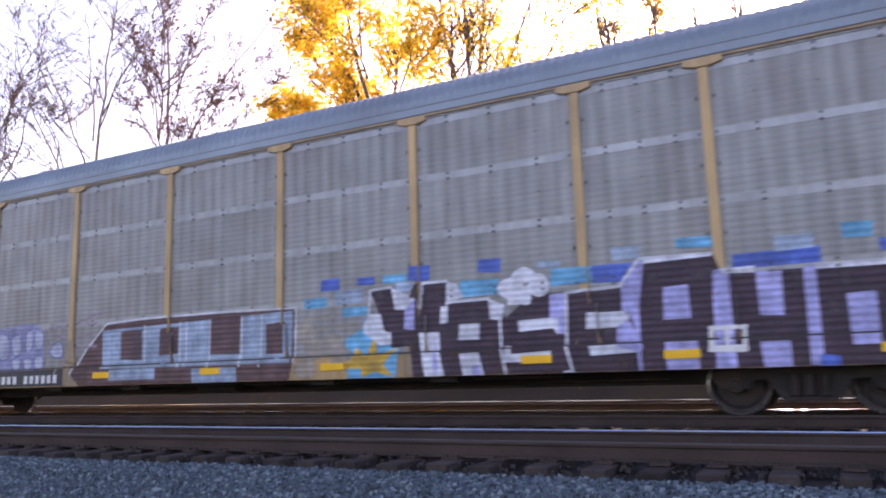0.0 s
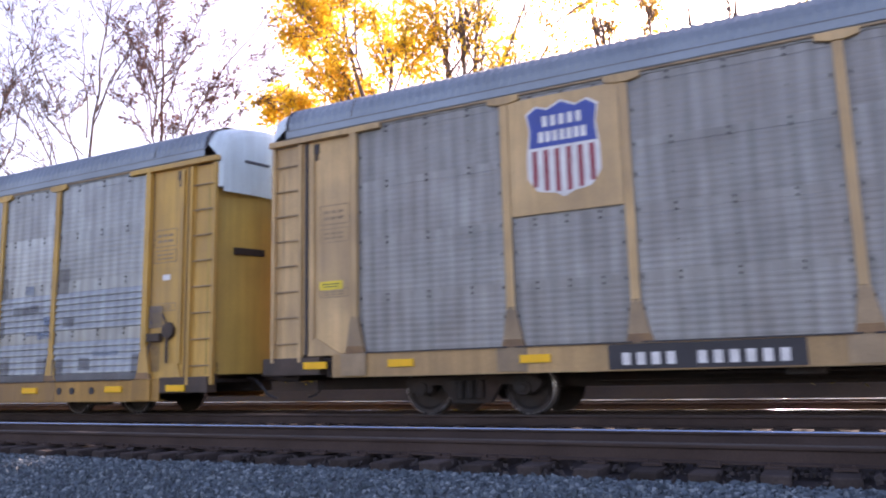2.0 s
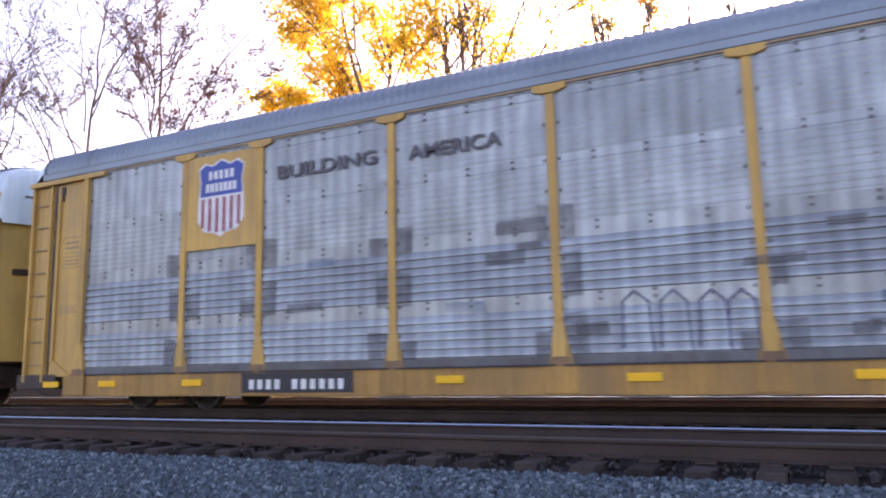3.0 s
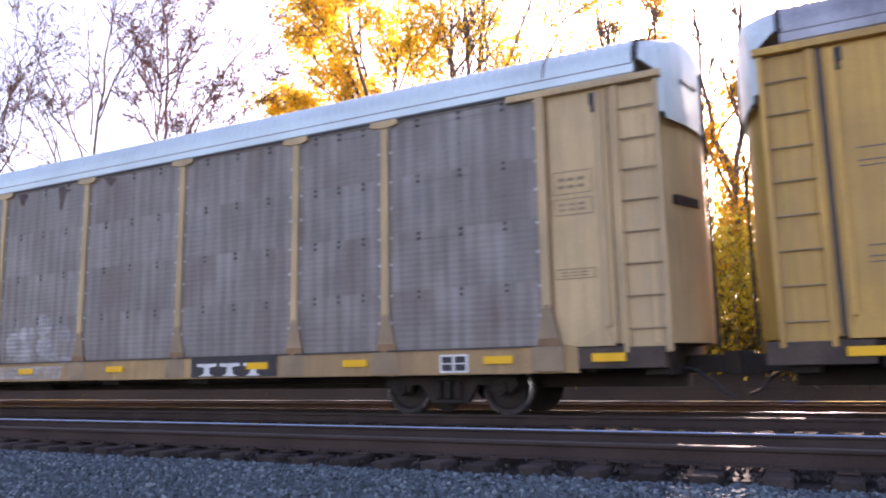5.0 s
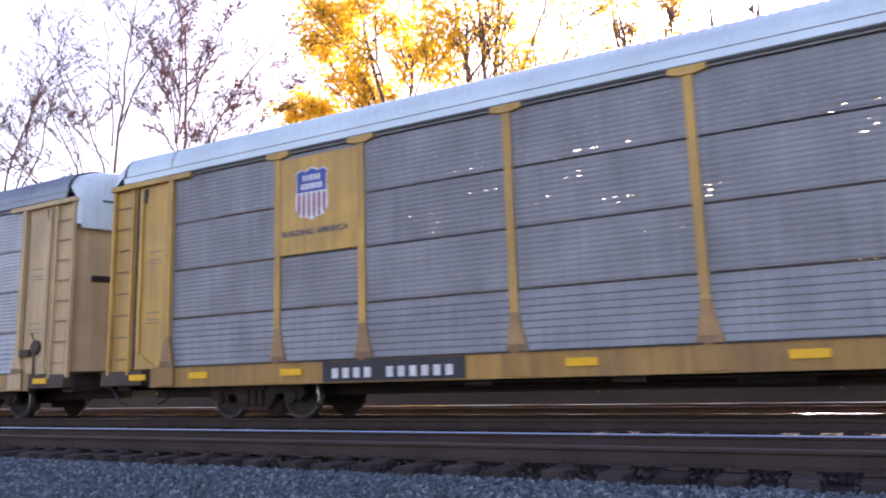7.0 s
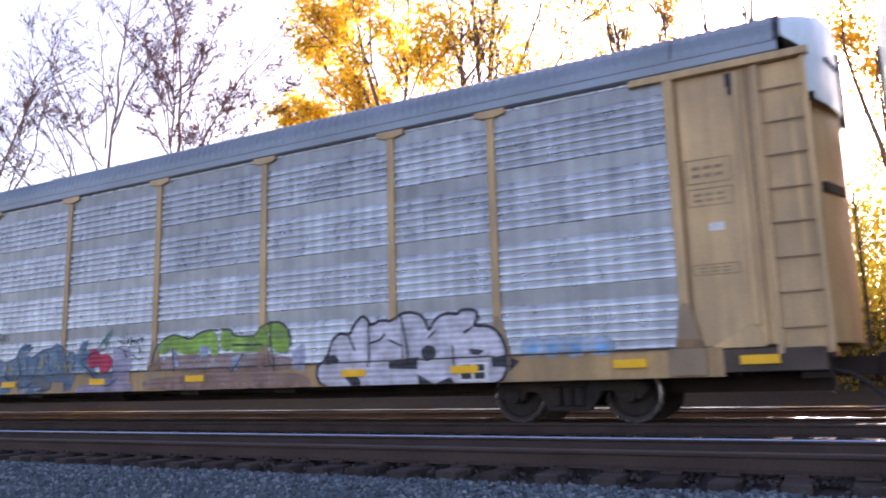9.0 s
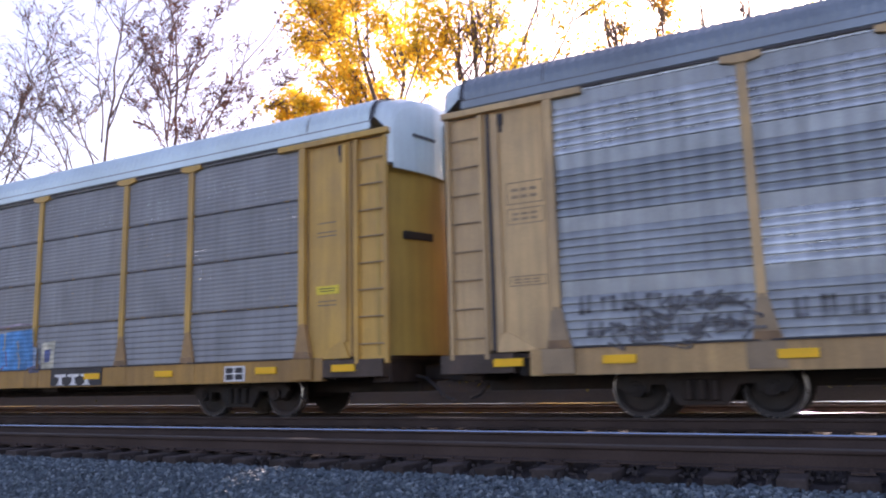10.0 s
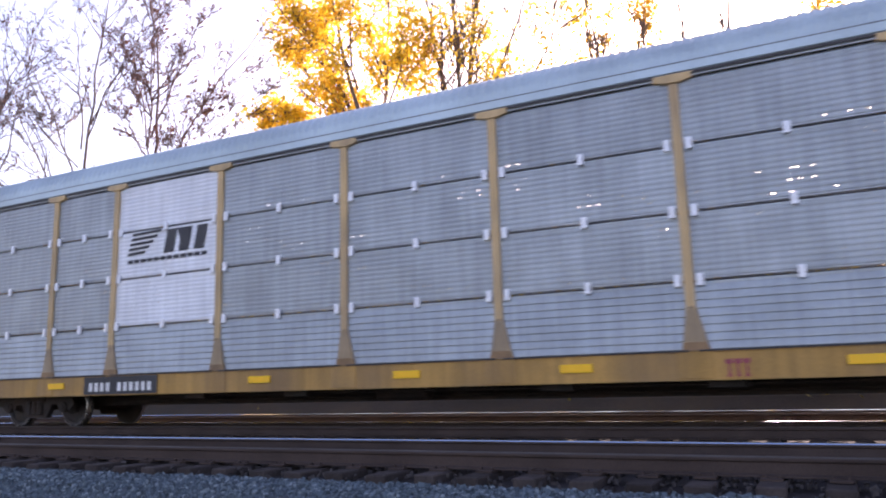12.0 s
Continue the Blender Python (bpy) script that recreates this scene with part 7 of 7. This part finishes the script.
g.line([(5.55, 1.00), (5.74, 1.17), (5.82, 1.44), (6.00, 1.56), (6.20, 1.49), (6.29, 1.68), (6.46, 1.83), (6.59, 1.73), (6.62, 1.64), (6.85, 1.73), (7.06, 1.67), (7.23, 1.81), (7.46, 1.82), (7.68, 1.72), (7.76, 1.46), (7.86, 1.67), (8.08, 1.77), (8.29, 1.72), (8.34, 1.80), (8.63, 1.78), (8.62, 1.61), (8.56, 1.52), (8.86, 1.52), (9.05, 1.35), (9.12, 1.11), (9.12, 0.80), (9.00, 0.63), (8.67, 0.56), (8.18, 0.55), (7.49, 0.55), (6.17, 0.54), (5.77, 0.57), (5.52, 0.78), (5.55, 1.00)], 0.050, "g_black", 2)
g.line([(6.18, 1.49), (6.31, 1.24)], 0.035, "g_black", 3)
g.line([(6.59, 1.73), (6.60, 0.96)], 0.035, "g_black", 3)
g.line([(7.23, 1.79), (7.33, 1.36), (7.37, 0.94)], 0.035, "g_black", 3)
g.line([(7.25, 1.28), (7.02, 1.38)], 0.035, "g_black", 3)
g.line([(6.64, 1.35), (6.84, 1.40), (6.91, 1.49)], 0.035, "g_black", 3)
g.line([(8.56, 1.52), (8.40, 1.43)], 0.035, "g_black", 3)
g.line([(8.18, 1.23), (8.24, 0.83)], 0.035, "g_black", 3)
g.line([(7.89, 1.50), (7.75, 1.38)], 0.035, "g_black", 3)
g.done()

g = Paint(car_h, "light blue bubble tag", True)
g.blob(9.55, 1.16, 0.23, 0.16, "g_sky", 1)
g.blob(9.86, 1.15, 0.22, 0.16, "g_sky", 1)
g.blob(10.21, 1.14, 0.22, 0.16, "g_sky", 1)
g.blob(10.60, 1.13, 0.21, 0.15, "g_sky", 1)
g.blob(9.55, 1.14, 0.09, 0.06, "g_cyan2", 2)
g.blob(9.86, 1.13, 0.09, 0.06, "g_cyan2", 2)
g.blob(10.21, 1.12, 0.09, 0.06, "g_cyan2", 2)
g.blob(10.60, 1.11, 0.09, 0.06, "g_cyan2", 2)
g.done()

g = Paint(car_i, "black lettering with jagged white outlines")
g.poly([(-9.85, 1.67), (-9.53, 1.84), (-9.21, 1.80), (-8.81, 1.73), (-8.26, 1.75), (-7.86, 1.80), (-7.40, 1.85), (-7.27, 1.87), (-7.08, 1.75), (-6.77, 1.72), (-6.71, 1.42), (-6.53, 1.03), (-7.20, 1.00), (-8.04, 0.97), (-8.10, 0.62), (-9.78, 0.65), (-9.65, 1.13), (-9.81, 1.45)], "g_black", 0)
g.poly([(-6.69, 1.52), (-6.41, 1.65), (-6.17, 1.49), (-6.23, 1.30), (-6.59, 1.30)], "g_lav2", 1)
g.poly([(-10.10, 1.25), (-9.73, 1.40), (-9.65, 1.13), (-9.70, 0.65), (-10.15, 0.66)], "g_lav2", 1)
g.poly([(-8.88, 1.94), (-8.26, 1.90), (-7.86, 1.80), (-8.81, 1.75)], "g_lav2", 1)
g.poly([(-9.11, 1.32), (-8.80, 1.64), (-8.72, 1.30), (-8.83, 1.12)], "g_white", 2)
g.poly([(-8.76, 1.70), (-8.64, 1.69), (-8.63, 1.40), (-8.51, 1.09), (-8.62, 1.09)], "g_white", 2)
g.poly([(-8.39, 1.52), (-8.32, 1.55), (-8.29, 1.31), (-8.45, 1.29)], "g_white", 2)
g.poly([(-8.23, 1.72), (-8.15, 1.71), (-8.11, 1.16), (-8.16, 1.13)], "g_white", 2)
g.poly([(-7.79, 1.83), (-7.66, 1.84), (-7.65, 1.41), (-7.74, 1.35)], "g_white", 2)
g.poly([(-7.46, 1.86), (-7.36, 1.85), (-7.30, 1.20), (-7.43, 1.20)], "g_white", 2)
g.poly([(-7.18, 1.44), (-7.11, 1.49), (-7.02, 1.29), (-7.20, 1.27)], "g_white", 2)
g.poly([(-6.89, 1.43), (-6.81, 1.38), (-6.77, 1.28)], "g_white", 2)
g.poly([(-8.13, 1.08), (-7.59, 1.21), (-7.52, 1.06), (-7.84, 1.02)], "g_white", 2)
g.poly([(-9.39, 1.12), (-9.14, 1.14), (-9.21, 0.90), (-9.22, 0.64), (-9.41, 0.66)], "g_white", 2)
g.poly([(-9.81, 1.42), (-9.66, 1.43), (-9.66, 1.32)], "g_white", 2)
g.line([(-9.89, 1.67), (-9.67, 1.72), (-9.53, 1.84), (-9.21, 1.81)], 0.045, "g_white", 2)
g.line([(-9.21, 1.75), (-8.81, 1.70), (-8.97, 1.52), (-9.30, 1.48), (-9.21, 1.75)], 0.045, "g_white", 2)
g.line([(-8.74, 1.72), (-8.28, 1.76)], 0.045, "g_white", 2)
g.line([(-8.19, 1.75), (-7.79, 1.83), (-7.66, 1.87)], 0.045, "g_white", 2)
g.line([(-7.40, 1.87), (-7.21, 1.79), (-6.77, 1.72)], 0.045, "g_white", 2)
g.line([(-9.14, 1.11), (-9.00, 1.00), (-9.09, 0.87)], 0.045, "g_white", 2)
g.line([(-9.68, 1.16), (-9.36, 1.12)], 0.045, "g_white", 2)
g.line([(-8.16, 1.10), (-7.71, 1.10)], 0.045, "g_white", 2)
g.line([(-8.54, 0.94), (-8.10, 0.94), (-8.50, 0.66), (-8.03, 0.63)], 0.060, "g_white", 2)
g.line([(-6.59, 1.22), (-6.49, 1.02), (-6.35, 1.31)], 0.035, "g_white", 2)
g.line([(-6.35, 1.29), (-6.27, 1.02)], 0.035, "g_white", 2)
g.line([(-6.17, 1.01), (-6.09, 1.28), (-6.02, 1.15)], 0.035, "g_white", 2)
g.line([(-6.00, 1.34), (-5.98, 1.15), (-5.77, 1.09)], 0.035, "g_white", 2)
g.line([(-5.79, 1.36), (-5.77, 1.00), (-6.65, 0.98)], 0.035, "g_white", 2)
g.done()

g = Paint(car_i, "cream bubble tag", True)
g.poly([(-0.30, 1.49), (-0.24, 1.72), (0.02, 1.79), (0.17, 1.74), (0.17, 1.51), (0.87, 1.43), (0.90, 1.26), (0.84, 1.09), (0.65, 1.08), (0.51, 1.19), (0.26, 1.22), (0.00, 1.08), (-0.24, 1.11), (-0.30, 1.31)], "g_cream2", 0)
g.poly([(0.22, 1.69), (0.32, 1.75), (0.42, 1.63), (0.39, 1.53), (0.24, 1.54)], "g_cream2", 0)
g.poly([(0.47, 1.68), (0.60, 1.82), (0.72, 1.70), (0.78, 1.51), (0.49, 1.50)], "g_cream2", 0)
g.poly([(-0.90, 1.25), (-0.82, 1.41), (-0.70, 1.22)], "g_cream2", 0)
g.line([(-0.02, 1.30), (-0.03, 1.12)], 0.035, "g_haze2", 1)
g.line([(0.26, 1.24), (0.25, 1.09)], 0.035, "g_haze2", 1)
g.line([(0.51, 1.23), (0.50, 1.10)], 0.035, "g_haze2", 1)
g.poly([(-0.73, 1.56), (-0.30, 1.59), (-0.34, 1.36), (-0.73, 1.41)], "g_pinkish", 0)
g.poly([(1.00, 1.51), (1.33, 1.58), (1.39, 1.15), (1.03, 1.12)], "g_fade", 0)
g.done()

g = Paint(car_i, "large blue lettering with pink and beige edges", True)
g.poly([(2.12, 1.08), (2.12, 1.53), (2.25, 1.86), (2.59, 1.91), (2.76, 1.89), (2.92, 1.89), (3.17, 1.91), (3.41, 1.93), (3.80, 1.94), (4.21, 1.96), (4.28, 1.86), (4.27, 1.56), (4.43, 1.47), (4.44, 1.17), (4.25, 1.10), (3.81, 1.03), (3.27, 1.05), (2.95, 1.03), (2.46, 1.04), (2.20, 1.03)], "g_azure", 0)
g.poly([(4.27, 1.56), (4.43, 1.51), (4.46, 1.17), (4.32, 1.10)], "g_sky", 1)
g.poly([(4.18, 1.11), (4.54, 1.16), (4.53, 0.98), (4.18, 0.97)], "g_haze2", 1)
g.line([(2.69, 1.89), (2.78, 1.49), (2.85, 1.33)], 0.040, "g_plum", 1)
g.line([(2.61, 1.50), (2.67, 1.14)], 0.040, "g_plum", 1)
g.line([(3.16, 1.15), (3.05, 1.04)], 0.040, "g_plum", 1)
g.line([(2.12, 1.20), (2.12, 1.53), (2.25, 1.87)], 0.040, "g_plum", 1)
g.line([(3.22, 1.47), (3.28, 1.15)], 0.040, "g_plum", 1)
g.line([(3.15, 1.91), (3.17, 1.63), (3.14, 1.51)], 0.050, "g_cream", 2)
g.line([(3.63, 1.68), (3.69, 1.52)], 0.050, "g_cream", 2)
g.line([(3.65, 1.44), (3.75, 1.28), (3.73, 1.09)], 0.050, "g_cream", 2)
g.line([(4.23, 1.96), (4.28, 1.67)], 0.050, "g_cream", 2)
g.line([(2.17, 1.99), (2.69, 2.07), (3.18, 2.03), (3.66, 2.09), (4.18, 2.04)], 0.050, "g_pinkish", 1)
g.poly([(4.51, 1.62), (4.97, 1.66), (4.95, 1.07), (4.53, 1.05)], "g_cream2", 1)
g.poly([(4.62, 1.46), (4.83, 1.48), (4.82, 1.21), (4.63, 1.18)], "g_navy2", 2)
g.done()


def motions():
    # an even pace, with one brief hitch
    times = [0.5 * k for k in range(21)] + [10.4, 10.5, 10.6, 10.7, 10.8, 10.9, 11.5, 12.0]
    for car, x0 in CARS:
        walk(car, [(t, pose(x0 + SPEED * t - (0.67 if t > 10.65 else 0.0), TRAIN_Y, 0)) for t in times])
    # the wheels roll, less than a quarter turn from row to row
    ticks = [12.0 * k / 450 for k in range(451)]
    for wheel, turn in WHEELS:
        x, y, z = wheel.location
        sense = 1 if turn == 0.0 else -1
        walk(wheel, [(t, pose(x, y, z, 0, 0, math.degrees(turn)) @ pose(0, 0, 0, 0, sense * math.degrees(SPEED * t / 0.424), 0)) for t in ticks])


motions()
